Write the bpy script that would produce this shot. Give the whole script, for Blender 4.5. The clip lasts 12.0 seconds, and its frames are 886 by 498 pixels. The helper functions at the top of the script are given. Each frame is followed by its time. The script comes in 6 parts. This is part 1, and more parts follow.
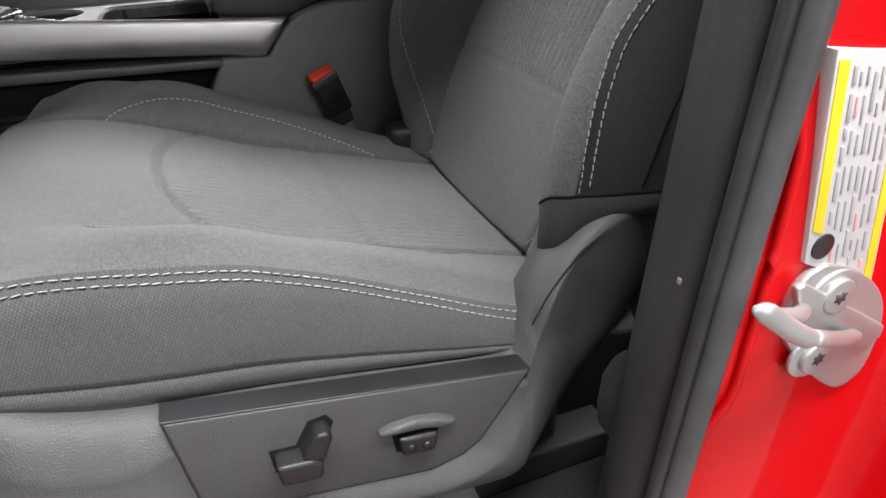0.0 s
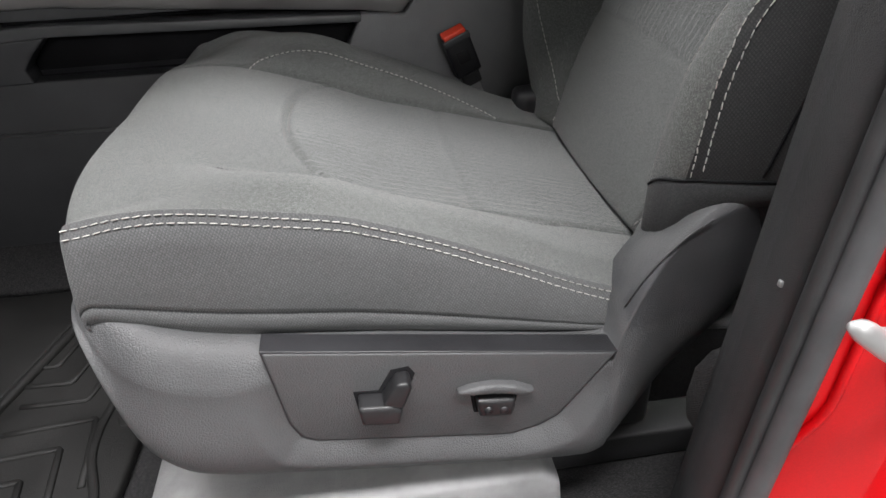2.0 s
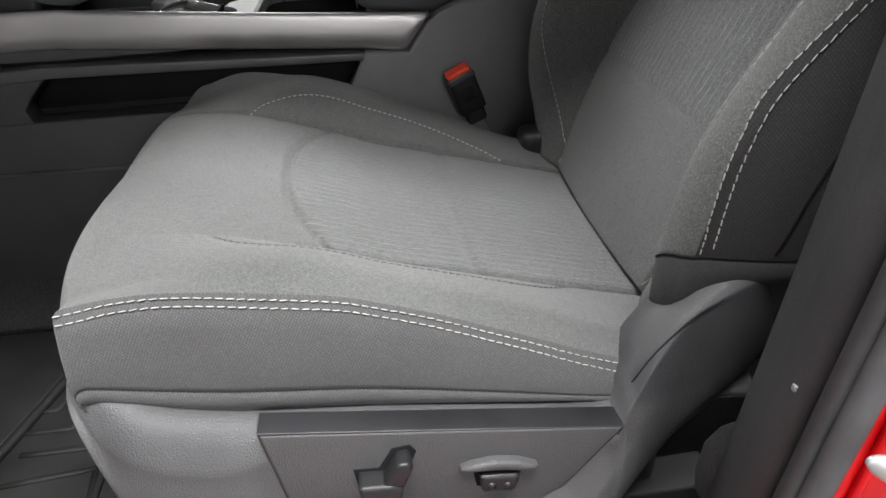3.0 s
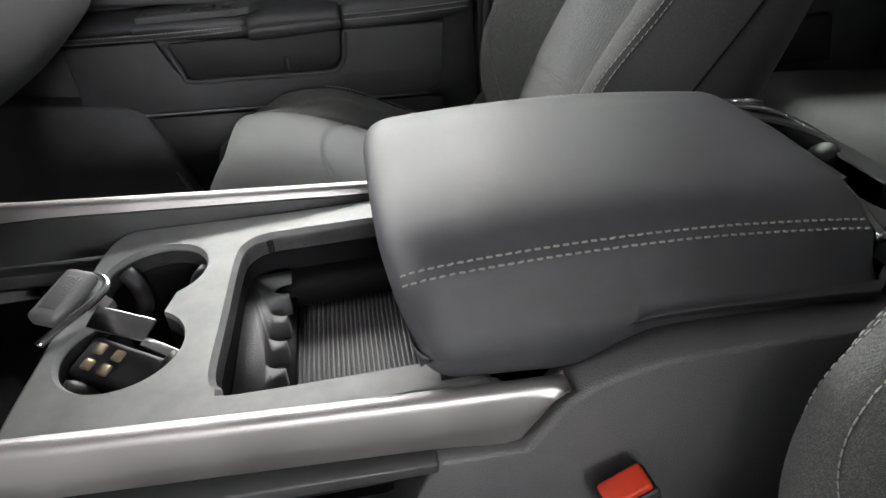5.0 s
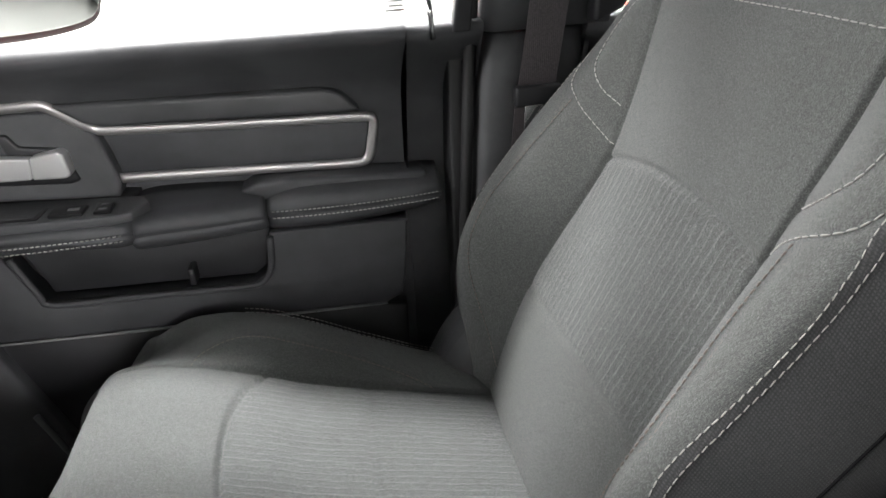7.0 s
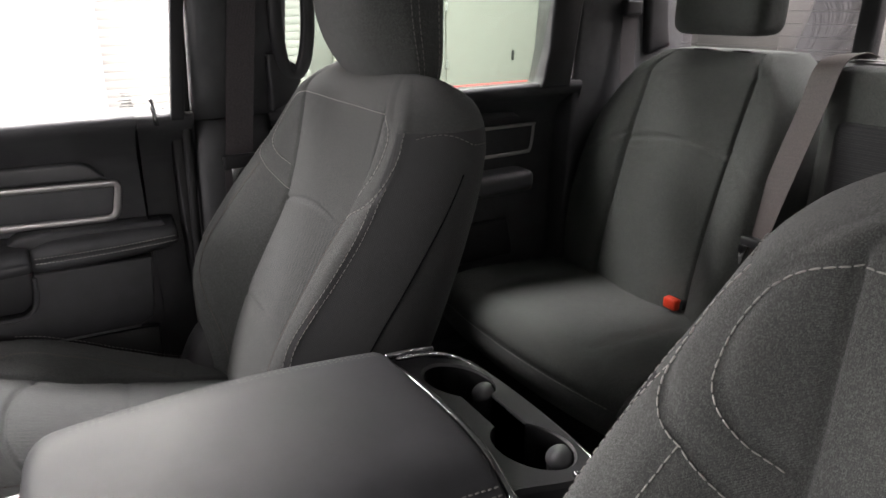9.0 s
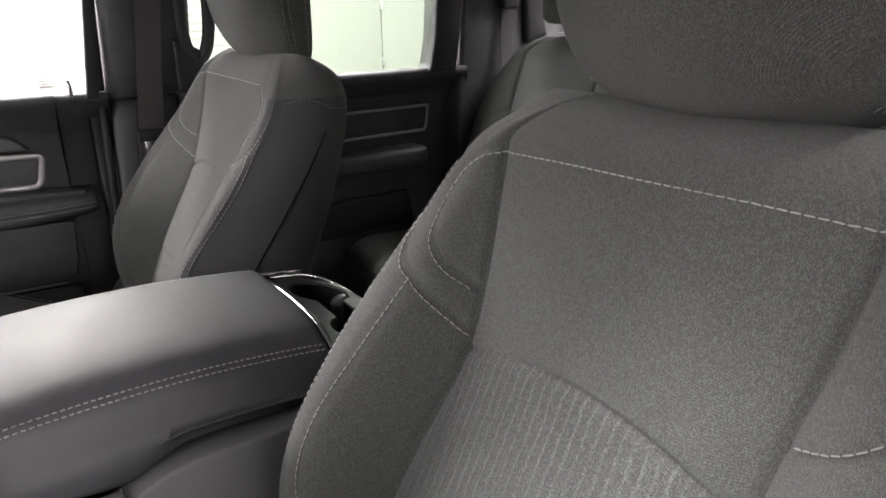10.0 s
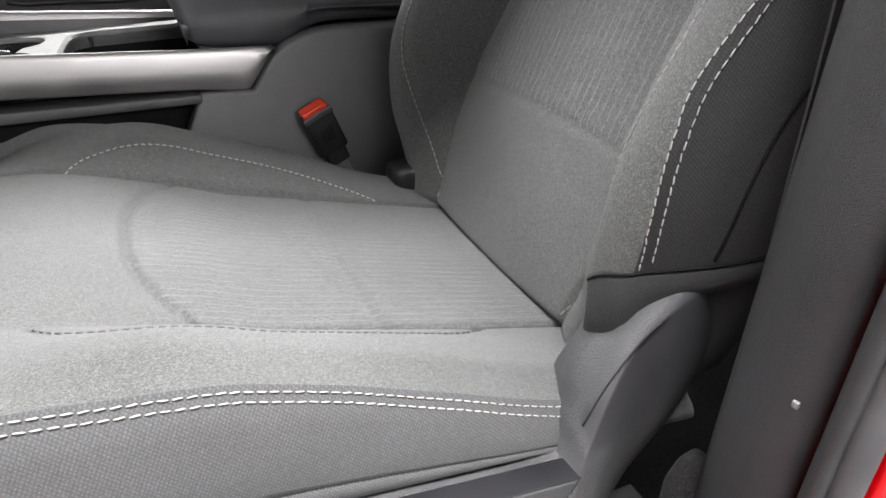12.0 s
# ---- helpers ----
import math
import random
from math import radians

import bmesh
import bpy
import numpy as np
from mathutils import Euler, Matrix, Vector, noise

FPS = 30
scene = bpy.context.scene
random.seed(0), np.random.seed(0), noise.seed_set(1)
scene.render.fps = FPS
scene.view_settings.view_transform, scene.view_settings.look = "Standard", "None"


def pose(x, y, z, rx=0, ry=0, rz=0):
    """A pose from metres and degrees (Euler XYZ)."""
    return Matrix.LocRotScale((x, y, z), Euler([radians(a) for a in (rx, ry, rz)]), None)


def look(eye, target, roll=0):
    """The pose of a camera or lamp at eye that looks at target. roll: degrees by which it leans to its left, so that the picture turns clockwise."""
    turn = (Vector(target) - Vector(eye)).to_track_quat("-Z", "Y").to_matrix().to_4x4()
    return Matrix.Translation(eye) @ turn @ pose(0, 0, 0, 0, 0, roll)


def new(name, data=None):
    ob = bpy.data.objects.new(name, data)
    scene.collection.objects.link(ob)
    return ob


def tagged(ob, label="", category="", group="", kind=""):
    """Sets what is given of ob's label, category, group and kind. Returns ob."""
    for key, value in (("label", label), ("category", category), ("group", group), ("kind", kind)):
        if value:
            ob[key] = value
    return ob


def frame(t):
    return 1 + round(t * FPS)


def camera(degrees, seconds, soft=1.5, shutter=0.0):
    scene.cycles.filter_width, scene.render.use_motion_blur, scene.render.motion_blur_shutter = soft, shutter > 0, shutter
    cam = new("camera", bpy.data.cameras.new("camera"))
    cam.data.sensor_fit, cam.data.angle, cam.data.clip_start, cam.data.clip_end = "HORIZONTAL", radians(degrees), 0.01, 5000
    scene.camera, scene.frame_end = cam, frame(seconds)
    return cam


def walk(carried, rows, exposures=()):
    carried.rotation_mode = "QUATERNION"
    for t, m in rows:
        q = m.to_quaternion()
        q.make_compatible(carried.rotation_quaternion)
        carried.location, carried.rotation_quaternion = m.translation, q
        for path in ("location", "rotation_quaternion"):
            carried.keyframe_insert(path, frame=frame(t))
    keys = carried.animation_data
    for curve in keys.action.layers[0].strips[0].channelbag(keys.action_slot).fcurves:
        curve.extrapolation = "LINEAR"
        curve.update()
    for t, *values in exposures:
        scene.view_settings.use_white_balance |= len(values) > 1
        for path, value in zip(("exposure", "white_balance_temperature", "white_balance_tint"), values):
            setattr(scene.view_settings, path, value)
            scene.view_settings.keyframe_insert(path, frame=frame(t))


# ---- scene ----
cam = camera(69.0, 12.0)
PATH = [
    (0, (0.064, -0.064, 1.323), (0.684, 1.552, 0.32), -1.5),
    (0.5, (0.069, -0.079, 1.33), (0.448, 1.566, 0.257), -1.8),
    (1, (0.076, -0.078, 1.335), (0.361, 1.574, 0.245), -2.1),
    (1.5, (0.081, -0.077, 1.333), (0.319, 1.58, 0.239), -2.3),
    (2, (0.091, -0.074, 1.331), (0.299, 1.585, 0.232), -2.6),
    (2.5, (0.1, -0.059, 1.345), (0.293, 1.598, 0.241), -2.6),
    (2.7, (0.104, -0.047, 1.355), (0.293, 1.608, 0.248), -2.6),
    (4.3, (0.078, 0.228, 1.434), (0.288, 1.912, 0.376), -4.6),
    (4.5, (0.079, 0.332, 1.431), (0.294, 2.013, 0.371), -4.0),
    (5, (0.087, 0.554, 1.473), (0.295, 2.214, 0.377), -4.6),
    (5.5, (0.086, 0.728, 1.531), (0.324, 2.382, 0.431), -3.0),
    (6, (0.091, 0.869, 1.525), (0.343, 2.579, 0.52), -2.7),
    (6.5, (0.106, 0.925, 1.515), (0.387, 2.664, 0.567), -2.6),
    (7, (0.169, 0.943, 1.542), (0.492, 2.686, 0.614), -2.7),
    (7.2, (0.166, 0.947, 1.564), (0.571, 2.676, 0.645), -2.2),
    (8.8, (0.174, 0.599, 1.593), (1.077, 2.23, 0.871), -0.4),
    (9, (0.169, 0.543, 1.595), (1.121, 2.152, 0.884), -0.6),
    (9.5, (0.168, 0.376, 1.599), (1.19, 1.94, 0.885), -0.8),
    (10, (0.172, 0.289, 1.579), (1.236, 1.826, 0.868), -0.8),
    (10.5, (0.167, 0.224, 1.516), (1.254, 1.735, 0.785), -1.9),
    (11, (0.147, 0.182, 1.429), (1.268, 1.665, 0.692), -2.0),
    (11.5, (0.118, 0.129, 1.356), (1.183, 1.635, 0.585), -1.9),
    (12, (0.075, 0.047, 1.326), (0.746, 1.653, 0.342), -1.7),
]
EXPOSURES = [(0.0, -0.28, 6500, 10), (2.6, -0.26, 6500, 10), (4.4, 0.52, 6500, 10), (5.0, 0.72, 6500, 10), (5.5, 0.62, 6500, 10), (6.0, 0.95, 6500, 9), (6.5, 1.16, 6500, 9), (7.0, 1.14, 6500, 9), (8.8, 0.42, 6700, 15), (9.1, 0.45, 6700, 15), (9.6, 0.82, 6700, 15), (10.2, 0.85, 6700, 15), (11.0, 0.65, 6700, 14), (12.0, 0.35, 6500, 12)]
walk(cam, [(t, look(eye, target, roll)) for t, eye, target, roll in PATH], EXPOSURES)

# ---- light ----
world = bpy.data.worlds.new("world")
scene.world = world
world.use_nodes = True
world.node_tree.nodes["Background"].inputs[0].default_value = (0.9, 0.95, 1.0, 1)
world.node_tree.nodes["Background"].inputs[1].default_value = 0.10


def area(name, eye, target, sx, sy, watts, colour=(1, 0.985, 0.99)):
    data = bpy.data.lights.new(name, "AREA")
    data.shape, data.size, data.size_y, data.energy, data.color = "RECTANGLE", sx, sy, watts, colour
    ob = new(name, data)
    ob.matrix_world = look(eye, target)
    return ob


area("ceiling_lamp_driver_side", (0.3, -0.75, 4.2), (0.3, -0.7, 0.8), 2.4, 0.6, 390)
# Unseen fill, added to light the sides that face the driver's door.
area("driver_side_fill", (1.5, -6.2, 3.4), (0.2, 1.0, 1.2), 2.4, 0.9, 225)
area("ceiling_lamp_passenger_side", (0.0, 2.75, 4.2), (0.0, 2.6, 0.8), 6.0, 0.5, 380)
# Unseen broad fill, added so that light comes in through the windscreen.
area("windscreen_fill", (-4.6, 0.9, 3.7), (0.0, 0.95, 1.4), 5.0, 2.0, 210)
# Unseen fill, added for the lid's sheen and the passenger seat.
area("lid_sheen_fill", (0.0, 4.2, 2.85), (0.0, 3.0, 0.8), 5.0, 0.8, 340)
# Unseen fill, added to brighten the shutter behind the rear window.
area("rear_wall_fill", (4.2, 1.0, 4.2), (4.2, 1.0, 0.0), 2.0, 5.0, 700)

# ---- materials ----


def nodes(name):
    m = bpy.data.materials.new(name)
    m.use_nodes = True
    t = m.node_tree
    b = t.nodes["Principled BSDF"]
    return m, t, b


def link(t, a, b):
    t.links.new(a, b)


def noise_node(t, scale, detail=2.0, coord="Object", rough=0.5):
    c = t.nodes.new("ShaderNodeTexCoord")
    n = t.nodes.new("ShaderNodeTexNoise")
    n.inputs["Scale"].default_value, n.inputs["Detail"].default_value, n.inputs["Roughness"].default_value = scale, detail, rough
    link(t, c.outputs[coord], n.inputs["Vector"])
    return n


def ramp(t, fac, stops):
    r = t.nodes.new("ShaderNodeValToRGB")
    while len(r.color_ramp.elements) < len(stops):
        r.color_ramp.elements.new(0.5)
    for e, (p, c) in zip(r.color_ramp.elements, stops):
        e.position, e.color = p, (*c, 1)
    link(t, fac, r.inputs[0])
    return r.outputs[0]


def mix(t, kind, fac, a, b):
    n = t.nodes.new("ShaderNodeMixRGB")
    n.blend_type = kind
    for i, v in enumerate((fac, a, b)):
        if hasattr(v, "links"):
            link(t, v, n.inputs[i])
        else:
            n.inputs[i].default_value = v if i == 0 else (*v, 1)
    return n.outputs[0]


def bump(t, b, height, strength=0.3, dist=0.001, chain=None):
    n = t.nodes.new("ShaderNodeBump")
    n.inputs["Strength"].default_value, n.inputs["Distance"].default_value = strength, dist
    link(t, height, n.inputs["Height"])
    if chain is not None:
        link(t, chain, n.inputs["Normal"])
    link(t, n.outputs[0], b.inputs["Normal"])
    return n.outputs[0]


def fabric(name, dark, light, weave=900.0, rib=None, rib_gain=1.5, sheen=0.17, relief=0.7, twill=0.0, heather=0.85):
    """Woven cloth: heathered threads, a fine twill, soft wear and, where asked for, raised lighter ribs or a plain diagonal twill."""
    grey = [a * 0.5 + b * 0.5 for a, b in zip(dark, light)]
    dark, light = [g + (a - g) * heather for a, g in zip(dark, grey)], [g + (b - g) * heather for b, g in zip(light, grey)]
    m, t, b = nodes(name)
    tc = t.nodes.new("ShaderNodeTexCoord")
    mp = t.nodes.new("ShaderNodeMapping")
    mp.inputs["Scale"].default_value = (1.0, 1.5, 0.8)
    mp.inputs["Rotation"].default_value = (0.3, 0.2, 0.5)
    n1 = t.nodes.new("ShaderNodeTexVoronoi")
    n1.inputs["Scale"].default_value, n1.inputs["Randomness"].default_value = weave, 0.85
    link(t, tc.outputs["Object"], mp.inputs["Vector"])
    link(t, mp.outputs[0], n1.inputs["Vector"])
    cell = t.nodes.new("ShaderNodeSeparateColor")
    link(t, n1.outputs["Color"], cell.inputs[0])
    n2 = noise_node(t, 600, 2, rough=0.7)
    n3 = noise_node(t, 9, 3)
    col = ramp(t, cell.outputs[0], [(0.05, [a * 0.85 + b * 0.15 for a, b in zip(dark, light)]), (0.6, [(a + b) * 0.5 for a, b in zip(dark, light)]), (0.97, [v * 1.05 for v in light])])
    col = mix(t, "MULTIPLY", 0.55, col, ramp(t, n2.outputs[0], [(0.3, (0.75, 0.75, 0.75)), (0.7, (1.15, 1.15, 1.15))]))
    col = mix(t, "MULTIPLY", 0.5, col, ramp(t, n3.outputs[0], [(0.3, (0.82, 0.82, 0.82)), (0.7, (1.1, 1.1, 1.1))]))
    c = t.nodes.new("ShaderNodeTexCoord")
    w = t.nodes.new("ShaderNodeTexWave")
    w.bands_direction = "DIAGONAL"
    w.inputs["Scale"].default_value, w.inputs["Distortion"].default_value = weave * 0.42, 1.5
    link(t, c.outputs["Object"], w.inputs["Vector"])
    h = t.nodes.new("ShaderNodeMath")
    h.operation = "MULTIPLY_ADD"
    link(t, n1.outputs["Distance"], h.inputs[0])
    h.inputs[1].default_value = -1.2
    link(t, w.outputs["Fac"], h.inputs[2])
    nrm = bump(t, b, h.outputs[0], relief, 0.0006)
    if twill:
        lines = []
        for turn in (0.75, -0.5):
            tm = t.nodes.new("ShaderNodeMapping")
            tm.inputs["Rotation"].default_value = (0, turn, 0)
            tw = t.nodes.new("ShaderNodeTexWave")
            tw.bands_direction = "X"
            tw.inputs["Scale"].default_value, tw.inputs["Distortion"].default_value = 0.314 / twill, 0.6
            link(t, c.outputs["Object"], tm.inputs["Vector"])
            link(t, tm.outputs[0], tw.inputs["Vector"])
            lines.append(tw.outputs["Fac"])
        weft = mix(t, "MULTIPLY", 1.0, lines[0], lines[1])
        col = mix(t, "MULTIPLY", 0.9, col, ramp(t, weft, [(0.05, (0.82, 0.82, 0.82)), (0.6, (1.24, 1.24, 1.24))]))
    if rib:
        axis, pitch = rib
        wob = noise_node(t, 55, 2)
        sep = t.nodes.new("ShaderNodeSeparateXYZ")
        link(t, c.outputs["Object"], sep.inputs[0])
        a = t.nodes.new("ShaderNodeMath")
        a.operation = "MULTIPLY_ADD"
        link(t, wob.outputs[0], a.inputs[0])
        a.inputs[1].default_value = 0.0035
        link(t, sep.outputs[axis], a.inputs[2])
        f = t.nodes.new("ShaderNodeMath")
        f.operation = "PINGPONG"
        link(t, a.outputs[0], f.inputs[0])
        f.inputs[1].default_value = pitch / 2
        k = t.nodes.new("ShaderNodeMath")
        k.operation = "DIVIDE"
        link(t, f.outputs[0], k.inputs[0])
        k.inputs[1].default_value = pitch / 2
        r = ramp(t, k.outputs[0], [(0.62, (0, 0, 0)), (0.9, (1, 1, 1))])
        gain = noise_node(t, 38, 2)
        g = mix(t, "MULTIPLY", 1.0, r, ramp(t, gain.outputs[0], [(0.35, (0.25, 0.25, 0.25)), (0.6, (1, 1, 1))]))
        col = mix(t, "MIX", g, col, mix(t, "MULTIPLY", 1.0, col, (rib_gain, rib_gain, rib_gain)))
        nb = t.nodes.new("ShaderNodeBump")
        nb.inputs["Strength"].default_value, nb.inputs["Distance"].default_value = 0.4, 0.0008
        link(t, r, nb.inputs["Height"])
        link(t, nrm, nb.inputs["Normal"])
        link(t, nb.outputs[0], b.inputs["Normal"])
    link(t, col, b.inputs["Base Color"])
    b.inputs["Roughness"].default_value = 0.92
    b.inputs["Specular IOR Level"].default_value = 0.15
    b.inputs["Sheen Weight"].default_value = sheen
    b.inputs["Sheen Roughness"].default_value = 0.5
    return m


def plastic(name, colour, rough=0.5, grain=420.0, depth=0.35, spec=0.5, vary=0.25, scale=0.0009, noisy=1.0):
    """Moulded plastic with a pebbled grain, faint dust and uneven gloss."""
    m, t, b = nodes(name)
    c = t.nodes.new("ShaderNodeTexCoord")
    v = t.nodes.new("ShaderNodeTexVoronoi")
    v.feature = "DISTANCE_TO_EDGE"
    v.inputs["Scale"].default_value = grain
    n = noise_node(t, grain * 0.35, 2)
    warp = mix(t, "LINEAR_LIGHT", 0.0009, c.outputs["Object"], n.outputs["Color"])
    link(t, warp, v.inputs["Vector"])
    n2 = noise_node(t, 14, 4, rough=0.65)
    top = ramp(t, v.outputs["Distance"], [(0.0, (0, 0, 0)), (0.22, (1, 1, 1))])
    h = t.nodes.new("ShaderNodeMath")
    h.operation = "MULTIPLY_ADD"
    link(t, n.outputs[0], h.inputs[0])
    h.inputs[1].default_value = noisy
    link(t, top, h.inputs[2])
    bump(t, b, h.outputs[0], depth, scale)
    d, l = [x * (1 - vary) for x in colour], [min(1, x * (1 + vary)) for x in colour]
    col = ramp(t, n2.outputs[0], [(0.3, d), (0.7, l)])
    link(t, col, b.inputs["Base Color"])
    rr = ramp(t, n2.outputs[0], [(0.3, (rough * 0.88,) * 3), (0.7, (min(1, rough * 1.12),) * 3)])
    link(t, rr, b.inputs["Roughness"])
    b.inputs["Specular IOR Level"].default_value = spec
    return m


def metal(name, colour, rough, metallic=1.0, grain=0.1):
    m, t, b = nodes(name)
    n = noise_node(t, 260, 3)
    n2 = noise_node(t, 20, 3)
    link(t, ramp(t, n2.outputs[0], [(0.3, [x * 0.93 for x in colour]), (0.7, colour)]), b.inputs["Base Color"])
    link(t, ramp(t, n2.outputs[0], [(0.3, (rough * 0.85,) * 3), (0.7, (rough * 1.2,) * 3)]), b.inputs["Roughness"])
    b.inputs["Metallic"].default_value = metallic
    bump(t, b, n.outputs[0], grain, 0.0004)
    return m


def paint(name, colour, coat=1.0):
    m, t, b = nodes(name)
    n = noise_node(t, 700, 2)
    link(t, ramp(t, n.outputs[0], [(0.35, [x * 0.92 for x in colour]), (0.65, colour)]), b.inputs["Base Color"])
    b.inputs["Roughness"].default_value = 0.5
    b.inputs["Specular IOR Level"].default_value = 0.12
    b.inputs["Coat Weight"].default_value = coat
    b.inputs["Coat Roughness"].default_value = 0.04
    n2 = noise_node(t, 30, 2)
    bump(t, b, n2.outputs[0], 0.06, 0.002)
    return m


def webbing(name, colour):
    m, t, b = nodes(name)
    c = t.nodes.new("ShaderNodeTexCoord")
    w = t.nodes.new("ShaderNodeTexWave")
    w.inputs["Scale"].default_value, w.inputs["Distortion"].default_value = 130, 0.4
    link(t, c.outputs["Object"], w.inputs["Vector"])
    n = noise_node(t, 500, 2)
    link(t, ramp(t, n.outputs[0], [(0.3, [x * 0.7 for x in colour]), (0.7, [x * 1.25 for x in colour])]), b.inputs["Base Color"])
    bump(t, b, w.outputs["Fac"], 0.2, 0.0006)
    b.inputs["Roughness"].default_value = 0.6
    return m


CLOTH = fabric("seat_cloth", (0.046, 0.049, 0.048), (0.186, 0.194, 0.186), 1200, heather=0.62)
CLOTH_RIB_Y = fabric("ribbed_seat_cloth", (0.045, 0.048, 0.047), (0.178, 0.186, 0.18), 1200, rib=(1, 0.0095), rib_gain=1.4)
CLOTH_RIB_X = fabric("ribbed_cushion_cloth", (0.045, 0.048, 0.047), (0.178, 0.186, 0.18), 1200, rib=(1, 0.0085), heather=0.7, rib_gain=1.3)
CLOTH_SIDE = fabric("side_cloth", (0.048, 0.049, 0.05), (0.128, 0.130, 0.131), 1300, sheen=0.14, relief=0.35, twill=0.0021, heather=0.3)
# Side cloth darkened; the door pillar's shade is put into its colour.
CLOTH_FLANK_SHADED = fabric("shaded_flank_cloth", (0.019, 0.0194, 0.020), (0.058, 0.059, 0.060), 1300, sheen=0.08, relief=0.35, twill=0.0021, heather=0.3)
# Skirt cloth darkened likewise, with the shade there in its colour.
CLOTH_SKIRT_SHADED = fabric("shaded_skirt_cloth", (0.017, 0.0172, 0.018), (0.048, 0.049, 0.05), 1300, sheen=0.08, relief=0.35, heather=0.4)
REAR_CLOTH = fabric("rear_seat_cloth", (0.034, 0.038, 0.035), (0.128, 0.138, 0.128), 1200)
THREAD = plastic("pale_thread", (0.42, 0.41, 0.385), 0.75, 2500, 0.3)
THREAD_GREY = plastic("grey_thread", (0.26, 0.255, 0.24), 0.75, 2500, 0.3)
THREAD_DARK = plastic("dark_grey_thread", (0.11, 0.112, 0.11), 0.8, 2500, 0.3)
THREAD_BROWN = plastic("brown_grey_thread", (0.2, 0.17, 0.15), 0.75, 2500, 0.3)
TRIM = plastic("charcoal_plastic", (0.128, 0.129, 0.132), 0.48, 420, 0.32, scale=0.0009, noisy=0.12, vary=0.10)
SHIELD = plastic("seat_shield_plastic", (0.066, 0.067, 0.069), 0.48, 420, 0.32, scale=0.0009, noisy=0.12, vary=0.10)
# Dark plastic with shade put into its colour, for low and recessed trim.
DEEP_SHADE_PLASTIC = plastic("deep_shade_plastic", (0.024, 0.0245, 0.0265), 0.5, 800, 0.3)
TRIM_SMOOTH = plastic("smooth_charcoal_plastic", (0.055, 0.056, 0.058), 0.42, 900, 0.12)
PILLAR = plastic("pillar_plastic", (0.023, 0.0233, 0.0245), 0.52, 800, 0.35)
DOORTRIM = plastic("door_plastic", (0.078, 0.079, 0.083), 0.45, 800, 0.35)
# Darker copy of the door plastic, with shade put into its colour.
SHADED_PLASTIC = plastic("shaded_charcoal_plastic", (0.050, 0.0505, 0.054), 0.45, 800, 0.35)
BLACK = plastic("black_plastic", (0.018, 0.018, 0.02), 0.38, 900, 0.15)
# Near black for recesses: their shade is put into the colour; also for seams.
VOID = plastic("recess_shade_and_seam_black", (0.010, 0.010, 0.011), 0.85, 700, 0.1, spec=0.1)
SATIN_BLACK = plastic("satin_black_switch", (0.016, 0.016, 0.017), 0.36, 1500, 0.08, spec=0.35)
RUBBER = plastic("black_rubber", (0.025, 0.025, 0.026), 0.45, 700, 0.15)
ARM_VINYL = plastic("armrest_vinyl", (0.058, 0.059, 0.063), 0.42, 1100, 0.3, spec=0.5, scale=0.0004)
LEATHER = plastic("black_vinyl", (0.050, 0.051, 0.056), 0.54, 900, 0.18, spec=0.55, scale=0.0004)
SILVER = metal("satin_silver_trim", (0.52, 0.505, 0.50), 0.44, 0.85)
LEVER = metal("lever_silver", (0.72, 0.715, 0.71), 0.38, 0.55)
CHROME = metal("bright_trim", (0.75, 0.75, 0.76), 0.16)
STEEL = metal("zinc_steel", (0.62, 0.63, 0.63), 0.36, 0.9, 0.3)
GREY_TRAY = plastic("grey_console_plastic", (0.2, 0.203, 0.205), 0.4, 900, 0.1)
RED_PAINT = paint("red_body_paint", (0.60, 0.002, 0.005), 0.3)
RED_PLASTIC = plastic("red_button_plastic", (0.75, 0.055, 0.02), 0.4, 1500, 0.1)
CARPET = fabric("floor_carpet", (0.012, 0.0117, 0.0122), (0.044, 0.043, 0.045), 700, relief=1.0, sheen=0.05)
MAT = plastic("floor_mat_rubber", (0.010, 0.0098, 0.0095), 0.6, 500, 0.3, spec=0.35, vary=0.4)
WEB = webbing("belt_webbing", (0.078, 0.068, 0.072))
WEB_BROWN = webbing("brown_belt_webbing", (0.060, 0.047, 0.043))
# Belt webbing darkened; the shade behind the pillar is in its colour.
WEB_SHADED = webbing("shaded_belt_webbing", (0.022, 0.021, 0.022))
HEADLINER = fabric("roof_lining", (0.16, 0.16, 0.16), (0.3, 0.3, 0.3), 700)
WALL = plastic("white_painted_wall", (0.36, 0.37, 0.355), 0.6, 60, 0.1, vary=0.03, scale=0.003)
WALL_GREEN = plastic("pale_painted_door", (0.30, 0.306, 0.285), 0.5, 60, 0.1, vary=0.03, scale=0.003)
BOARD = plastic("white_board_face", (0.74, 0.74, 0.73), 0.5, 60, 0.1, vary=0.03, scale=0.003)
SLAT = plastic("white_shutter", (0.42, 0.42, 0.41), 0.45, 60, 0.1, vary=0.03, scale=0.003)
WALL_GREY = plastic("pale_grey_painted_wall", (0.56, 0.57, 0.56), 0.6, 60, 0.1, vary=0.05, scale=0.003)
CONCRETE = plastic("concrete_floor", (0.20, 0.20, 0.196), 0.45, 40, 0.3, vary=0.15, scale=0.004)
PAPER = plastic("white_label", (0.52, 0.51, 0.52), 0.5, 900, 0.05, vary=0.03)
YELLOW = plastic("yellow_label_ink", (0.85, 0.62, 0.02), 0.5, 900, 0.05, vary=0.03)
LABEL_INK = plastic("pale_label_ink", (0.37, 0.36, 0.37), 0.6, 900, 0.05, vary=0.05)
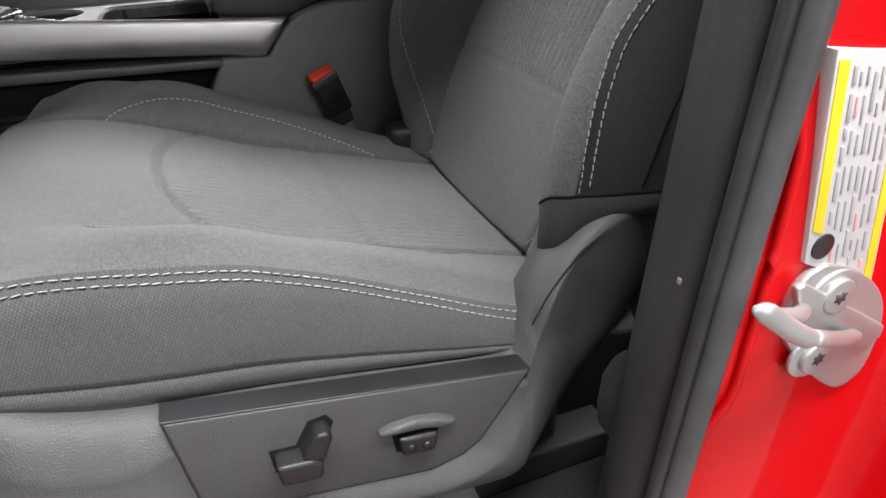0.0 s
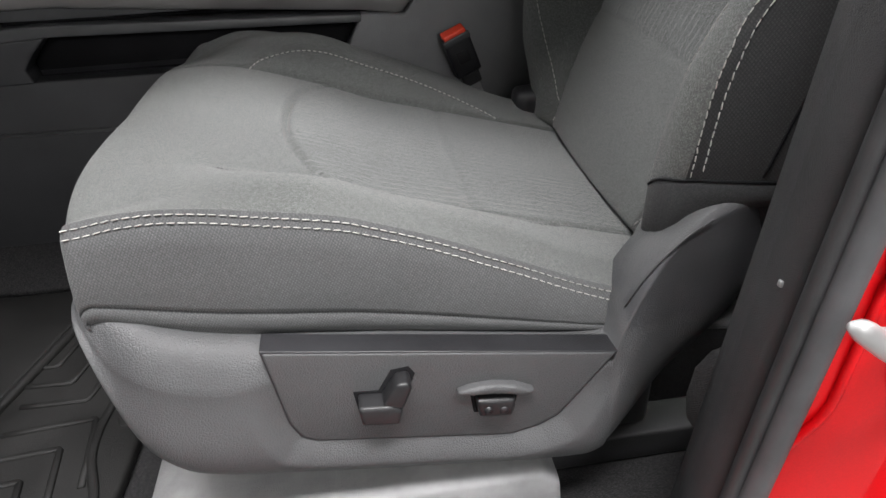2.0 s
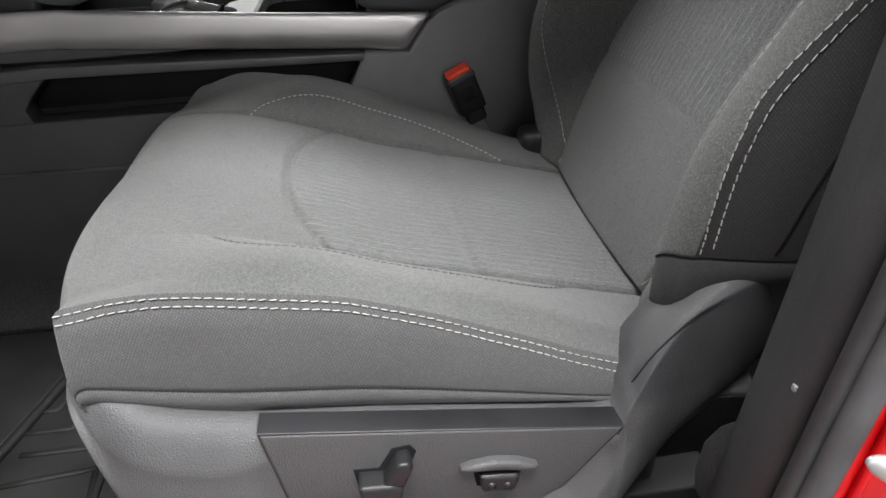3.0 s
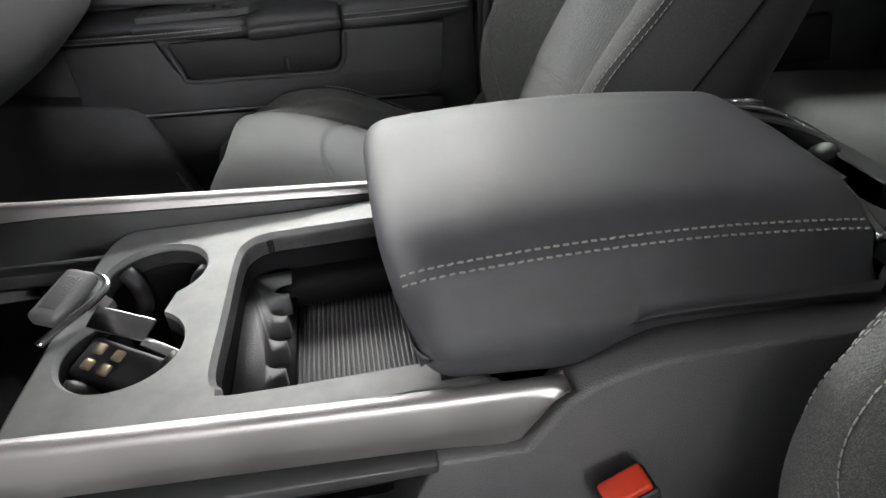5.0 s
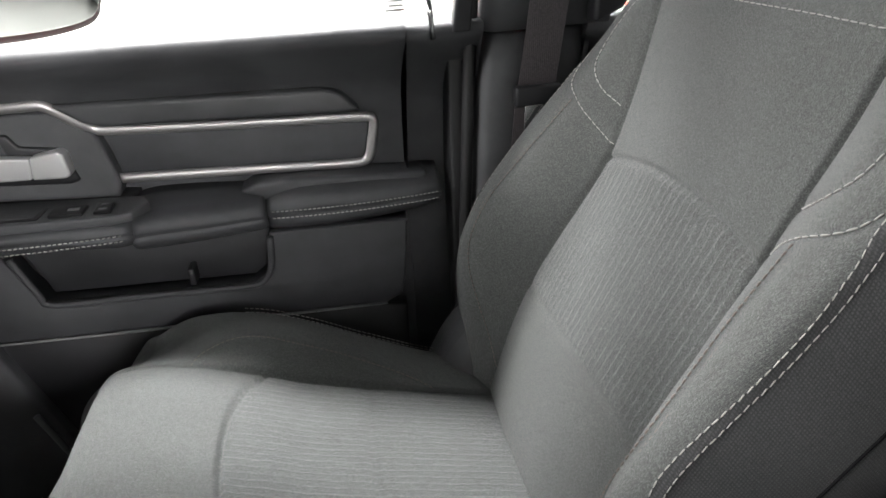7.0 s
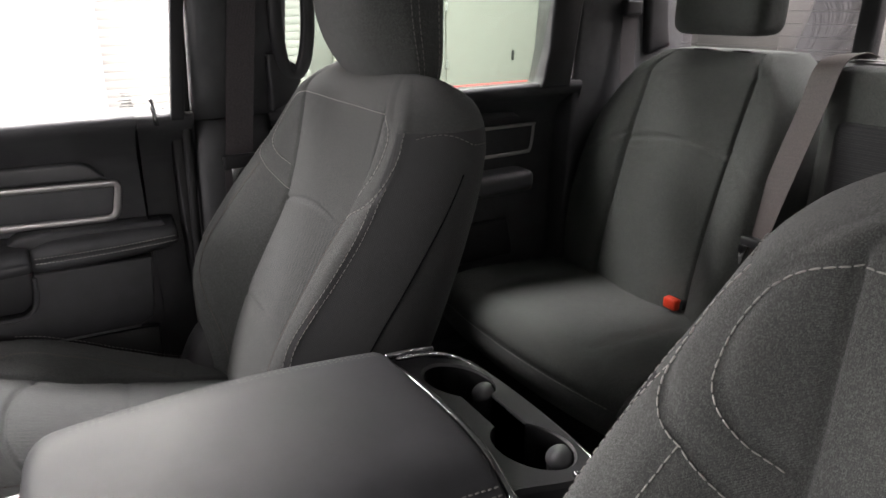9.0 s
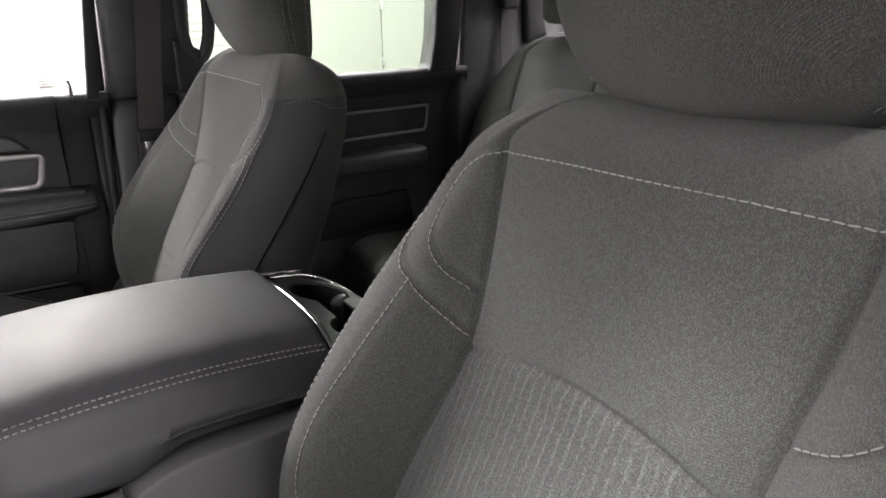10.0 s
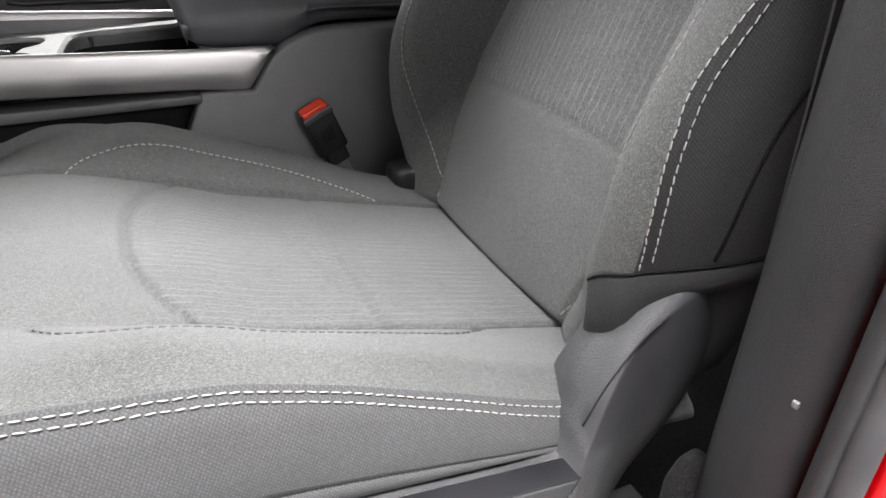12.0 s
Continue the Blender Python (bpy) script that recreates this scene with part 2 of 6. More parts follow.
INK = plastic("grey_label_ink", (0.4, 0.4, 0.4), 0.6, 900, 0.05, vary=0.05)
REDINK = plastic("red_label_ink", (0.75, 0.35, 0.36), 0.6, 900, 0.05, vary=0.05)


def glass_material(name, tint, ior=1.45):
    m = bpy.data.materials.new(name)
    m.use_nodes = True
    t = m.node_tree
    t.nodes.remove(t.nodes["Principled BSDF"])
    out = t.nodes["Material Output"]
    tr, gl, mx, fr = (t.nodes.new(k) for k in ("ShaderNodeBsdfTransparent", "ShaderNodeBsdfGlossy", "ShaderNodeMixShader", "ShaderNodeFresnel"))
    tr.inputs[0].default_value = (*tint, 1)
    gl.inputs["Roughness"].default_value = 0.02
    fr.inputs[0].default_value = ior
    link(t, fr.outputs[0], mx.inputs[0])
    link(t, tr.outputs[0], mx.inputs[1])
    link(t, gl.outputs[0], mx.inputs[2])
    link(t, mx.outputs[0], out.inputs[0])
    return m


GLASS = glass_material("window_glass", (0.92, 0.93, 0.91))
GLASS_REAR = glass_material("coated_rear_glass", (0.92, 0.9, 0.9), 1.15)
GLASS_DARK = glass_material("tinted_glass", (0.72, 0.78, 0.72))
GLASS_BLOCKING = glass_material("light_blocking_glass", (0.2, 0.22, 0.21))

# ---- mesh helpers ----


def mesh(name, verts, faces, mats, index=None, smooth=True):
    me = bpy.data.meshes.new(name)
    me.from_pydata([tuple(map(float, v)) for v in verts], [], faces)
    for m in mats if isinstance(mats, (list, tuple)) else [mats]:
        me.materials.append(m)
    if index is not None:
        me.polygons.foreach_set("material_index", index)
    if smooth:
        me.polygons.foreach_set("use_smooth", [True] * len(me.polygons))
    me.update()
    return me


def part(name, data, material=None, parent=None, label=""):
    """Links a mesh or a bmesh as one mesh object under a thing or a part."""
    if isinstance(data, bmesh.types.BMesh):
        me = bpy.data.meshes.new(name)
        data.to_mesh(me)
        data.free()
        me.materials.append(material)
        data = me
    ob = new(name, data)
    if parent is not None:
        ob.parent = parent
    if label:
        tagged(ob, label)
    return ob


def thing(name, label, category, group="", kind="", at=(0, 0, 0)):
    ob = new(name)
    ob.location = at
    ob.empty_display_size = 0.05
    return tagged(ob, label, category, group, kind)


def soft(me, angle=40):
    """Smooth shading that keeps edges sharper than the angle."""
    me.polygons.foreach_set("use_smooth", [True] * len(me.polygons))
    me.set_sharp_from_angle(angle=radians(angle))
    return me


def box(x0, x1, y0, y1, z0, z1, bevel=0.003, segs=2):
    bm = bmesh.new()
    bmesh.ops.create_cube(bm, size=1)
    for v in bm.verts:
        v.co = Vector(((x0 + x1) / 2 + v.co.x * (x1 - x0), (y0 + y1) / 2 + v.co.y * (y1 - y0), (z0 + z1) / 2 + v.co.z * (z1 - z0)))
    if bevel:
        bmesh.ops.bevel(bm, geom=bm.edges[:], offset=bevel, segments=segs, profile=0.6, affect="EDGES")
    for f in bm.faces:
        f.smooth = True
    return bm


def prism(poly, axis, lo, hi, bevel=0.003, segs=2):
    """A polygon in the plane across an axis (0 x, 1 y, 2 z), given thickness along that axis."""
    bm = bmesh.new()

    def p(a, b, c):
        return [(c, a, b), (a, c, b), (a, b, c)][axis]

    low = [bm.verts.new(p(a, b, lo)) for a, b in poly]
    high = [bm.verts.new(p(a, b, hi)) for a, b in poly]
    n = len(poly)
    bm.faces.new(low)
    bm.faces.new(high[::-1])
    for i in range(n):
        bm.faces.new((low[i], high[i], high[(i + 1) % n], low[(i + 1) % n]))
    bmesh.ops.recalc_face_normals(bm, faces=bm.faces[:])
    if bevel:
        bmesh.ops.bevel(bm, geom=bm.edges[:], offset=bevel, segments=segs, profile=0.6, affect="EDGES", clamp_overlap=True)
    for f in bm.faces:
        f.smooth = True
    return bm


def ring_mesh(name, rings, mats, index=None, caps=True, closed=True):
    """A skin over a row of rings with equal counts."""
    n, k = len(rings[0]), len(rings)
    verts = [p for r in rings for p in r]
    faces, mi = [], []
    for i in range(k - 1):
        for j in range(n if closed else n - 1):
            faces.append((i * n + j, i * n + (j + 1) % n, (i + 1) * n + (j + 1) % n, (i + 1) * n + j))
            mi.append(index(i, j) if index else 0)
    if caps and closed:
        for i, flip in ((0, True), (k - 1, False)):
            c = len(verts)
            verts.append(np.mean(rings[i], axis=0))
            for j in range(n):
                a, b = i * n + j, i * n + (j + 1) % n
                faces.append((b, a, c) if flip else (a, b, c))
                mi.append(index(min(i, k - 2), j) if index else 0)
    return mesh(name, verts, faces, mats, mi)


def smooth_path(pts, n):
    """A rounded line through points (centripetal-like cubic), cut into n equal steps."""
    p = np.array(pts, float)
    p = np.vstack([2 * p[0] - p[1], p, 2 * p[-1] - p[-2]])
    out = []
    for i in range(1, len(p) - 2):
        for s in np.linspace(0, 1, 24, endpoint=False):
            a, b, c, d = p[i - 1 : i + 3]
            out.append(0.5 * (2 * b + (c - a) * s + (2 * a - 5 * b + 4 * c - d) * s**2 + (3 * b - a - 3 * c + d) * s**3))
    out.append(p[-2])
    out = np.array(out)
    far = np.r_[0, np.cumsum(np.linalg.norm(np.diff(out, axis=0), axis=1))]
    at = np.linspace(0, far[-1], n)
    return np.stack([np.interp(at, far, out[:, k]) for k in range(out.shape[1])], 1)


def sm(xs, ys):
    """A smooth curve through a few values."""
    pts = smooth_path(list(zip(xs, ys)), 200)
    return lambda v: np.interp(v, pts[:, 0], pts[:, 1])


def tube(name, path, r, mat, sides=8, flat=1.0, up=(0, 0, 1), closed=False):
    """A round or flattened rod along a path; flat is its height over its width."""
    path = np.array(path, float)
    k = len(path)
    rings = []
    for i in range(k):
        a, b = (path[(i - 1) % k], path[(i + 1) % k]) if closed else (path[max(0, i - 1)], path[min(k - 1, i + 1)])
        d = Vector(b - a).normalized()
        s = d.cross(Vector(up)).normalized()
        u = s.cross(d)
        rings.append([path[i] + np.array(s * (r * math.cos(w)) + u * (r * flat * math.sin(w))) for w in np.linspace(0, 2 * math.pi, sides, endpoint=False)])
    if closed:
        rings.append(rings[0])
    return ring_mesh(name, rings, mat, caps=not closed)


def strip(name, path, sides, width, thick, mat):
    """A flat band along a path; sides gives the direction across it at each point."""
    rings = []
    path = np.array(path, float)
    for i, p in enumerate(path):
        d = Vector(path[min(i + 1, len(path) - 1)] - path[max(i - 1, 0)]).normalized()
        s = Vector(sides[i]).normalized()
        u = s.cross(d).normalized()
        s, u = np.array(s) * width / 2, np.array(u) * thick / 2
        rings.append([p - s - u, p + s - u, p + s + u, p - s + u])
    me = ring_mesh(name, rings, mat)
    return soft(me, 50)


def stitches(name, path, normals, mat, dash=0.0068, gap=0.0028, width=0.0016, rise=0.0012, skew=0.0):
    """Thread stitches, each a small rounded bar, along a line that lies on a surface."""
    path, normals = np.array(path, float), np.array(normals, float)
    far = np.r_[0, np.cumsum(np.linalg.norm(np.diff(path, axis=0), axis=1))]
    verts, faces = [], []
    s = 0.0
    rnd = random.Random(len(path))
    while s + dash < far[-1]:
        ends = [np.array([np.interp(v, far, path[:, k]) for k in range(3)]) for v in (s, s + dash)]
        nrm = np.array([np.interp(s + dash / 2, far, normals[:, k]) for k in range(3)])
        nrm /= np.linalg.norm(nrm) + 1e-9
        d = ends[1] - ends[0]
        d /= np.linalg.norm(d) + 1e-9
        side = np.cross(nrm, d)
        tilt = skew + rnd.uniform(-0.0002, 0.0002)
        a, b = ends[0] - side * tilt, ends[1] + side * tilt
        base = len(verts)
        for q, w, h in ((a, 0.45, 0.1), (a + d * dash * 0.2, 1, 1), (b - d * dash * 0.2, 1, 1), (b, 0.45, 0.1)):
            for sx, hz in ((-1, -0.6), (-0.7, 0.7), (0.7, 0.7), (1, -0.6)):
                verts.append(q + side * sx * w * width / 2 + nrm * (hz * h * rise))
        for i in range(3):
            for j in range(4):
                faces.append((base + i * 4 + j, base + i * 4 + (j + 1) % 4, base + (i + 1) * 4 + (j + 1) % 4, base + (i + 1) * 4 + j))
        faces += [(base + 3, base + 2, base + 1, base), (base + 12, base + 13, base + 14, base + 15)]
        s += dash + gap
    return mesh(name, verts, faces, mat)

# ---- front seats ----
Z0 = sm((-0.15, -0.085, -0.027, 0.057, 0.107, 0.18, 0.26, 0.33, 0.42), (1.106, 1.112, 1.104, 1.077, 1.057, 1.036, 1.013, 0.993, 0.968))
RISE = sm((-0.15, -0.1, -0.05, 0.0, 0.05, 0.12, 0.2, 0.28, 0.42), (-0.016, -0.010, 0.002, 0.018, 0.029, 0.029, 0.02, 0.006, 0.0))
EDGE = sm((-0.15, -0.1, 0.0, 0.1, 0.19, 0.28, 0.42), (-0.004, 0.004, 0.014, 0.026, 0.012, -0.004, -0.01))
ZB = sm((-0.15, -0.115, -0.029, 0.097, 0.276, 0.42), (1.038, 1.032, 1.004, 0.987, 0.960, 0.942))
SEAM_Y = 0.128
# the bolster beside the console is fuller and a little wider
CHEEK = sm((-0.15, -0.1, -0.06, -0.02, 0.04, 0.1, 0.2, 0.42), (-0.006, -0.002, 0.004, 0.006, 0.007, 0.005, 0.003, 0.0))
FAR_WIDE = 1.05


def groove(d, width=0.004):
    return math.exp(-((d / width) ** 2))


def cushion_top(x, y):
    """Height of the cushion's top face over the plan."""
    a = abs(y)
    z = Z0(x)
    if a <= SEAM_Y:
        z += 0.004 * (1 - (a / SEAM_Y) ** 2)
    else:
        s = (a - SEAM_Y) / (0.222 - SEAM_Y)
        crest = math.sin(min(s / 0.72, 1) * math.pi / 2)
        over = max(0.0, (s - 0.72) / 0.28)
        z += RISE(x) * crest * (1 - over) + over * EDGE(x) + 0.004 * math.sin(math.pi * min(s, 1))
    deep = 0.0035 + 0.0055 * min(1.0, max(0.0, (x + 0.01) / 0.08))
    if y < 0:
        deep *= min(1.0, max(0.0, (x - 0.02) / 0.12))
        cheek = 0.0
    else:
        cheek = float(CHEEK(x)) * min(1.0, max(0.0, (a - SEAM_Y) / 0.05)) ** 1.3
    z += cheek
    cut = deep * groove(a - SEAM_Y, 0.0028)
    if a < SEAM_Y + 0.002:
        cut += 0.006 * groove(x - cross_front(y), 0.003) + 0.0022 * groove(x - 0.178 - 0.006 * (a / SEAM_Y) ** 2, 0.005)
    if a > SEAM_Y:
        cut += 0.0025 * groove(stitch_gap(x, a), 0.004)
    return z - cut


def cross_front(y):
    return 0.018 + 0.042 * (abs(y) / SEAM_Y) ** 2.6


BOLSTER_LINE = smooth_path([(-0.03, 0.130), (-0.012, 0.146), (0.03, 0.160), (0.1, 0.163), (0.17, 0.158), (0.235, 0.145), (0.268, 0.131)], 160)


def stitch_gap(x, a):
    return a - np.interp(x, BOLSTER_LINE[:, 0], BOLSTER_LINE[:, 1], left=9, right=9)


def surface_normal(f, x, y, e=0.003):
    n = np.array([-(f(x + e, y) - f(x - e, y)) / (2 * e), -(f(x, y + e) - f(x, y - e)) / (2 * e), 1.0])
    return n / np.linalg.norm(n)


def cushion_mesh(full):
    stations = np.r_[np.linspace(0.405, 0.20, 34), np.linspace(0.197, 0.165, 16), np.linspace(0.160, 0.068, 20), np.linspace(0.065, 0.012, 34), np.linspace(0.008, -0.105, 32)]
    tops = [0.0, 0.06, 0.12, 0.2, 0.3, 0.42, 0.55, 0.7, 0.85, 1.0]
    half = np.r_[np.linspace(0, SEAM_Y - 0.012, 14), np.linspace(SEAM_Y - 0.009, SEAM_Y + 0.009, 9), np.linspace(SEAM_Y + 0.014, 0.205, 16), [0.212, 0.217, 0.2205, 0.222]]
    ys = np.r_[-half[::-1], half[1:]]
    rings = []

    def ring(x, drop, back):
        nose = min(1, max(0, (0.02 - x) / 0.12))
        top = []
        for y in ys:
            u = abs(y) / 0.222
            if y < 0:
                px = x - back * (1 - 0.72 * u**3) - 0.009 * u**3 * nose**2 - 0.010 * math.sin(math.pi * u) * nose**2
            else:
                px = x - back * (1 - 0.3 * u**4) + 0.016 * u**6 * nose
            top.append((px, y * (FAR_WIDE if y > 0 else 1.0), cushion_top(min(x, 0.4), y) - (0 if full or y < SEAM_Y else (0.008 + 0.014 * min(1.3, max(0.0, (0.01 - x) / 0.1))) * min(1.0, (y - SEAM_Y) / 0.05) ** 1.3)))
        zb = ZB(x)
        pts = []
        for px, py, pz in top:
            h = pz - zb
            pts.append((px, py, pz - h * drop))
        bulge = [(0.25, 0.006), (0.5, 0.010), (0.69, 0.011), (0.725, 0.0108), (0.74, 0.0072), (0.755, 0.0104), (0.86, 0.0105), (1.0, 0.004)]
        right = [(pts[-1][0], 0.222 * FAR_WIDE + b, pts[-1][2] - (pts[-1][2] - zb) * s) for s, b in bulge]
        left = [(pts[0][0], -0.222 - b, pts[0][2] - (pts[0][2] - zb) * s) for s, b in bulge[::-1]]
        return left + pts + right

    for x in stations:
        rings.append(ring(x, 0.0, 0.0))
    for s in tops[1:]:
        a = s * math.pi / 2
        rings.append(ring(-0.105, 0.42 * (1 - math.cos(a)), 0.04 * math.sin(a)))
    for s in (0.5, 0.6, 0.68, 0.72, 0.74, 0.76, 0.86, 1.0):
        dip = 0.005 if s == 0.74 else 0.0
        rings.append(ring(-0.105, s, 0.04 - 0.014 * ((s - 0.42) / 0.58) ** 2 - dip))
    nl = 8

    def index(i, j):
        x = rings[i][nl + 20][0]
        if j < nl + 1 or j >= nl + len(ys) - 2:
            return 2
        y = ys[min(max(j - nl, 0), len(ys) - 1)]
        if abs(y) < SEAM_Y - 0.001 and x > cross_front(y) and i < len(stations):
            return 1
        return 0

    return ring_mesh("cushion", rings, [CLOTH, CLOTH_RIB_X, CLOTH_SIDE], index)


# backrest: seam line, bolster depth, half width and rear face by height
XC = sm((0.93, 0.995, 1.07, 1.14, 1.215, 1.29, 1.375, 1.459, 1.51), (0.318, 0.336, 0.364, 0.396, 0.433, 0.469, 0.501, 0.525, 0.537))
DEEP = sm((0.93, 1.0, 1.05, 1.1, 1.17, 1.23, 1.3, 1.36, 1.41, 1.46, 1.51), (0.005, 0.012, 0.034, 0.062, 0.088, 0.089, 0.071, 0.043, 0.020, 0.004, -0.008))
WIDE = sm((0.93, 1.0, 1.07, 1.14, 1.25, 1.34, 1.4, 1.44, 1.47, 1.495, 1.51), (0.207, 0.219, 0.233, 0.245, 0.249, 0.245, 0.236, 0.224, 0.204, 0.176, 0.155))
XR = sm((0.93, 1.0, 1.1, 1.19, 1.29, 1.37, 1.435, 1.48, 1.51), (0.45, 0.475, 0.515, 0.552, 0.592, 0.622, 0.641, 0.641, 0.63))


def arc_z(y):
    return 1.295 + 0.022 * (1 - (min(abs(y), 0.13) / 0.13) ** 2)


def low_z(y):
    return 1.135 + 0.006 * (1 - (min(abs(y), 0.13) / 0.13) ** 2)


BACK_LINES = {
    "top": [(0.0, 1.467), (0.07, 1.467), (0.147, 1.465)],
    "shoulder": [(0.147, 1.465), (0.167, 1.459), (0.183, 1.445), (0.191, 1.425), (0.192, 1.405), (0.186, 1.386), (0.165, 1.365), (0.138, 1.347)],
    "cross": [(0.204, 1.450), (0.215, 1.425), (0.2195, 1.397), (0.217, 1.379), (0.207, 1.366), (0.183, 1.352), (0.16, 1.334), (0.131, 1.308)],
    "bolster": [(0.187, 1.349), (0.191, 1.32), (0.196, 1.287), (0.204, 1.235), (0.201, 1.178), (0.188, 1.125), (0.162, 1.06), (0.140, 1.02), (0.132, 1.0)],
}
BACK_PATHS = {k: smooth_path(v, 120) for k, v in BACK_LINES.items()}


SEAM_Z = sm((0.9, 1.0, 1.05, 1.1, 1.15, 1.2, 1.25, 1.295, 1.35, 1.40, 1.46, 1.52), (0.136, 0.137, 0.146, 0.153, 0.154, 0.147, 0.137, 0.130, 0.134, 0.141, 0.147, 0.150))


def seam_y(z):
    return min(float(SEAM_Z(z)), (float(WIDE(z)) - 0.032) * 0.88)


def back_front(y, z):
    """How far back the backrest's front face lies at a height and a distance from the middle."""
    a, w, d = abs(y), float(WIDE(z)), float(DEEP(z))
    x, sy = float(XC(z)), seam_y(z)
    if a <= sy:
        x += -0.006 * (1 - (a / sy) ** 2)
    else:
        w = w - 0.012
        crest = w - 0.02
        if a <= crest:
            s = (a - sy) / max(crest - sy, 0.001)
            x -= d * math.sin(s * math.pi / 2) ** 1.3 + 0.005 * math.sin(math.pi * s)
        else:
            s = min((a - crest) / 0.02, 1)
            x -= d - 0.014 * (1 - math.sqrt(max(0.0, 1 - s * s)))
    cut = 0.0065 * groove(a - sy, 0.0028) * min(1.0, max(0.25, (1.492 - z) / 0.035))
    if a < sy:
        cut += 0.0045 * groove(z - arc_z(y), 0.0035) + 0.002 * groove(z - low_z(y), 0.005)
    else:
        for k in ("shoulder", "cross"):
            p = BACK_PATHS[k]
            cut += 0.0028 * groove(float(np.min(np.hypot(p[:, 0] - a, p[:, 1] - z))), 0.004)
        p = BACK_PATHS["bolster"]
        cut += 0.0025 * groove(float(np.min(np.hypot(p[:, 0] - a, p[:, 1] - z))), 0.004)
    return x + cut


def back_normal(y, z, e=0.004):
    n = np.array([-1.0, (back_front(y + e, z) - back_front(y - e, z)) / (2 * e), (back_front(y, z + e) - back_front(y, z - e)) / (2 * e)])
    return n / np.linalg.norm(n)


ROUND = sm((1.09, 1.11, 1.156, 1.195, 1.23, 1.307, 1.35, 1.375, 1.41), (0.001, 0.001, -0.002, -0.007, -0.011, -0.005, -0.008, -0.0115, -0.014))


def back_edge(z, u):
    """A point a way u round the backrest's front edge: less than 0 on the front, more on the flank."""
    w = float(WIDE(z)) - 0.012
    if u <= 0:
        a = w - 0.02 + 0.02 * math.sin((1 + u / 0.02) * math.pi / 2)
        return (back_front(a, z) - 0.0008, a)
    x0, x1 = back_front(w, z), float(XR(z))
    return back_side(z, u / (x1 - x0))


SIDE_S = (0.0, 0.025, 0.05, 0.08, 0.12, 0.3, 0.5, 0.7, 0.85, 0.95, 1.0)


def back_side(z, s):
    """A point of the backrest's flank from the front edge (0) to the rear face (1)."""
    w, x1 = float(WIDE(z)) - 0.012, float(XR(z))
    x0 = back_front(w, z)
    y = w + 0.022 * math.sin(min(s / 0.55, 1) * math.pi / 2) - 0.030 * max(0.0, (s - 0.62) / 0.38) ** 2
    return (x0 + (x1 - x0) * s, y)


def back_mesh(flank, limits):
    zs = np.r_[np.linspace(1.0, 1.12, 32), np.linspace(1.1225, 1.15, 14), np.linspace(1.154, 1.285, 30), np.linspace(1.287, 1.385, 56), np.linspace(1.388, 1.47, 32), [1.478, 1.487, 1.495, 1.501, 1.5055, 1.508]]
    frac = np.r_[np.linspace(0, 0.92, 13), np.linspace(0.945, 1.055, 8)]
    rings = []
    nf = len(frac) + 22

    def ring(z, shrink, zz):
        w = float(WIDE(z)) - 0.012
        edge = w - 0.02 + 0.02 * math.sin((1 + min(-0.001, float(ROUND(z))) / 0.02) * math.pi / 2)
        out = np.linspace(seam_y(z) * 1.085, w - 0.02, 13).tolist() + np.r_[np.linspace(w - 0.0185, edge, 5), edge + (w - edge) * np.sin(np.linspace(0.25, 1, 4) * math.pi / 2)].tolist()
        sy = seam_y(z)
        half = [(back_front(y, z), y) for y in list(frac * sy) + out] + [back_side(z, s) for s in SIDE_S[1:]]
        half += [(float(XR(z)) + 0.006 * (1 - y / w), y) for y in (w * 0.8, w * 0.6, w * 0.4, w * 0.2, 0.0)]
        mid = (float(XC(z)) + float(XR(z))) / 2
        half = [(mid + (x - mid) * shrink, y * (0.9 + 0.1 * shrink)) for x, y in half]
        full = half + [(x, -y) for x, y in half[-2:0:-1]]
        return [(x, y, zz) for x, y in full]

    rings.append(ring(1.0, 0.55, 0.975))
    rings.append(ring(1.0, 0.85, 0.985))
    for z in zs:
        k = max(0.0, (z - 1.466) / 0.0425)
        rings.append(ring(z, math.sqrt(max(0.02, 1 - min(k, 0.99) ** 2)), z))
    n = len(rings[0])

    def index(i, j):
        j2 = j if j <= n // 2 else n - j - 1
        z = rings[i][0][2]
        if j2 < 20 and abs(rings[i][j2][1]) < seam_y(z) - 0.001 and low_z(0) < z < arc_z(rings[i][j2][1]):
            return 1
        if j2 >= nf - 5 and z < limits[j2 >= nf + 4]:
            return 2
        return 0

    return ring_mesh("backrest", rings, [CLOTH, CLOTH_RIB_Y, flank], index)


def head_point(s, px, py):
    """A point of the head cushion: s from the bottom (-1) to the top, px from front to rear, py across."""
    k = max((1 - abs(s) ** 4.6) ** (1 / 2.8), 0.12)
    under = max(0.0, (0.35 - s) / 1.35) ** 1.7
    front = (0.5 - 0.5 * px) ** 1.2
    rear = 0.5 + 0.5 * px
    w = 0.130 * (k + (1 - k) * 0.35 * rear * (s < 0)) * (1 - 0.10 * under * front)
    d = 0.050 * (0.35 + 0.65 * k)
    fold = 0.003 * groove(px - 0.35, 0.12) * (abs(py) > 0.6) + 0.002 * groove(px + 0.25, 0.10) * (abs(py) > 0.6)
    x = 0.578 + 0.004 * s + px * d - 0.036 * (1 - py * py) * max(0.0, -px) + 0.050 * under * front
    low = max(0.0, -s) ** 1.5
    return (x, py * (w - fold), 1.600 + 0.108 * s + 0.30 * low * (0.600 - x))


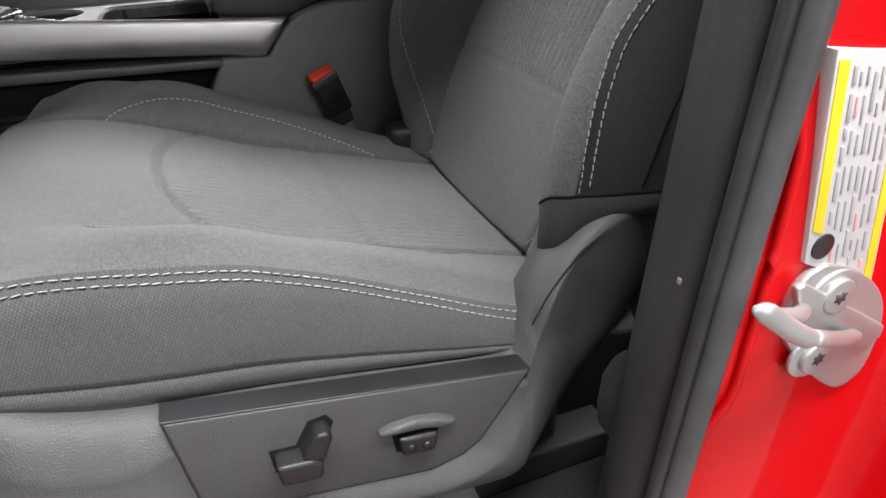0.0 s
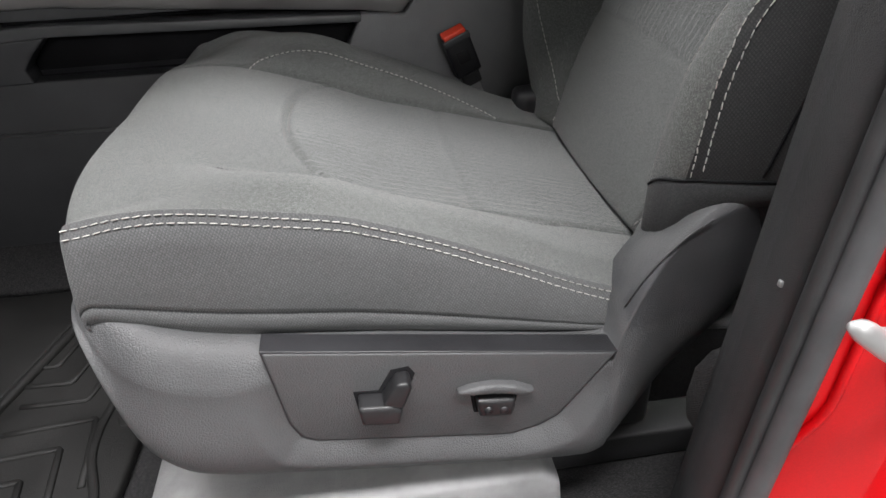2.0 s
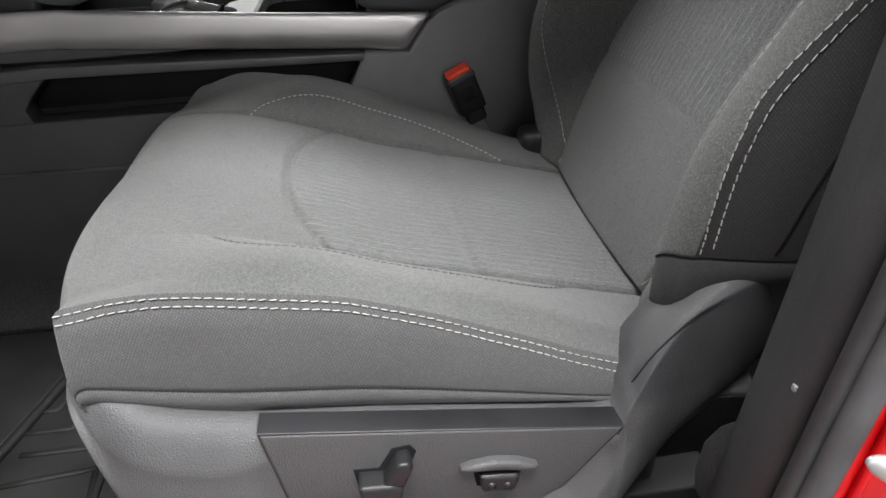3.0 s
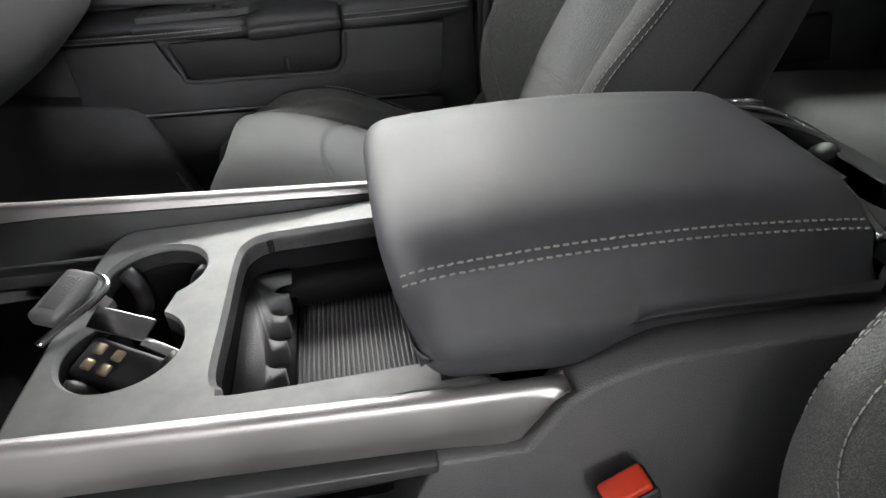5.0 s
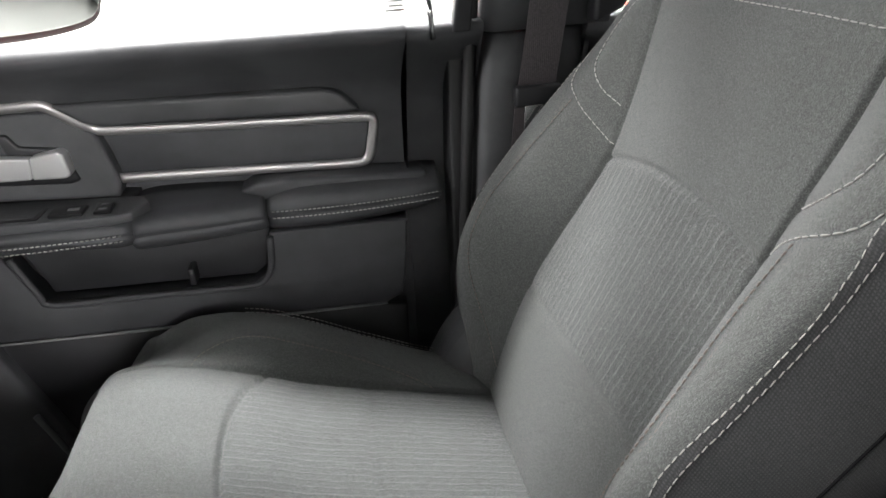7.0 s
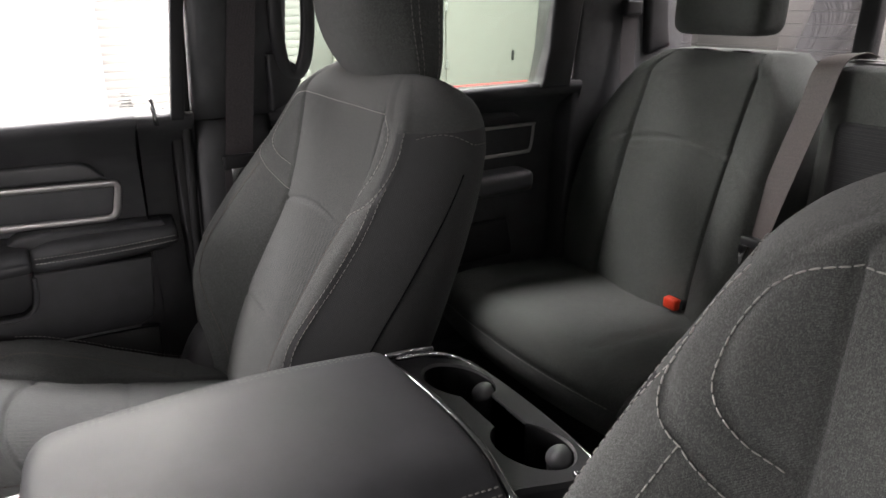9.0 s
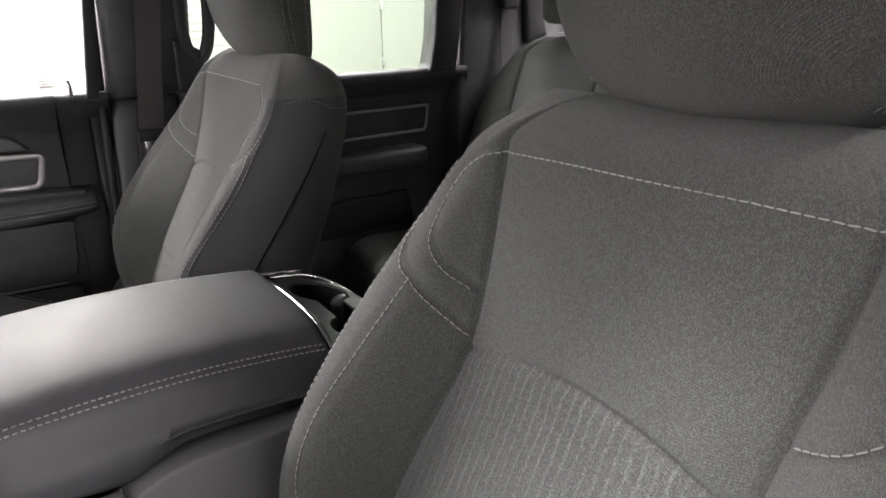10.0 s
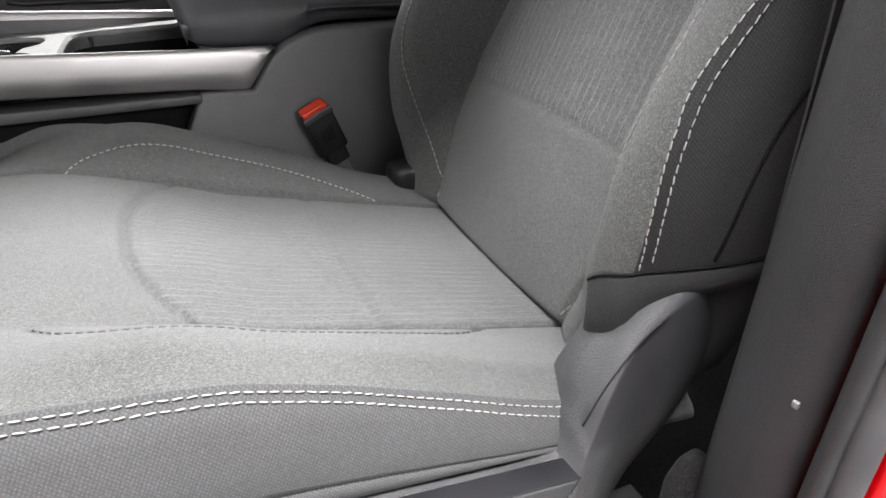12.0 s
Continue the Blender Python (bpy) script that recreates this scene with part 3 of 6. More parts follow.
def headrest_mesh():
    rings = []
    for s in np.sin(np.linspace(-1, 1, 44) * math.pi / 2):
        ring = []
        for a in np.linspace(0, 2 * math.pi, 60, endpoint=False):
            c, sn = math.cos(a), math.sin(a)
            px = abs(c) ** 0.55 * math.copysign(1, c)
            py = abs(sn) ** 0.5 * math.copysign(1, sn)
            ring.append(head_point(s, px, py))
        rings.append(ring)
    return ring_mesh("head_cushion", rings, [CLOTH])


SHIELD_Y = -0.245
SHIELD_TOP = sm((-0.15, -0.125, -0.10, -0.029, 0.097, 0.262, 0.278, 0.30, 0.325, 0.36, 0.41, 0.46, 0.53), (1.048, 1.047, 1.036, 1.010, 0.992, 0.967, 0.992, 1.035, 1.065, 1.087, 1.089, 1.082, 1.06))


PANEL_GAP = [(-0.002, 1.0145), (0.2775, 0.9675), (0.232, 0.902), (0.215, 0.892), (0.188, 0.886), (0.026, 0.912), (0.014, 0.919), (0.007, 0.936)]


def panel_recess(x, z):
    """How deep the shield's face is drawn in round the switch panel: 1 inside it, fading over a chamfer."""
    worst = 0.0
    n = len(PANEL_GAP)
    for i in range(n):
        (ax, az), (bx, bz) = PANEL_GAP[i], PANEL_GAP[(i + 1) % n]
        ex, ez = bx - ax, bz - az
        d = ((x - ax) * -ez + (z - az) * ex) / math.hypot(ex, ez)
        worst = max(worst, d / (0.010 if i == 0 else 0.022))
    return max(0.0, 1 - worst)


def shield_mesh():
    """Side shield: a sloping ledge under the cushion, a face drawn in round the panel and a rounded lower edge."""
    low = sm((-0.15, -0.132, -0.122, -0.106, -0.086, -0.052, 0.04, 0.138, 0.20, 0.269, 0.30, 0.325, 0.348, 0.41, 0.445, 0.53), (1.035, 1.00, 0.955, 0.895, 0.872, 0.857, 0.838, 0.824, 0.816, 0.812, 0.826, 0.858, 0.895, 0.955, 0.985, 1.01))
    rings = []
    for x in np.r_[np.linspace(-0.142, -0.10, 16), np.linspace(-0.097, 0.31, 130), np.linspace(0.315, 0.52, 36)]:
        t, b = float(SHIELD_TOP(x)), float(low(x))
        end = min(1.0, max(0.0, (x + 0.143) / 0.075))
        inset = 0.080 * (1 - math.sqrt(max(0, 1 - (1 - end) ** 2)))
        f = min(1.0, max(0.0, (x - 0.255) / 0.08))
        f = 1 - f * f * (3 - 2 * f)
        h = t - b
        y = SHIELD_Y + inset + 0.05 * min(1.3, max(0.0, (x - 0.345) / 0.105)) ** 2
        front = min(1.0, max(0.0, (0.02 - x) / 0.06))
        drop = min(0.3 * h, 0.008 + 0.010 * f + 0.018 * f * front)
        crest = y - 0.001 - 0.0165 * f
        ring = [(x, y + 0.05, t - 0.012), (x, y + 0.028, t - 0.001), (x, y + 0.012, t)]
        ring += [(x, y + 0.006 + (crest - y - 0.006) * s, t - 0.001 - (drop - 0.001) * (0.35 * s + 0.65 * s**2.2)) for s in (0.15, 0.35, 0.55, 0.75, 0.9)]
        for s in np.linspace(0.0, 1.0, 46):
            z = t - drop - (h - drop - 0.012) * s
            face = crest - 0.003 * math.sin(math.pi * s) - 0.010 * f * math.sin(math.pi * s**1.5) + 0.024 * s**5
            r = panel_recess(x, z)
            ring.append((x, face + (SHIELD_Y - 0.0155 - face) * r, z))
        ring += [(x, crest + 0.032, b + 0.004), (x, crest + 0.046, b), (x, crest + 0.09, b + 0.004), (x, y + 0.10, (t + b) / 2)]
        rings.append(ring)
    k = len(rings[0])

    # The rear lobe gets darker plastic: its shade is put into the colour.
    def index(i, j):
        x, _, z = rings[i][min(j, k - 1)]
        return 1 if x > 0.284 + 0.061 * max(0.0, (z - 1.002) / 0.077) ** 1.3 and z > 0.985 else 0

    return ring_mesh("side_shield", rings, [SHIELD, SHADED_PLASTIC], index)


def shorten(me, out):
    """The passenger cushion is drawn back a little at its nose."""
    if out > 0:
        for v in me.vertices:
            v.co.x += 0.03 * max(0.0, (0.18 - v.co.x) / 0.29)
    return me


def front_seat(yc, out, label, group):
    seat = thing("front_seat", label, "car seat", group, at=(0, yc, 0))
    cushion = cushion_mesh(out < 0)
    shorten(cushion, out)
    part("cushion", cushion, None, seat)
    # The driver's flank takes the shade-darkened cloth, the passenger's the plain one.
    part("backrest", back_mesh(CLOTH_FLANK_SHADED, (1.372, 1.40)) if out < 0 else back_mesh(CLOTH_SIDE, (1.447, 1.447)), None, seat)
    for sg in (1, -1):
        wide = FAR_WIDE if sg > 0 else 1.0
        p = [(x, sg * a * wide, cushion_top(x, sg * a) + 0.0015) for x, a in BOLSTER_LINE]
        nn = [surface_normal(cushion_top, x, sg * a) for x, a in BOLSTER_LINE]
        part("bolster_stitching", shorten(stitches("bolster_stitching", p, nn, THREAD_BROWN if out > 0 else THREAD if sg > 0 else THREAD_DARK, 0.0045, 0.002, 0.0011, 0.0009), out), None, seat)
        for row, dz in ((0, 0.0028), (1, 0.0090)):
            xs = np.linspace(-0.120 if sg < 0 else 0.03, 0.284, 160)
            q = []
            for x in xs:
                ze = cushion_top(max(x, -0.105), sg * 0.222)
                q.append((x, sg * (0.222 * wide + 0.0006 + 0.024 * min(0.25, dz / (ze - float(ZB(x))))), ze - dz - (0.0 if x > -0.105 else 0.10 * (-0.105 - x))))
            nq = [(0, sg, 0.35)] * len(xs)
            part("edge_stitching", shorten(stitches("edge_stitching", q, nq, THREAD, 0.0056, 0.0015, 0.0009, 0.0007, 0.0001), out), None, seat)
        for k, path in BACK_PATHS.items():
            if k == "top" and sg < 0:
                continue
            pts = [(y, z) for y, z in path]
            if k == "top":
                pts = [(-y, z) for y, z in path[::-1]] + pts
            lean = -0.028 if out < 0 and k != "bolster" else 0.0
            pts = [(y, z + lean * sg * y) for y, z in pts]
            p3 = [(back_front(sg * y, z) - 0.0015, sg * y, z) for y, z in pts]
            n3 = [back_normal(sg * y, z) for y, z in pts]
            twin = k == "bolster" and out > 0
            for dy in (-0.0032, 0.0032) if twin else (0.0,):
                row = [(x, y + dy, z) for x, y, z in p3]
                part("panel_stitching", stitches("panel_stitching", row, n3, THREAD_BROWN if twin else THREAD_GREY if k == "bolster" and sg < 0 else THREAD, 0.0048 if twin else 0.0062, 0.0012, 0.0010 if twin else 0.0012, 0.0009), None, seat)
        for off in (0.0, 0.0072):
            zs = np.linspace(1.385 + off, 1.103, 160)
            e = [back_edge(z, float(ROUND(z)) + off) for z in zs]
            lift = 0.001 if sg < 0 else 0.0001
            p3 = [(x, sg * (y + lift), z) for (x, y), z in zip(e, zs)]
            part("edge_stitching", stitches("edge_stitching", p3, [(-0.7, sg * 0.7, 0)] * len(zs), THREAD, 0.0056, 0.0015, 0.0010, 0.0007, 0.0001), None, seat)
    # lower back skirt and piping
    for sg in (1, -1):
        q = []
        for z in np.linspace(1.105, 1.40, 50):
            x, y = back_side(z, (0.27 if sg == out else 0.44) + 0.9 * max(0.0, z - 1.2))
            q.append((x, sg * (y + 0.0002), z))
        part("flank_seam", tube("flank_seam", q, 0.0011, VOID, 6), None, seat)
    low = sm((0.29, 0.31, 0.33, 0.35, 0.40, 0.5), (1.036, 1.040, 1.056, 1.070, 1.078, 1.080))
    rings = []
    spots = [(back_front(y, 1.085) - 0.003, y) for y in np.linspace(0.199, 0.225, 7)] + [back_side(1.085, s) for s in np.linspace(0.03, 0.8, 24)]
    for i, (x, y) in enumerate(spots):
        zl = float(low(x))
        zt = 1.101 - 0.014 * max(0.0, 1 - i / 6) ** 2
        rings.append([(x, out * (y + 0.001), zt), (x - 0.002, out * (y + 0.005), zt - 0.005), (x - 0.003, out * (y + 0.006), zl + 0.012), (x - 0.001, out * (y + 0.003), zl + 0.003), (x + 0.004, out * (y - 0.004), zl), (x + 0.02, out * (y - 0.02), zl + 0.004), (x + 0.02, out * (y - 0.02), zt - 0.002)])
    if out < 0:
        part("back_skirt", ring_mesh("back_skirt", rings, CLOTH_SKIRT_SHADED), None, seat)
        part("skirt_seam", tube("skirt_seam", [(x - 0.0012, out * (y + 0.0032), 1.1005 - 0.014 * max(0.0, 1 - i / 6) ** 2) for i, (x, y) in enumerate(spots)], 0.0010, VOID, 6), None, seat)
    part("hinge_cover", box(0.30, 0.40, min(-out * 0.17, -out * 0.215), max(-out * 0.17, -out * 0.215), 0.93, 1.03, 0.015, 3), BLACK, seat)
    for sg in (1, -1):
        q = []
        for s in np.linspace(0.05, 0.93, 60):
            z = 1.441 + 0.010 * math.sin(math.pi * min(1.0, s * 1.5)) - 0.012 * s
            x, y = back_side(z, s)
            q.append((x, sg * (y + 0.001), z))
        part("shoulder_stitching", stitches("shoulder_stitching", q, [(0, sg, 0.2)] * 60, THREAD_GREY, 0.005, 0.002, 0.0012, 0.001), None, seat)
    head = part("head_restraint", headrest_mesh(), None, seat)
    head.location = (0, 0, 0.003) if out < 0 else (0.016, 0, -0.022)
    for y in (-0.075, 0.075):
        part("post", tube("post", [(0.600, y, 1.46), (0.601, y, 1.5), (0.603, y, 1.56)], 0.006, CHROME, 10), None, head, "chrome head restraint post")
        part("post_collar", box(0.589, 0.611, y - 0.010, y + 0.010, 1.480, 1.493, 0.003), BLACK, head)
    for sg in (1, -1):
        for px in (-0.36, -0.14, 0.46):
            q = []
            for s in np.linspace(-0.82, 0.85, 60):
                x, y, z = head_point(s, px, 1.0)
                q.append((x, sg * (y + 0.0008), z))
            part("head_stitching", stitches("head_stitching", q, [(0, sg, 0)] * 60, THREAD_GREY, 0.006, 0.002, 0.0012, 0.001), None, head)
    # side shield with its switch panel, on the door side
    me = shield_mesh()
    shield = part("side_shield", me, None, seat)
    if out > 0:
        shield.scale = (1, -1, 1)
    y = SHIELD_Y - 0.005
    face = [(0.136 + (a - 0.136) * 0.988, 0.949 + (b - 0.949) * 0.972) for a, b in PANEL_GAP]
    part("panel_gap", prism(PANEL_GAP, 1, y - 0.0112, y + 0.010, 0.001), BLACK, shield)
    part("switch_panel", prism(face, 1, y - 0.0122, y + 0.01, 0.002), SHIELD, shield)
    small = lambda pts: [(0.08 + (a - 0.08) * 0.84, 0.940 + (b - 0.940) * 0.78) for a, b in pts]
    rocker = lambda pts: [(0.174 + (a - 0.174) * 0.86, 0.9305 + (b - 0.934) * 0.86) for a, b in pts]
    well = [(0.0575, 0.9695), (0.081, 0.967), (0.0945, 0.9925), (0.111, 0.9945), (0.1165, 0.984), (0.1065, 0.955), (0.101, 0.9345), (0.0605, 0.940)]
    # Flat dark plates, set proud, stand for the shade in the switch recesses.
    part("switch_well_shade", prism(small(well), 1, y - 0.0128, y - 0.008, 0.0005), VOID, shield, "dark plate in place of the shade in the seat switch recess")
    lever = [(0.061, 0.966), (0.092, 0.963), (0.102, 0.956), (0.098, 0.936), (0.063, 0.941)]
    part("seat_switch", prism(small(lever), 1, y - 0.030, y - 0.010, 0.004, 3), SATIN_BLACK, shield, "black seat adjuster switch")
    lever2 = [(0.083, 0.962), (0.098, 0.989), (0.109, 0.990), (0.1125, 0.982), (0.1025, 0.955)]
    part("recline_switch", prism(small(lever2), 1, y - 0.028, y - 0.010, 0.004, 3), SATIN_BLACK, shield, "black recline switch")
    hood = [(0.136, 0.9575), (0.150, 0.9625), (0.172, 0.9635), (0.194, 0.9585), (0.214, 0.9475), (0.198, 0.9455), (0.176, 0.9515), (0.152, 0.9535)]
    part("lumbar_hood", prism(rocker(hood), 1, y - 0.0205, y - 0.006, 0.004, 3), SHIELD, shield)
    part("lumbar_well_shade", prism(rocker([(0.150, 0.9535), (0.198, 0.9475), (0.1935, 0.9185), (0.154, 0.9235)]), 1, y - 0.0128, y - 0.008, 0.0005), VOID, shield, "dark plate in place of the shade in the rocker switch recess")
    part("lumbar_switch", prism(rocker([(0.155, 0.948), (0.194, 0.943), (0.190, 0.921), (0.158, 0.925)]), 1, y - 0.0215, y - 0.008, 0.004, 3), SATIN_BLACK, shield, "black rocker switch with two dots")
    for cx, cz in rocker([(0.1665, 0.9345), (0.1815, 0.932)]):
        part("switch_dot", tube("switch_dot", [(cx, y - 0.020, cz), (cx, y - 0.0226, cz)], 0.0038, BLACK, 10), None, shield)
    # recliner cover and slit
    slit = [(x, y + 0.002, z - 0.004) for x, z in smooth_path([(0.284, 1.006), (0.30, 1.035), (0.325, 1.065), (0.345, 1.079)], 16)]
    part("recliner_slit", tube("recliner_slit", slit, 0.0008, BLACK, 6), None, shield)
    # pedestal and slides
    part("pedestal", box(-0.06, 0.36, -0.19, 0.19, 0.765, 0.93, 0.015, 3), TRIM_SMOOTH, seat)
    for sg in (1, -1):
        # Rails are coloured black to carry the shade under the seat.
        part("slide_rail", box(-0.10, 0.42, sg * 0.185 - 0.022, sg * 0.185 + 0.022, 0.752, 0.79, 0.004), RUBBER, seat)
    part("seat_base", box(-0.09, 0.40, -0.20, 0.20, 0.90, 0.975, 0.02, 3), BLACK, seat)
    return seat


YD, YP = 0.557, 1.435
front_seat(YD, -1, "grey cloth driver seat with pale double stitching and power switches", "front seats")
front_seat(YP, 1, "grey cloth passenger seat with pale stitching beside the console", "front seats")

# ---- cabin shell ----


def struct(name, data, mat=None, label="", category="cabin trim"):
    ob = part(name, data, mat)
    return tagged(ob, label or name.replace("_", " "), category, kind="structure")


def plate(poly, y0, y1, bevel=0.003, segs=2):
    """A plate with an outline in x and z, from y0 to y1."""
    return prism(poly, 1, y0, y1, bevel, segs)


def skin(name, profile, x0, x1, mat, n=2, thick=0.03, side=1, wave=None):
    """A panel with a (y, z) profile, drawn along x; side says where its back lies."""
    prof = smooth_path(profile, 70)
    rings = []
    for x in np.r_[x0, np.linspace(x0 + 0.0012, x1 - 0.0012, n), x1]:
        front = [(x, y + (wave(x, z) if wave else 0), z) for y, z in prof]
        rings.append(front + [(x, y + side * thick, z) for y, z in prof[::-1]])
    return ring_mesh(name, rings, mat)


C = 1.0
struct("floor", box(-1.25, 1.7, 0.19, 1.80, 0.70, 0.75, 0.0), CARPET, "black carpeted cab floor", "floor")
struct("tunnel", prism([(0.79, 0.752), (0.835, 0.82), (0.85, 0.95), (1.15, 0.95), (1.165, 0.82), (1.21, 0.752)], 0, -1.2, 0.60, 0.015), CARPET, "black carpeted floor tunnel", "floor")
struct("sill_trim", box(-0.9, 0.33, 0.17, 0.29, 0.70, 0.775, 0.012, 3), BLACK, "black plastic door sill trim", "sill")
struct("ceiling", box(-0.45, 1.62, 0.36, 1.64, 1.90, 1.94, 0.02), HEADLINER, "light grey cloth roof lining", "ceiling")
struct("roof_panel", box(-0.5, 1.7, 0.31, 1.69, 1.945, 1.97, 0.01), RED_PAINT, "red painted roof skin", "roof")
struct("bulkhead", box(-1.30, -1.25, 0.15, 1.84, 0.70, 1.40, 0.0), CARPET, "dark front bulkhead", "wall")
struct("cowl", box(-1.6, -1.0, 0.15, 1.84, 1.36, 1.40, 0.01), BLACK, "black cowl under the windscreen", "cowl")
for nm, y0, y1 in (("pillar_a_driver", 0.16, 0.25), ("pillar_a_passenger", 1.73, 1.82)):
    s = 1 if y0 < 1 else -1
    rings = [[(x + 0.68 * k, y + s * 0.13 * k, 1.38 + 0.55 * k) for x, y in ((-1.12, y0), (-1.03, y0), (-1.03, y1), (-1.12, y1))] for k in np.linspace(0, 1, 8)]
    struct(nm, soft(ring_mesh(nm, rings, DOORTRIM), 40), None, "charcoal windscreen pillar trim", "pillar")
for nm, y in (("header_rail_driver", 0.30), ("header_rail_passenger", 1.63)):
    struct(nm, box(-0.5, 1.62, y, y + 0.07, 1.84, 1.93, 0.015), DOORTRIM, "charcoal roof rail trim", "trim")
struct("windscreen_header", box(-0.50, -0.40, 0.32, 1.68, 1.88, 1.942, 0.01), HEADLINER, "light grey windscreen header", "trim")

# driver's side: rear door closed behind the pillar
struct("wall_driver_rear", box(0.46, 1.6, 0.20, 0.235, 0.75, 1.43, 0.01), DOORTRIM, "charcoal rear door panel on the driver side", "door panel")
struct("window_post_driver", box(1.12, 1.22, 0.2, 0.25, 1.43, 1.9, 0.01), DOORTRIM, "charcoal rear window post", "pillar")
struct("quarter_panel_driver", box(1.22, 1.62, 0.2, 0.25, 1.43, 1.9, 0.01), DOORTRIM, "charcoal rear quarter trim", "pillar")

# Unseen pane; its dark tint is added to keep light off the bench.
g = tagged(part("window_6", box(0.50, 1.13, 0.262, 0.266, 1.43, 1.86, 0), GLASS_BLOCKING), "unseen rear window on the driver side, darkened to block light", "window", kind="structure")
# driver's pillar: trim, black gap, grey weather seal, red jamb


def leaning(name, plan, mat, z0=0.74, z1=1.92, lean=0.062, n=12, tumble=0.0):
    rings = []
    for z in np.linspace(z0, z1, n):
        t = max(0.0, z - 1.42)
        rings.append([(x + lean * (z - 1.1), y + tumble * t, z) for x, y in plan])
    return ring_mesh(name, rings, mat)


plan = [(0.344, 0.252), (0.335, 0.243), (0.3272, 0.228), (0.3215, 0.212), (0.3225, 0.198), (0.328, 0.189), (0.338, 0.188), (0.345, 0.20), (0.46, 0.205), (0.46, 0.25), (0.40, 0.255)]
pil = struct("pillar_b_driver", leaning("pillar_b_driver", plan, PILLAR, 0.74, 1.92, 0.062, 24, 0.2), None, "charcoal grained door pillar trim, scuffed", "pillar")
part("paint_fleck", box(0.3216, 0.3240, 0.1962, 0.1997, 1.0975, 1.1023, 0.001), GREY_TRAY, pil, "small white paint fleck")


def seal_path(x, y, r):
    return [(x + 0.062 * (z - 1.1), y + 0.2 * max(0.0, z - 1.42), z) for z in np.linspace(0.60, 1.93, 24)]


seal = thing("door_seal", "grey rubber weather seal along the door opening", "door seal")
part("lip", tube("lip", seal_path(0.3265, 0.177, 0), 0.0055, RUBBER, 10, up=(0, 1, 0)), None, seal)
part("bulb", tube("bulb", seal_path(0.3385, 0.171, 0), 0.0090, plastic("grey_seal_rubber", (0.065, 0.066, 0.069), 0.5, 800, 0.1), 14, up=(0, 1, 0)), None, seal)


def jamb_mesh():
    prof = [(0.343, 0.178), (0.349, 0.1745), (0.356, 0.1715), (0.366, 0.1690), (0.380, 0.1670), (0.42, 0.1655), (0.46, 0.1655), (0.49, 0.163), (0.505, 0.155), (0.512, 0.14), (0.514, 0.10), (0.56, 0.095), (0.75, 0.095)]
    prof = smooth_path(prof, 60)
    rings = []
    for z in np.linspace(0.5, 1.95, 60):
        t = 0.2 * max(0.0, z - 1.42)
        ring = [(x + 0.062 * (z - 1.1), y + t, z) for x, y in prof]
        rings.append(ring + [(x + 0.004, y + 0.02, z) for x, y, z in ring[::-1]])
    return ring_mesh("body_side", rings, RED_PAINT)


body = struct("body_side", jamb_mesh(), None, "glossy red painted door jamb and body side", "body panel")
part("sill_skin", prism([(-0.9, 0.60), (-0.9, 0.72), (0.30, 0.72), (0.36, 0.74), (0.75, 0.74), (0.75, 0.55)], 1, 0.10, 0.165, 0.012), RED_PAINT, body)
part("bead", tube("bead", smooth_path([(0.358, 0.1685, 1.42), (0.352, 0.1685, 1.30), (0.349, 0.169, 1.25), (0.353, 0.168, 1.21), (0.359, 0.1675, 1.185), (0.3605, 0.1675, 1.12), (0.359, 0.1675, 1.06), (0.357, 0.168, 1.02), (0.346, 0.170, 0.995), (0.334, 0.173, 0.972), (0.326, 0.175, 0.94)], 60), 0.0032, RED_PAINT, 10), None, body)

# striker on the jamb
st = thing("door_striker", "zinc plated steel door striker bolted to the red jamb", "striker")
ZINC = metal("dull_zinc", (0.5, 0.5, 0.5), 0.46, 0.8, 0.3)
base = smooth_path([(0.401, 1.113), (0.426, 1.104), (0.458, 1.080), (0.474, 1.05), (0.474, 1.012), (0.463, 0.999), (0.448, 0.998), (0.422, 1.017), (0.399, 1.041), (0.383, 1.062), (0.377, 1.080), (0.380, 1.100), (0.388, 1.110), (0.401, 1.113)], 48)[:-1]
part("plate", plate([tuple(p) for p in base], 0.1605, 0.1672, 0.0015), ZINC, st)
for x, z in ((0.412, 1.090), (0.411, 1.041)):
    ring = [(x + 0.0205 * math.cos(a), z + 0.0175 * math.sin(a)) for a in np.linspace(0, 2 * math.pi, 32, endpoint=False)]
    part("raised_pad", plate(ring, 0.1585, 0.162, 0.0012), ZINC, st)
    bolt = part("bolt", plate([(x + 0.0128 * math.cos(a), z + 0.0128 * math.sin(a)) for a in np.linspace(0, 2 * math.pi, 28, endpoint=False)], 0.1545, 0.159, 0.0014), ZINC, st)
    star = [(x + (0.0056 if i % 2 else 0.0032) * math.cos(i * math.pi / 6), z + (0.0056 if i % 2 else 0.0032) * math.sin(i * math.pi / 6)) for i in range(12)]
    part("socket", plate(star, 0.1540, 0.156, 0), TRIM_SMOOTH, bolt)
# the folded web between the pads that carries the bar
part("web", plate([(0.373, 1.106), (0.379, 1.108), (0.470, 1.050), (0.470, 1.040), (0.452, 1.036), (0.384, 1.078)], 0.1555, 0.162, 0.0018), ZINC, st)
bar = smooth_path([(0.304, 0.126, 1.131), (0.310, 0.1245, 1.128), (0.330, 0.124, 1.112), (0.350, 0.126, 1.098), (0.360, 0.128, 1.092)], 24)
rings = []
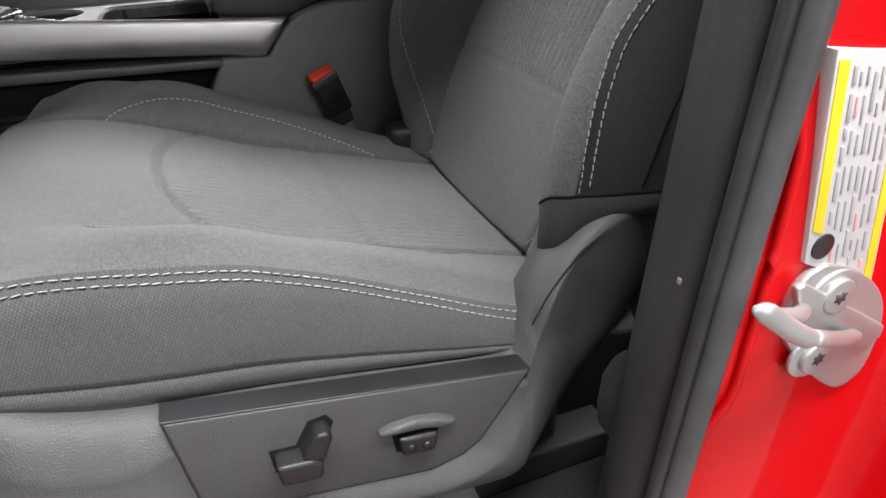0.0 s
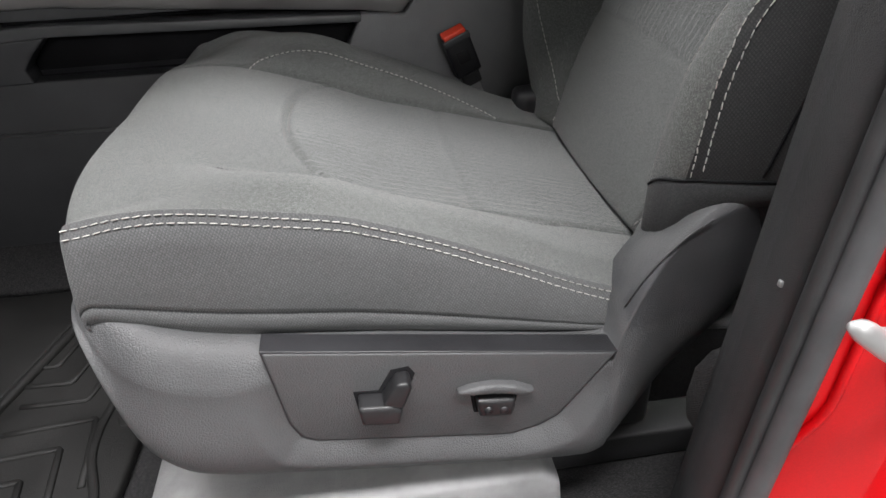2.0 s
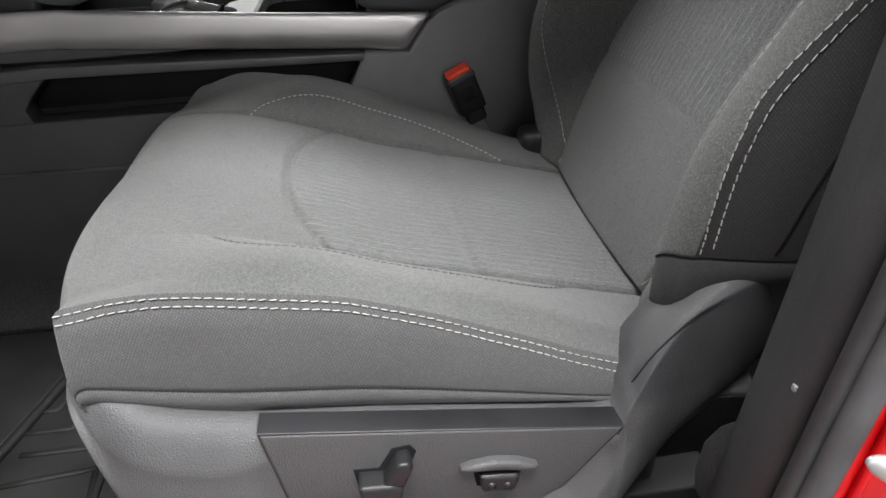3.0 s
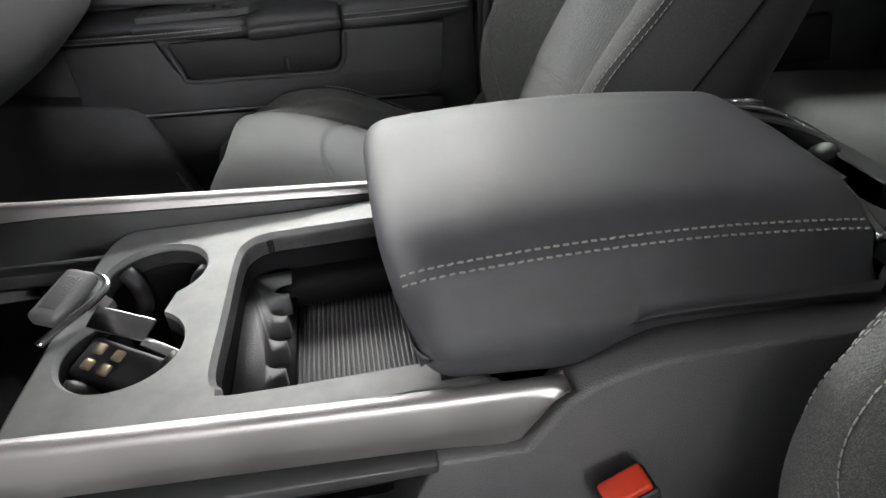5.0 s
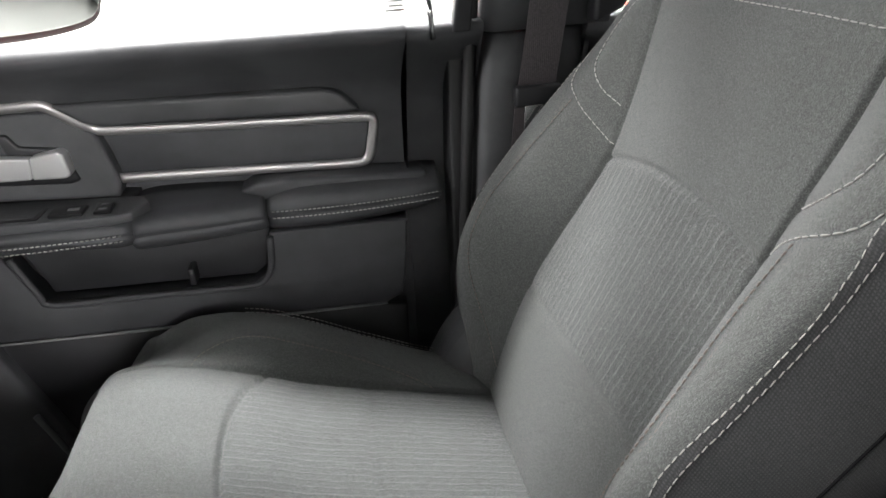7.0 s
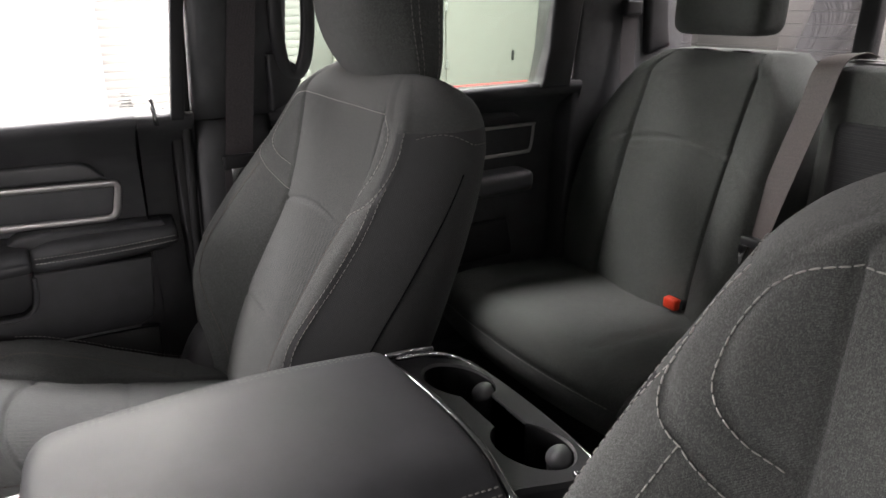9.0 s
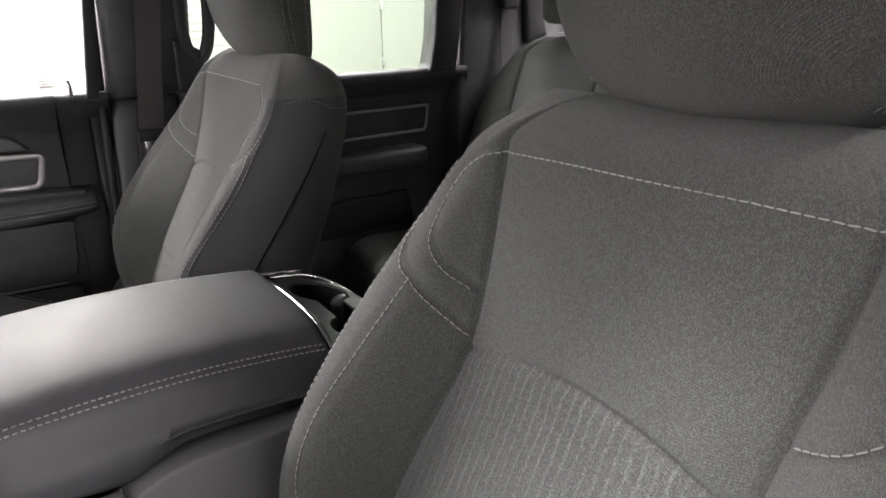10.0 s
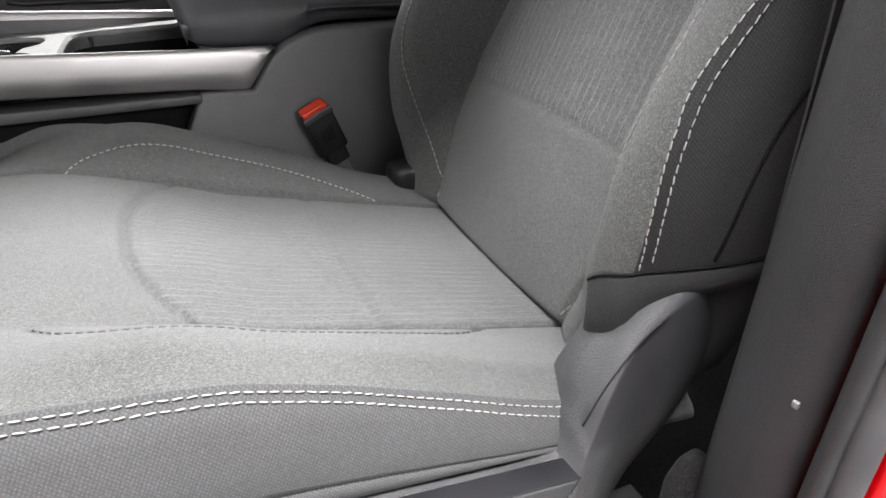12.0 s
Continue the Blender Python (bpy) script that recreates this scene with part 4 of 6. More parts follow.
for i, (x, y, z) in enumerate(bar):
    k = math.sqrt(max(0.08, 1 - (1 - min(1, (i + 0.3) / 4)) ** 2)) * math.sqrt(max(0.2, 1 - (1 - min(1, (23 - i + 0.3) / 3)) ** 2))
    d = Vector((0.82, 0, -0.57))
    u = Vector((0.57, 0, 0.82))
    rings.append([tuple(Vector((x, y, z)) + u * (0.0062 * k * math.cos(a)) + Vector((0, 1, 0)) * (0.0042 * k * math.sin(a))) for a in np.linspace(0, 2 * math.pi, 14, endpoint=False)])
part("latch_bar", ring_mesh("latch_bar", rings, ZINC), None, st)
for a, b in (((0.320, 0.126, 1.121), (0.389, 0.160, 1.084)), ((0.356, 0.128, 1.095), (0.448, 0.160, 1.046))):
    mid = ((a[0] * 0.45 + b[0] * 0.55), (a[1] * 0.55 + b[1] * 0.45), (a[2] * 0.45 + b[2] * 0.55))
    part("latch_leg", tube("latch_leg", smooth_path([a, mid, b], 12), 0.0052, ZINC, 12, up=(0, 1, 0.3)), None, st)

# safety label on the jamb
lab = thing("safety_label", "white paper label with yellow bands on the red jamb", "label")


def label_quad(u0, u1, v0, v1, lift):
    """A patch of the label; u runs across, v down it."""
    a, b, c, d = np.array((0.358, 1.235)), np.array((0.418, 1.229)), np.array((0.449, 1.073)), np.array((0.380, 1.107))
    q = []
    for u, v in ((u0, v0), (u1, v0), (u1, v1), (u0, v1)):
        p = (a * (1 - u) + b * u) * (1 - v) + (d * (1 - u) + c * u) * v
        q.append((p[0] + 0.003, p[1] + 0.010))
    return plate(q, 0.1648 - lift - 0.0012, 0.1725, 0.0004)


part("paper", label_quad(0, 1, 0, 1, 0.0), PAPER, lab)
part("yellow_band", label_quad(0.03, 0.16, 0.04, 0.82, 0.0007), YELLOW, lab)
part("yellow_band", label_quad(0.86, 0.97, 0.2, 0.98, 0.0007), YELLOW, lab)
rl = random.Random(3)
for col in range(7):
    u = 0.22 + col * 0.088
    v = 0.06 + 0.02 * (col % 2)
    while v < 0.9:
        h = rl.uniform(0.05, 0.16)
        part("text_bar", label_quad(u, u + (0.030 if col % 3 else 0.045), v, min(v + h, 0.95), 0.0007), REDINK if rl.random() < 0.15 else LABEL_INK, lab)
        v += h + rl.uniform(0.02, 0.06)
part("warning_disc", plate([(0.3935 + 0.0085 * math.cos(a), 1.1265 + 0.0085 * math.sin(a)) for a in np.linspace(0, 2 * math.pi, 20, endpoint=False)], 0.1625, 0.168, 0.0002), BLACK, lab)
# rear door hinge below
part("hinge_knuckle", tube("hinge_knuckle", [(0.532, 0.085, 0.83), (0.532, 0.085, 0.90)], 0.014, RED_PAINT, 18), None, body)
part("hinge_pin", tube("hinge_pin", [(0.532, 0.085, 0.895), (0.532, 0.085, 0.915)], 0.008, RUBBER, 12), None, body)

struct("body_side_passenger", box(-0.75, 1.66, 1.835, 1.87, 0.5, 1.415, 0.01), RED_PAINT, "red painted outer door skins", "body panel")
struct("sill_passenger", box(-0.75, 1.66, 1.74, 1.84, 0.68, 0.80, 0.01), DOORTRIM, "charcoal sill trim on the passenger side", "sill")
struct("door_gap_seal", box(0.332, 0.36, 1.735, 1.80, 0.75, 1.43, 0.004), RUBBER, "black rubber seal behind the front door", "door seal")

# ---- seat belts ----


def belt(name, path, across, width=0.047, mat=None):
    p = smooth_path(path, 40)
    return strip(name, p, [across] * 40, width, 0.0016, mat or WEB)


db = thing("driver_seat_belt", "black webbing seat belt hanging by the door pillar", "seat belt")
part("webbing", belt("webbing", [(0.43, 0.35, 1.86), (0.412, 0.30, 1.6), (0.396, 0.274, 1.41), (0.394, 0.272, 1.33), (0.396, 0.272, 1.25), (0.393, 0.272, 1.05), (0.388, 0.272, 0.80)], (1, 0.1, 0), mat=WEB_SHADED), None, db)
grip = part("tongue_grip", prism([(0.2855, 1.399), (0.284, 1.4025), (0.279, 1.411), (0.273, 1.4185), (0.270, 1.4185), (0.2685, 1.4155), (0.268, 1.405), (0.2695, 1.4015), (0.273, 1.3995), (0.277, 1.3998), (0.2835, 1.3968)], 0, 0.374, 0.400, 0.002, 2), TRIM_SMOOTH, db, "grey black triangular belt tongue grip")
part("grip_hole", tube("grip_hole", [(0.3755, 0.274, 1.405), (0.3735, 0.274, 1.405)], 0.0016, VOID, 12, up=(0, 1, 0)), None, grip)
part("grip_base", prism([(0.2855, 1.3985), (0.283, 1.3885), (0.2755, 1.3885), (0.2735, 1.4005)], 0, 0.376, 0.396, 0.001), BLACK, grip)
part("tongue", prism([(0.2795, 1.3828), (0.2768, 1.3812), (0.280, 1.362), (0.2822, 1.3585), (0.2832, 1.363)], 0, 0.374, 0.392, 0.0006), CHROME, grip, "bright metal belt tongue")
part("tongue", prism([(0.2768, 1.3795), (0.2748, 1.378), (0.2762, 1.3625), (0.279, 1.362)], 0, 0.376, 0.392, 0.0006), CHROME, grip, "bright metal belt tongue")
part("tongue", prism([(0.2802, 1.3885), (0.2768, 1.389), (0.2764, 1.3825), (0.2794, 1.382)], 0, 0.375, 0.392, 0.0006), CHROME, grip, "bright metal belt tongue")
part("anchor_boot", prism([(0.342, 0.89), (0.337, 0.92), (0.339, 0.95), (0.350, 0.968), (0.368, 0.972), (0.375, 0.95), (0.372, 0.89)], 1, 0.258, 0.285, 0.007, 3), CARPET, db)
part("anchor_pin", tube("anchor_pin", [(0.355, 0.258, 0.966), (0.355, 0.2545, 0.967)], 0.0055, TRIM, 14), None, db)

pb = thing("passenger_seat_belt", "black webbing seat belt by the passenger pillar", "seat belt")
part("webbing", belt("webbing", [(0.485, 1.630, 1.86), (0.472, 1.655, 1.7), (0.450, 1.682, 1.5), (0.436, 1.692, 1.37), (0.428, 1.695, 1.30), (0.418, 1.70, 1.1), (0.41, 1.70, 0.85)], (1, 0, 0)), None, pb)
guide = part("tongue_grip", box(0.402, 0.462, 1.678, 1.690, 1.327, 1.353, 0.005, 3), BLACK, pb)
part("tongue", box(0.414, 0.438, 1.678, 1.681, 1.288, 1.33, 0.001), CHROME, pb)
part("button", tube("button", [(0.428, 1.69, 1.305), (0.428, 1.684, 1.305)], 0.006, CHROME, 12), None, pb)

# ---- passenger's pillar and window frame ----
plan = [(0.352, 1.728), (0.356, 1.706), (0.366, 1.698), (0.40, 1.700), (0.412, 1.706), (0.47, 1.712), (0.50, 1.73), (0.50, 1.79), (0.352, 1.79)]
struct("pillar_b_lower", leaning("pillar_b_lower", plan, DOORTRIM, 0.74, 1.412, 0.05), None, "charcoal lower pillar trim on the passenger side", "pillar")
plan = [(0.350, 1.725), (0.354, 1.702), (0.366, 1.692), (0.404, 1.694), (0.418, 1.70), (0.47, 1.70), (0.512, 1.705), (0.512, 1.78), (0.350, 1.78)]
struct("pillar_b_upper", leaning("pillar_b_upper", plan, DOORTRIM, 1.416, 1.92, 0.05, tumble=-0.14), None, "charcoal upper pillar trim on the passenger side", "pillar")
struct("door_frame_seal", tube("door_frame_seal", [(0.341 + 0.05 * (z - 1.1), 1.716 - 0.14 * max(0, z - 1.42), z) for z in np.linspace(0.8, 1.9, 16)], 0.008, RUBBER, 10, up=(0, 1, 0)), None, "black rubber door seal", "door seal")
struct("window_post_front", prism([(0.329, 1.42), (0.350, 1.42), (0.412, 1.88), (0.391, 1.88)], 1, 1.682, 1.70, 0.003), BLACK, "black rear post of the door window frame", "window frame")
gr = thing("pillar_grab_handle", "black oval grab handle on the door pillar", "grab handle")
ell = [(0.541 + 0.028 * math.copysign(abs(math.cos(a)) ** 0.8, math.cos(a)), 1.682 - 0.13 * max(0, 0.155 * math.sin(a) + 0.155), 1.60 + 0.118 * math.copysign(abs(math.sin(a)) ** 0.8, math.sin(a))) for a in np.linspace(0, 2 * math.pi, 44, endpoint=False)]
part("loop", tube("loop", ell, 0.0125, BLACK, 12, up=(0, 1, 0), closed=True), None, gr)
part("foot", prism([(0.495, 1.42), (0.53, 1.435), (0.552, 1.47), (0.545, 1.50), (0.512, 1.52), (0.495, 1.52)], 1, 1.672, 1.70, 0.006, 3), BLACK, gr)

# ---- front passenger door ----
door = thing("passenger_door", "charcoal front door panel with silver trim outline", "door")
prof = [(1.715, 1.432), (1.697, 1.4328), (1.687, 1.431), (1.683, 1.426), (1.687, 1.419), (1.702, 1.405), (1.722, 1.390), (1.742, 1.372), (1.757, 1.355), (1.766, 1.336), (1.772, 1.31), (1.777, 1.28), (1.780, 1.25), (1.782, 1.22), (1.780, 1.17), (1.775, 1.10), (1.77, 1.05), (1.775, 1.0), (1.785, 0.90), (1.795, 0.79)]


part("panel", skin("panel", prof, -0.66, 0.2758, DOORTRIM, 12, 0.04), None, door)
prof2 = [(y + 0.003, z - 0.002) for y, z in prof]
end = skin("end_panel", prof2, 0.2765, 0.338, DOORTRIM, 2, 0.04)
for v in end.vertices:
    if v.co.x > 0.3:
        v.co.x += 0.012 + 0.05 * (v.co.z - 1.1)
part("end_panel", end, None, door)
# The map panel is darkened for the shade low on the door.
part("lower_map_panel", plate([(-0.40, 1.062), (-0.27, 1.055), (-0.05, 1.045), (0.235, 1.034), (0.258, 1.045), (0.266, 1.075), (0.274, 1.165), (0.085, 1.170), (0.079, 1.115), (0.055, 1.098), (-0.206, 1.109), (-0.225, 1.135), (-0.245, 1.185), (-0.40, 1.19)], 1.7555, 1.795, 0.004, 3), SHADED_PLASTIC, door)
# Pale rod; the highlight on the door's fold is put into its colour.
part("crease", tube("crease", [(-0.40, 1.757, 1.061), (-0.27, 1.757, 1.0525), (-0.05, 1.757, 1.0425), (0.235, 1.757, 1.0325)], 0.0022, GREY_TRAY, 6), None, door)
# Black plate added: footwell shade on the door is put into its colour.
part("lower_panel", plate([(-0.66, 0.80), (0.262, 0.80), (0.266, 1.022), (0.23, 1.027), (-0.05, 1.037), (-0.27, 1.047), (-0.66, 1.062)], 1.764, 1.80, 0.004, 2), BLACK, door)
# pocket
pocket = part("map_pocket", plate([(-0.205, 1.112), (0.055, 1.101), (0.078, 1.117), (0.084, 1.17), (-0.225, 1.178)], 1.774, 1.80, 0.002), DEEP_SHADE_PLASTIC, door)
part("pocket_lip", tube("pocket_lip", smooth_path([(-0.232, 1.752, 1.178), (-0.213, 1.750, 1.125), (-0.20, 1.748, 1.108), (-0.10, 1.747, 1.1035), (0.045, 1.747, 1.097), (0.068, 1.748, 1.102), (0.081, 1.750, 1.122), (0.086, 1.752, 1.165)], 60), 0.0045, SHADED_PLASTIC, 10, up=(0, 1, 0)), None, pocket)
part("pocket_divider", box(-0.028, -0.02, 1.752, 1.79, 1.107, 1.132, 0.002), BLACK, pocket)
# the lower door bulges into the cab under the arm rest
for ob in [o for o in bpy.data.objects if o.name.split(".")[0] in ("lower_map_panel", "crease", "lower_panel", "map_pocket", "pocket_lip", "pocket_divider")]:
    for v in ob.data.vertices:
        deep = max(0.0, 1.80 - v.co.y) / 0.05
        v.co = Vector((0.13, 0.93, 1.54)) + (v.co - Vector((0.13, 0.93, 1.54))) * (1 - 0.062 * min(1.0, deep))
# upper bar, insert, handle field
part("upper_bar", plate([(-0.130, 1.366), (0.181, 1.357), (0.198, 1.351), (0.222, 1.326), (-0.078, 1.336), (-0.098, 1.342)], 1.738, 1.79, 0.006, 3), TRIM_SMOOTH, door)
part("insert", plate([(-0.089, 1.326), (0.228, 1.311), (0.233, 1.306), (0.222, 1.256), (0.215, 1.251), (-0.080, 1.264)], 1.769, 1.80, 0.002), ARM_VINYL, door)
part("handle_field", plate([(-0.34, 1.352), (-0.137, 1.358), (-0.092, 1.324), (-0.079, 1.262), (-0.085, 1.243), (-0.34, 1.262)], 1.752, 1.80, 0.006, 3), DOORTRIM, door)
edge = [(-0.34, 1.744, 1.3595), (-0.25, 1.743, 1.365), (-0.150, 1.743, 1.367), (-0.134, 1.744, 1.364), (-0.112, 1.752, 1.3435), (-0.098, 1.759, 1.3315), (-0.085, 1.760, 1.3275), (0.0, 1.761, 1.3225), (0.12, 1.762, 1.317), (0.222, 1.763, 1.3125), (0.235, 1.763, 1.3085), (0.2375, 1.763, 1.301), (0.232, 1.764, 1.275), (0.229, 1.764, 1.262), (0.222, 1.764, 1.2535), (0.205, 1.764, 1.2512), (0.10, 1.763, 1.2565), (0.0, 1.762, 1.2615), (-0.082, 1.761, 1.2655)]
part("trim_outline", tube("trim_outline", smooth_path(edge, 150), 0.0066, SILVER, 12, flat=0.75, up=(0, 1, 0)), None, door, "satin silver trim outline")
recess = part("handle_recess", plate([(-0.262, 1.338), (-0.186, 1.335), (-0.178, 1.320), (-0.136, 1.314), (-0.122, 1.272), (-0.135, 1.268), (-0.245, 1.276), (-0.256, 1.284)], 1.748, 1.775, 0.005, 3), BLACK, door)
part("recess_pocket", plate([(-0.248, 1.332), (-0.196, 1.330), (-0.190, 1.308), (-0.244, 1.312)], 1.7465, 1.752, 0.003), TRIM_SMOOTH, recess)
part("lever", plate([(-0.252, 1.314), (-0.206, 1.3145), (-0.163, 1.3095), (-0.168, 1.284), (-0.21, 1.2855), (-0.240, 1.2855), (-0.244, 1.290)], 1.730, 1.744, 0.0045, 3), LEVER, door, "satin chrome door lever")
part("lever_root", plate([(-0.164, 1.310), (-0.134, 1.3145), (-0.128, 1.310), (-0.126, 1.284), (-0.132, 1.281), (-0.168, 1.283)], 1.7325, 1.757, 0.005, 3), LEVER, door)
# arm rest: switch pod, grab, pad


def pad(name, xs, outer, top, bottom, mat, inner=1.782, end=0.5):
    """An arm rest piece: outer, top and bottom give its front face and heights along x."""
    rings = []
    n = 40
    for i, x in enumerate(np.linspace(xs[0], xs[1], n)):
        o, t, b = outer(x), top(x), bottom(x)
        k = min(1, (i + 0.4) / 3, (n - 1 - i + 0.4) / 3)
        k = math.sqrt(max(0.04, 1 - (1 - k) ** 2))
        o = inner - (inner - o) * (0.9 + 0.1 * k)
        t2, b2 = (t + b) / 2 + (t - b) / 2 * (0.8 + 0.2 * k), (t + b) / 2 - (t - b) / 2 * (0.8 + 0.2 * k)
        h = t2 - b2
        ring = [(x, inner, t2 + 0.006), (x, inner - 0.02, t2 + 0.003), (x, o + 0.022, t2), (x, o + 0.01, t2 - 0.003), (x, o + 0.003, t2 - 0.009), (x, o, t2 - 0.018), (x, o + 0.0005, t2 - h * 0.5), (x, o + 0.0025, t2 - h * 0.54), (x, o + 0.0005, t2 - h * 0.58), (x, o + 0.002, b2 + 0.012), (x, o + 0.008, b2 + 0.004), (x, o + 0.018, b2), (x, inner, b2 - 0.002)]
        rings.append(ring)
    return ring_mesh(name, rings, mat)


fo = sm((-0.45, -0.3, -0.2, -0.1, -0.06, -0.03), (1.70, 1.686, 1.680, 1.684, 1.690, 1.70))
front_pad = part("front_armrest", pad("front_armrest", (-0.42, -0.066), fo, sm((-0.45, -0.2, -0.06), (1.243, 1.2425, 1.240)), sm((-0.45, -0.2, -0.06), (1.215, 1.208, 1.196)), ARM_VINYL), None, door)
rear_pad = part("rear_armrest", pad("rear_armrest", (0.088, 0.318), sm((0.05, 0.1, 0.2, 0.3, 0.33), (1.74, 1.722, 1.716, 1.724, 1.735)), sm((0.05, 0.09, 0.13, 0.2, 0.33), (1.222, 1.228, 1.236, 1.235, 1.231)), sm((0.05, 0.1, 0.2, 0.33), (1.178, 1.180, 1.182, 1.190)), ARM_VINYL), None, door)
part("rear_armrest_shoulder", plate([(0.058, 1.236), (0.078, 1.246), (0.11, 1.249), (0.30, 1.238), (0.30, 1.222), (0.09, 1.222)], 1.738, 1.785, 0.008, 4), ARM_VINYL, door)
grab = part("pull_handle", pad("pull_handle", (-0.072, 0.087), sm((-0.08, 0.0, 0.09), (1.694, 1.698, 1.716)), sm((-0.08, -0.03, 0.09), (1.232, 1.238, 1.230)), sm((-0.08, 0.0, 0.09), (1.188, 1.188, 1.186)), ARM_VINYL, 1.778), None, door)
for host, x0, x1, f, rows in ((front_pad, -0.41, -0.074, fo, (1.2262, 1.2190)), (rear_pad, 0.094, 0.312, sm((0.05, 0.1, 0.2, 0.3, 0.33), (1.74, 1.722, 1.716, 1.724, 1.735)), (1.2125, 1.2035))):
    for k, z in enumerate(rows):
        xs = np.linspace(x0, x1, 80)
        slope = -0.006 if x0 < 0 else 0.0
        part("stitching", stitches("stitching", [(x, f(x) - 0.0008, z + slope * (x - x0) / (x1 - x0)) for x in xs], [(0, -1, 0)] * 80, THREAD, 0.0042, 0.0016, 0.0013, 0.0011), None, host)
pod = part("switch_plate", prism([(-0.238, 1.688), (-0.08, 1.676), (-0.058, 1.683), (-0.043, 1.712), (-0.052, 1.735), (-0.235, 1.762)], 2, 1.238, 1.2495, 0.003, 3), DOORTRIM, door)
part("switch_tray", prism([(-0.227, 1.697), (-0.161, 1.690), (-0.158, 1.726), (-0.232, 1.736)], 2, 1.2485, 1.2505, 0.0012), BLACK, pod)
part("tray_floor", prism([(-0.220, 1.702), (-0.166, 1.696), (-0.163, 1.722), (-0.224, 1.731)], 2, 1.2495, 1.2512, 0.0005), DOORTRIM, pod)
part("window_switch", prism([(-0.150, 1.692), (-0.112, 1.689), (-0.110, 1.715), (-0.150, 1.719)], 2, 1.2485, 1.2535, 0.002), SATIN_BLACK, pod)
part("lock_switch", prism([(-0.100, 1.688), (-0.080, 1.687), (-0.082, 1.716), (-0.102, 1.718)], 2, 1.2485, 1.2530, 0.002), SATIN_BLACK, pod)
part("switch_mark", prism([(-0.130, 1.699), (-0.117, 1.698), (-0.117, 1.706), (-0.130, 1.707)], 2, 1.2530, 1.2540, 0), GREY_TRAY, pod)
for y in (1.694, 1.708):
    part("switch_mark", prism([(-0.095, y), (-0.086, y), (-0.086, y + 0.004), (-0.095, y + 0.004)], 2, 1.2526, 1.2535, 0), GREY_TRAY, pod)
# lock pin
pin = part("lock_pin", tube("lock_pin", [(0.306, 1.683, 1.415), (0.304, 1.682, 1.44), (0.302, 1.681, 1.458)], 0.0035, CHROME, 12), None, door)
part("pin_collar", tube("pin_collar", [(0.306, 1.683, 1.425), (0.306, 1.683, 1.433)], 0.009, DOORTRIM, 16), None, pin)
# window
win = tagged(part("window_1", mesh("window_1", [(-0.75, 1.715, 1.41), (0.335, 1.715, 1.41), (0.365, 1.645, 1.9), (-0.45, 1.645, 1.9), (-0.75, 1.719, 1.41), (0.335, 1.719, 1.41), (0.365, 1.649, 1.9), (-0.45, 1.649, 1.9)], [(0, 1, 2, 3), (7, 6, 5, 4), (0, 4, 5, 1), (1, 5, 6, 2), (2, 6, 7, 3), (3, 7, 4, 0)], GLASS, smooth=False)), "clear front door window glass", "window", kind="structure")
win.visible_shadow = False
for i, (dx, dz, w) in enumerate(((0, 0.034, 0.016), (0.002, 0.029, 0.014), (-0.004, 0.022, 0.02), (0, 0.017, 0.016), (-0.004, 0.012, 0.022))):
    part("etched_bar", box(0.262 + dx, 0.262 + dx + w, 1.7085, 1.7105, 1.432 + dz, 1.4345 + dz, 0), INK, win)
part("etched_ring", tube("etched_ring", [(0.289 + 0.0035 * math.cos(a), 1.709, 1.467 + 0.0035 * math.sin(a)) for a in np.linspace(0, 2 * math.pi, 16, endpoint=False)], 0.0007, INK, 5, up=(0, 1, 0), closed=True), None, win)
# outside mirror
mir = thing("door_mirror", "black door mirror standing outside the passenger window", "mirror")
poly = smooth_path([(-0.42, 1.42), (-0.25, 1.412), (-0.155, 1.418), (-0.128, 1.438), (-0.116, 1.48), (-0.112, 1.60), (-0.125, 1.66), (-0.17, 1.685), (-0.34, 1.69), (-0.41, 1.66), (-0.425, 1.55), (-0.42, 1.425)], 60)[:-1]


def facing_rear(bm):
    """Turns a flat mirror part so that it looks back along the truck's side."""
    for v in bm.verts:
        u, d = (v.co.x + 0.116) / 0.309, 2.045 - v.co.y
        v.co = Vector((-0.16 + 0.155 * u + 0.866 * d, 2.21 + 0.26 * u - 0.5 * d, 1.54 + (v.co.z - 1.54) * 1.155))
    return bm


part("housing", facing_rear(prism([tuple(p) for p in poly], 1, 2.045, 2.13, 0.012, 3)), BLACK, mir)
inner = [(-0.268 + (x + 0.268) * 0.93, 1.55 + (z - 1.55) * 0.93) for x, z in poly]
part("mirror_glass", facing_rear(prism([tuple(p) for p in inner], 1, 2.041, 2.047, 0.001)), metal("mirror_silver", (0.92, 0.93, 0.93), 0.02, 1.0, 0.0), mir, "clear mirror glass")
part("arm", box(-0.46, -0.36, 1.868, 1.985, 1.42, 1.52, 0.012, 3), BLACK, mir)

# ---- rear passenger door and rear wall ----
rdoor = thing("rear_door", "charcoal rear door panel with silver outlined insert", "door")
prof = [(1.735, 1.424), (1.712, 1.426), (1.704, 1.418), (1.712, 1.40), (1.745, 1.38), (1.77, 1.355), (1.782, 1.31), (1.786, 1.25), (1.78, 1.15), (1.78, 1.0), (1.79, 0.79)]
part("panel", skin("panel", prof, 0.50, 1.24, DOORTRIM, 4, 0.035), None, rdoor)
part("upper_bar", plate([(0.66, 1.362), (1.075, 1.362), (1.10, 1.345), (0.66, 1.345)], 1.752, 1.79, 0.005), TRIM_SMOOTH, rdoor)
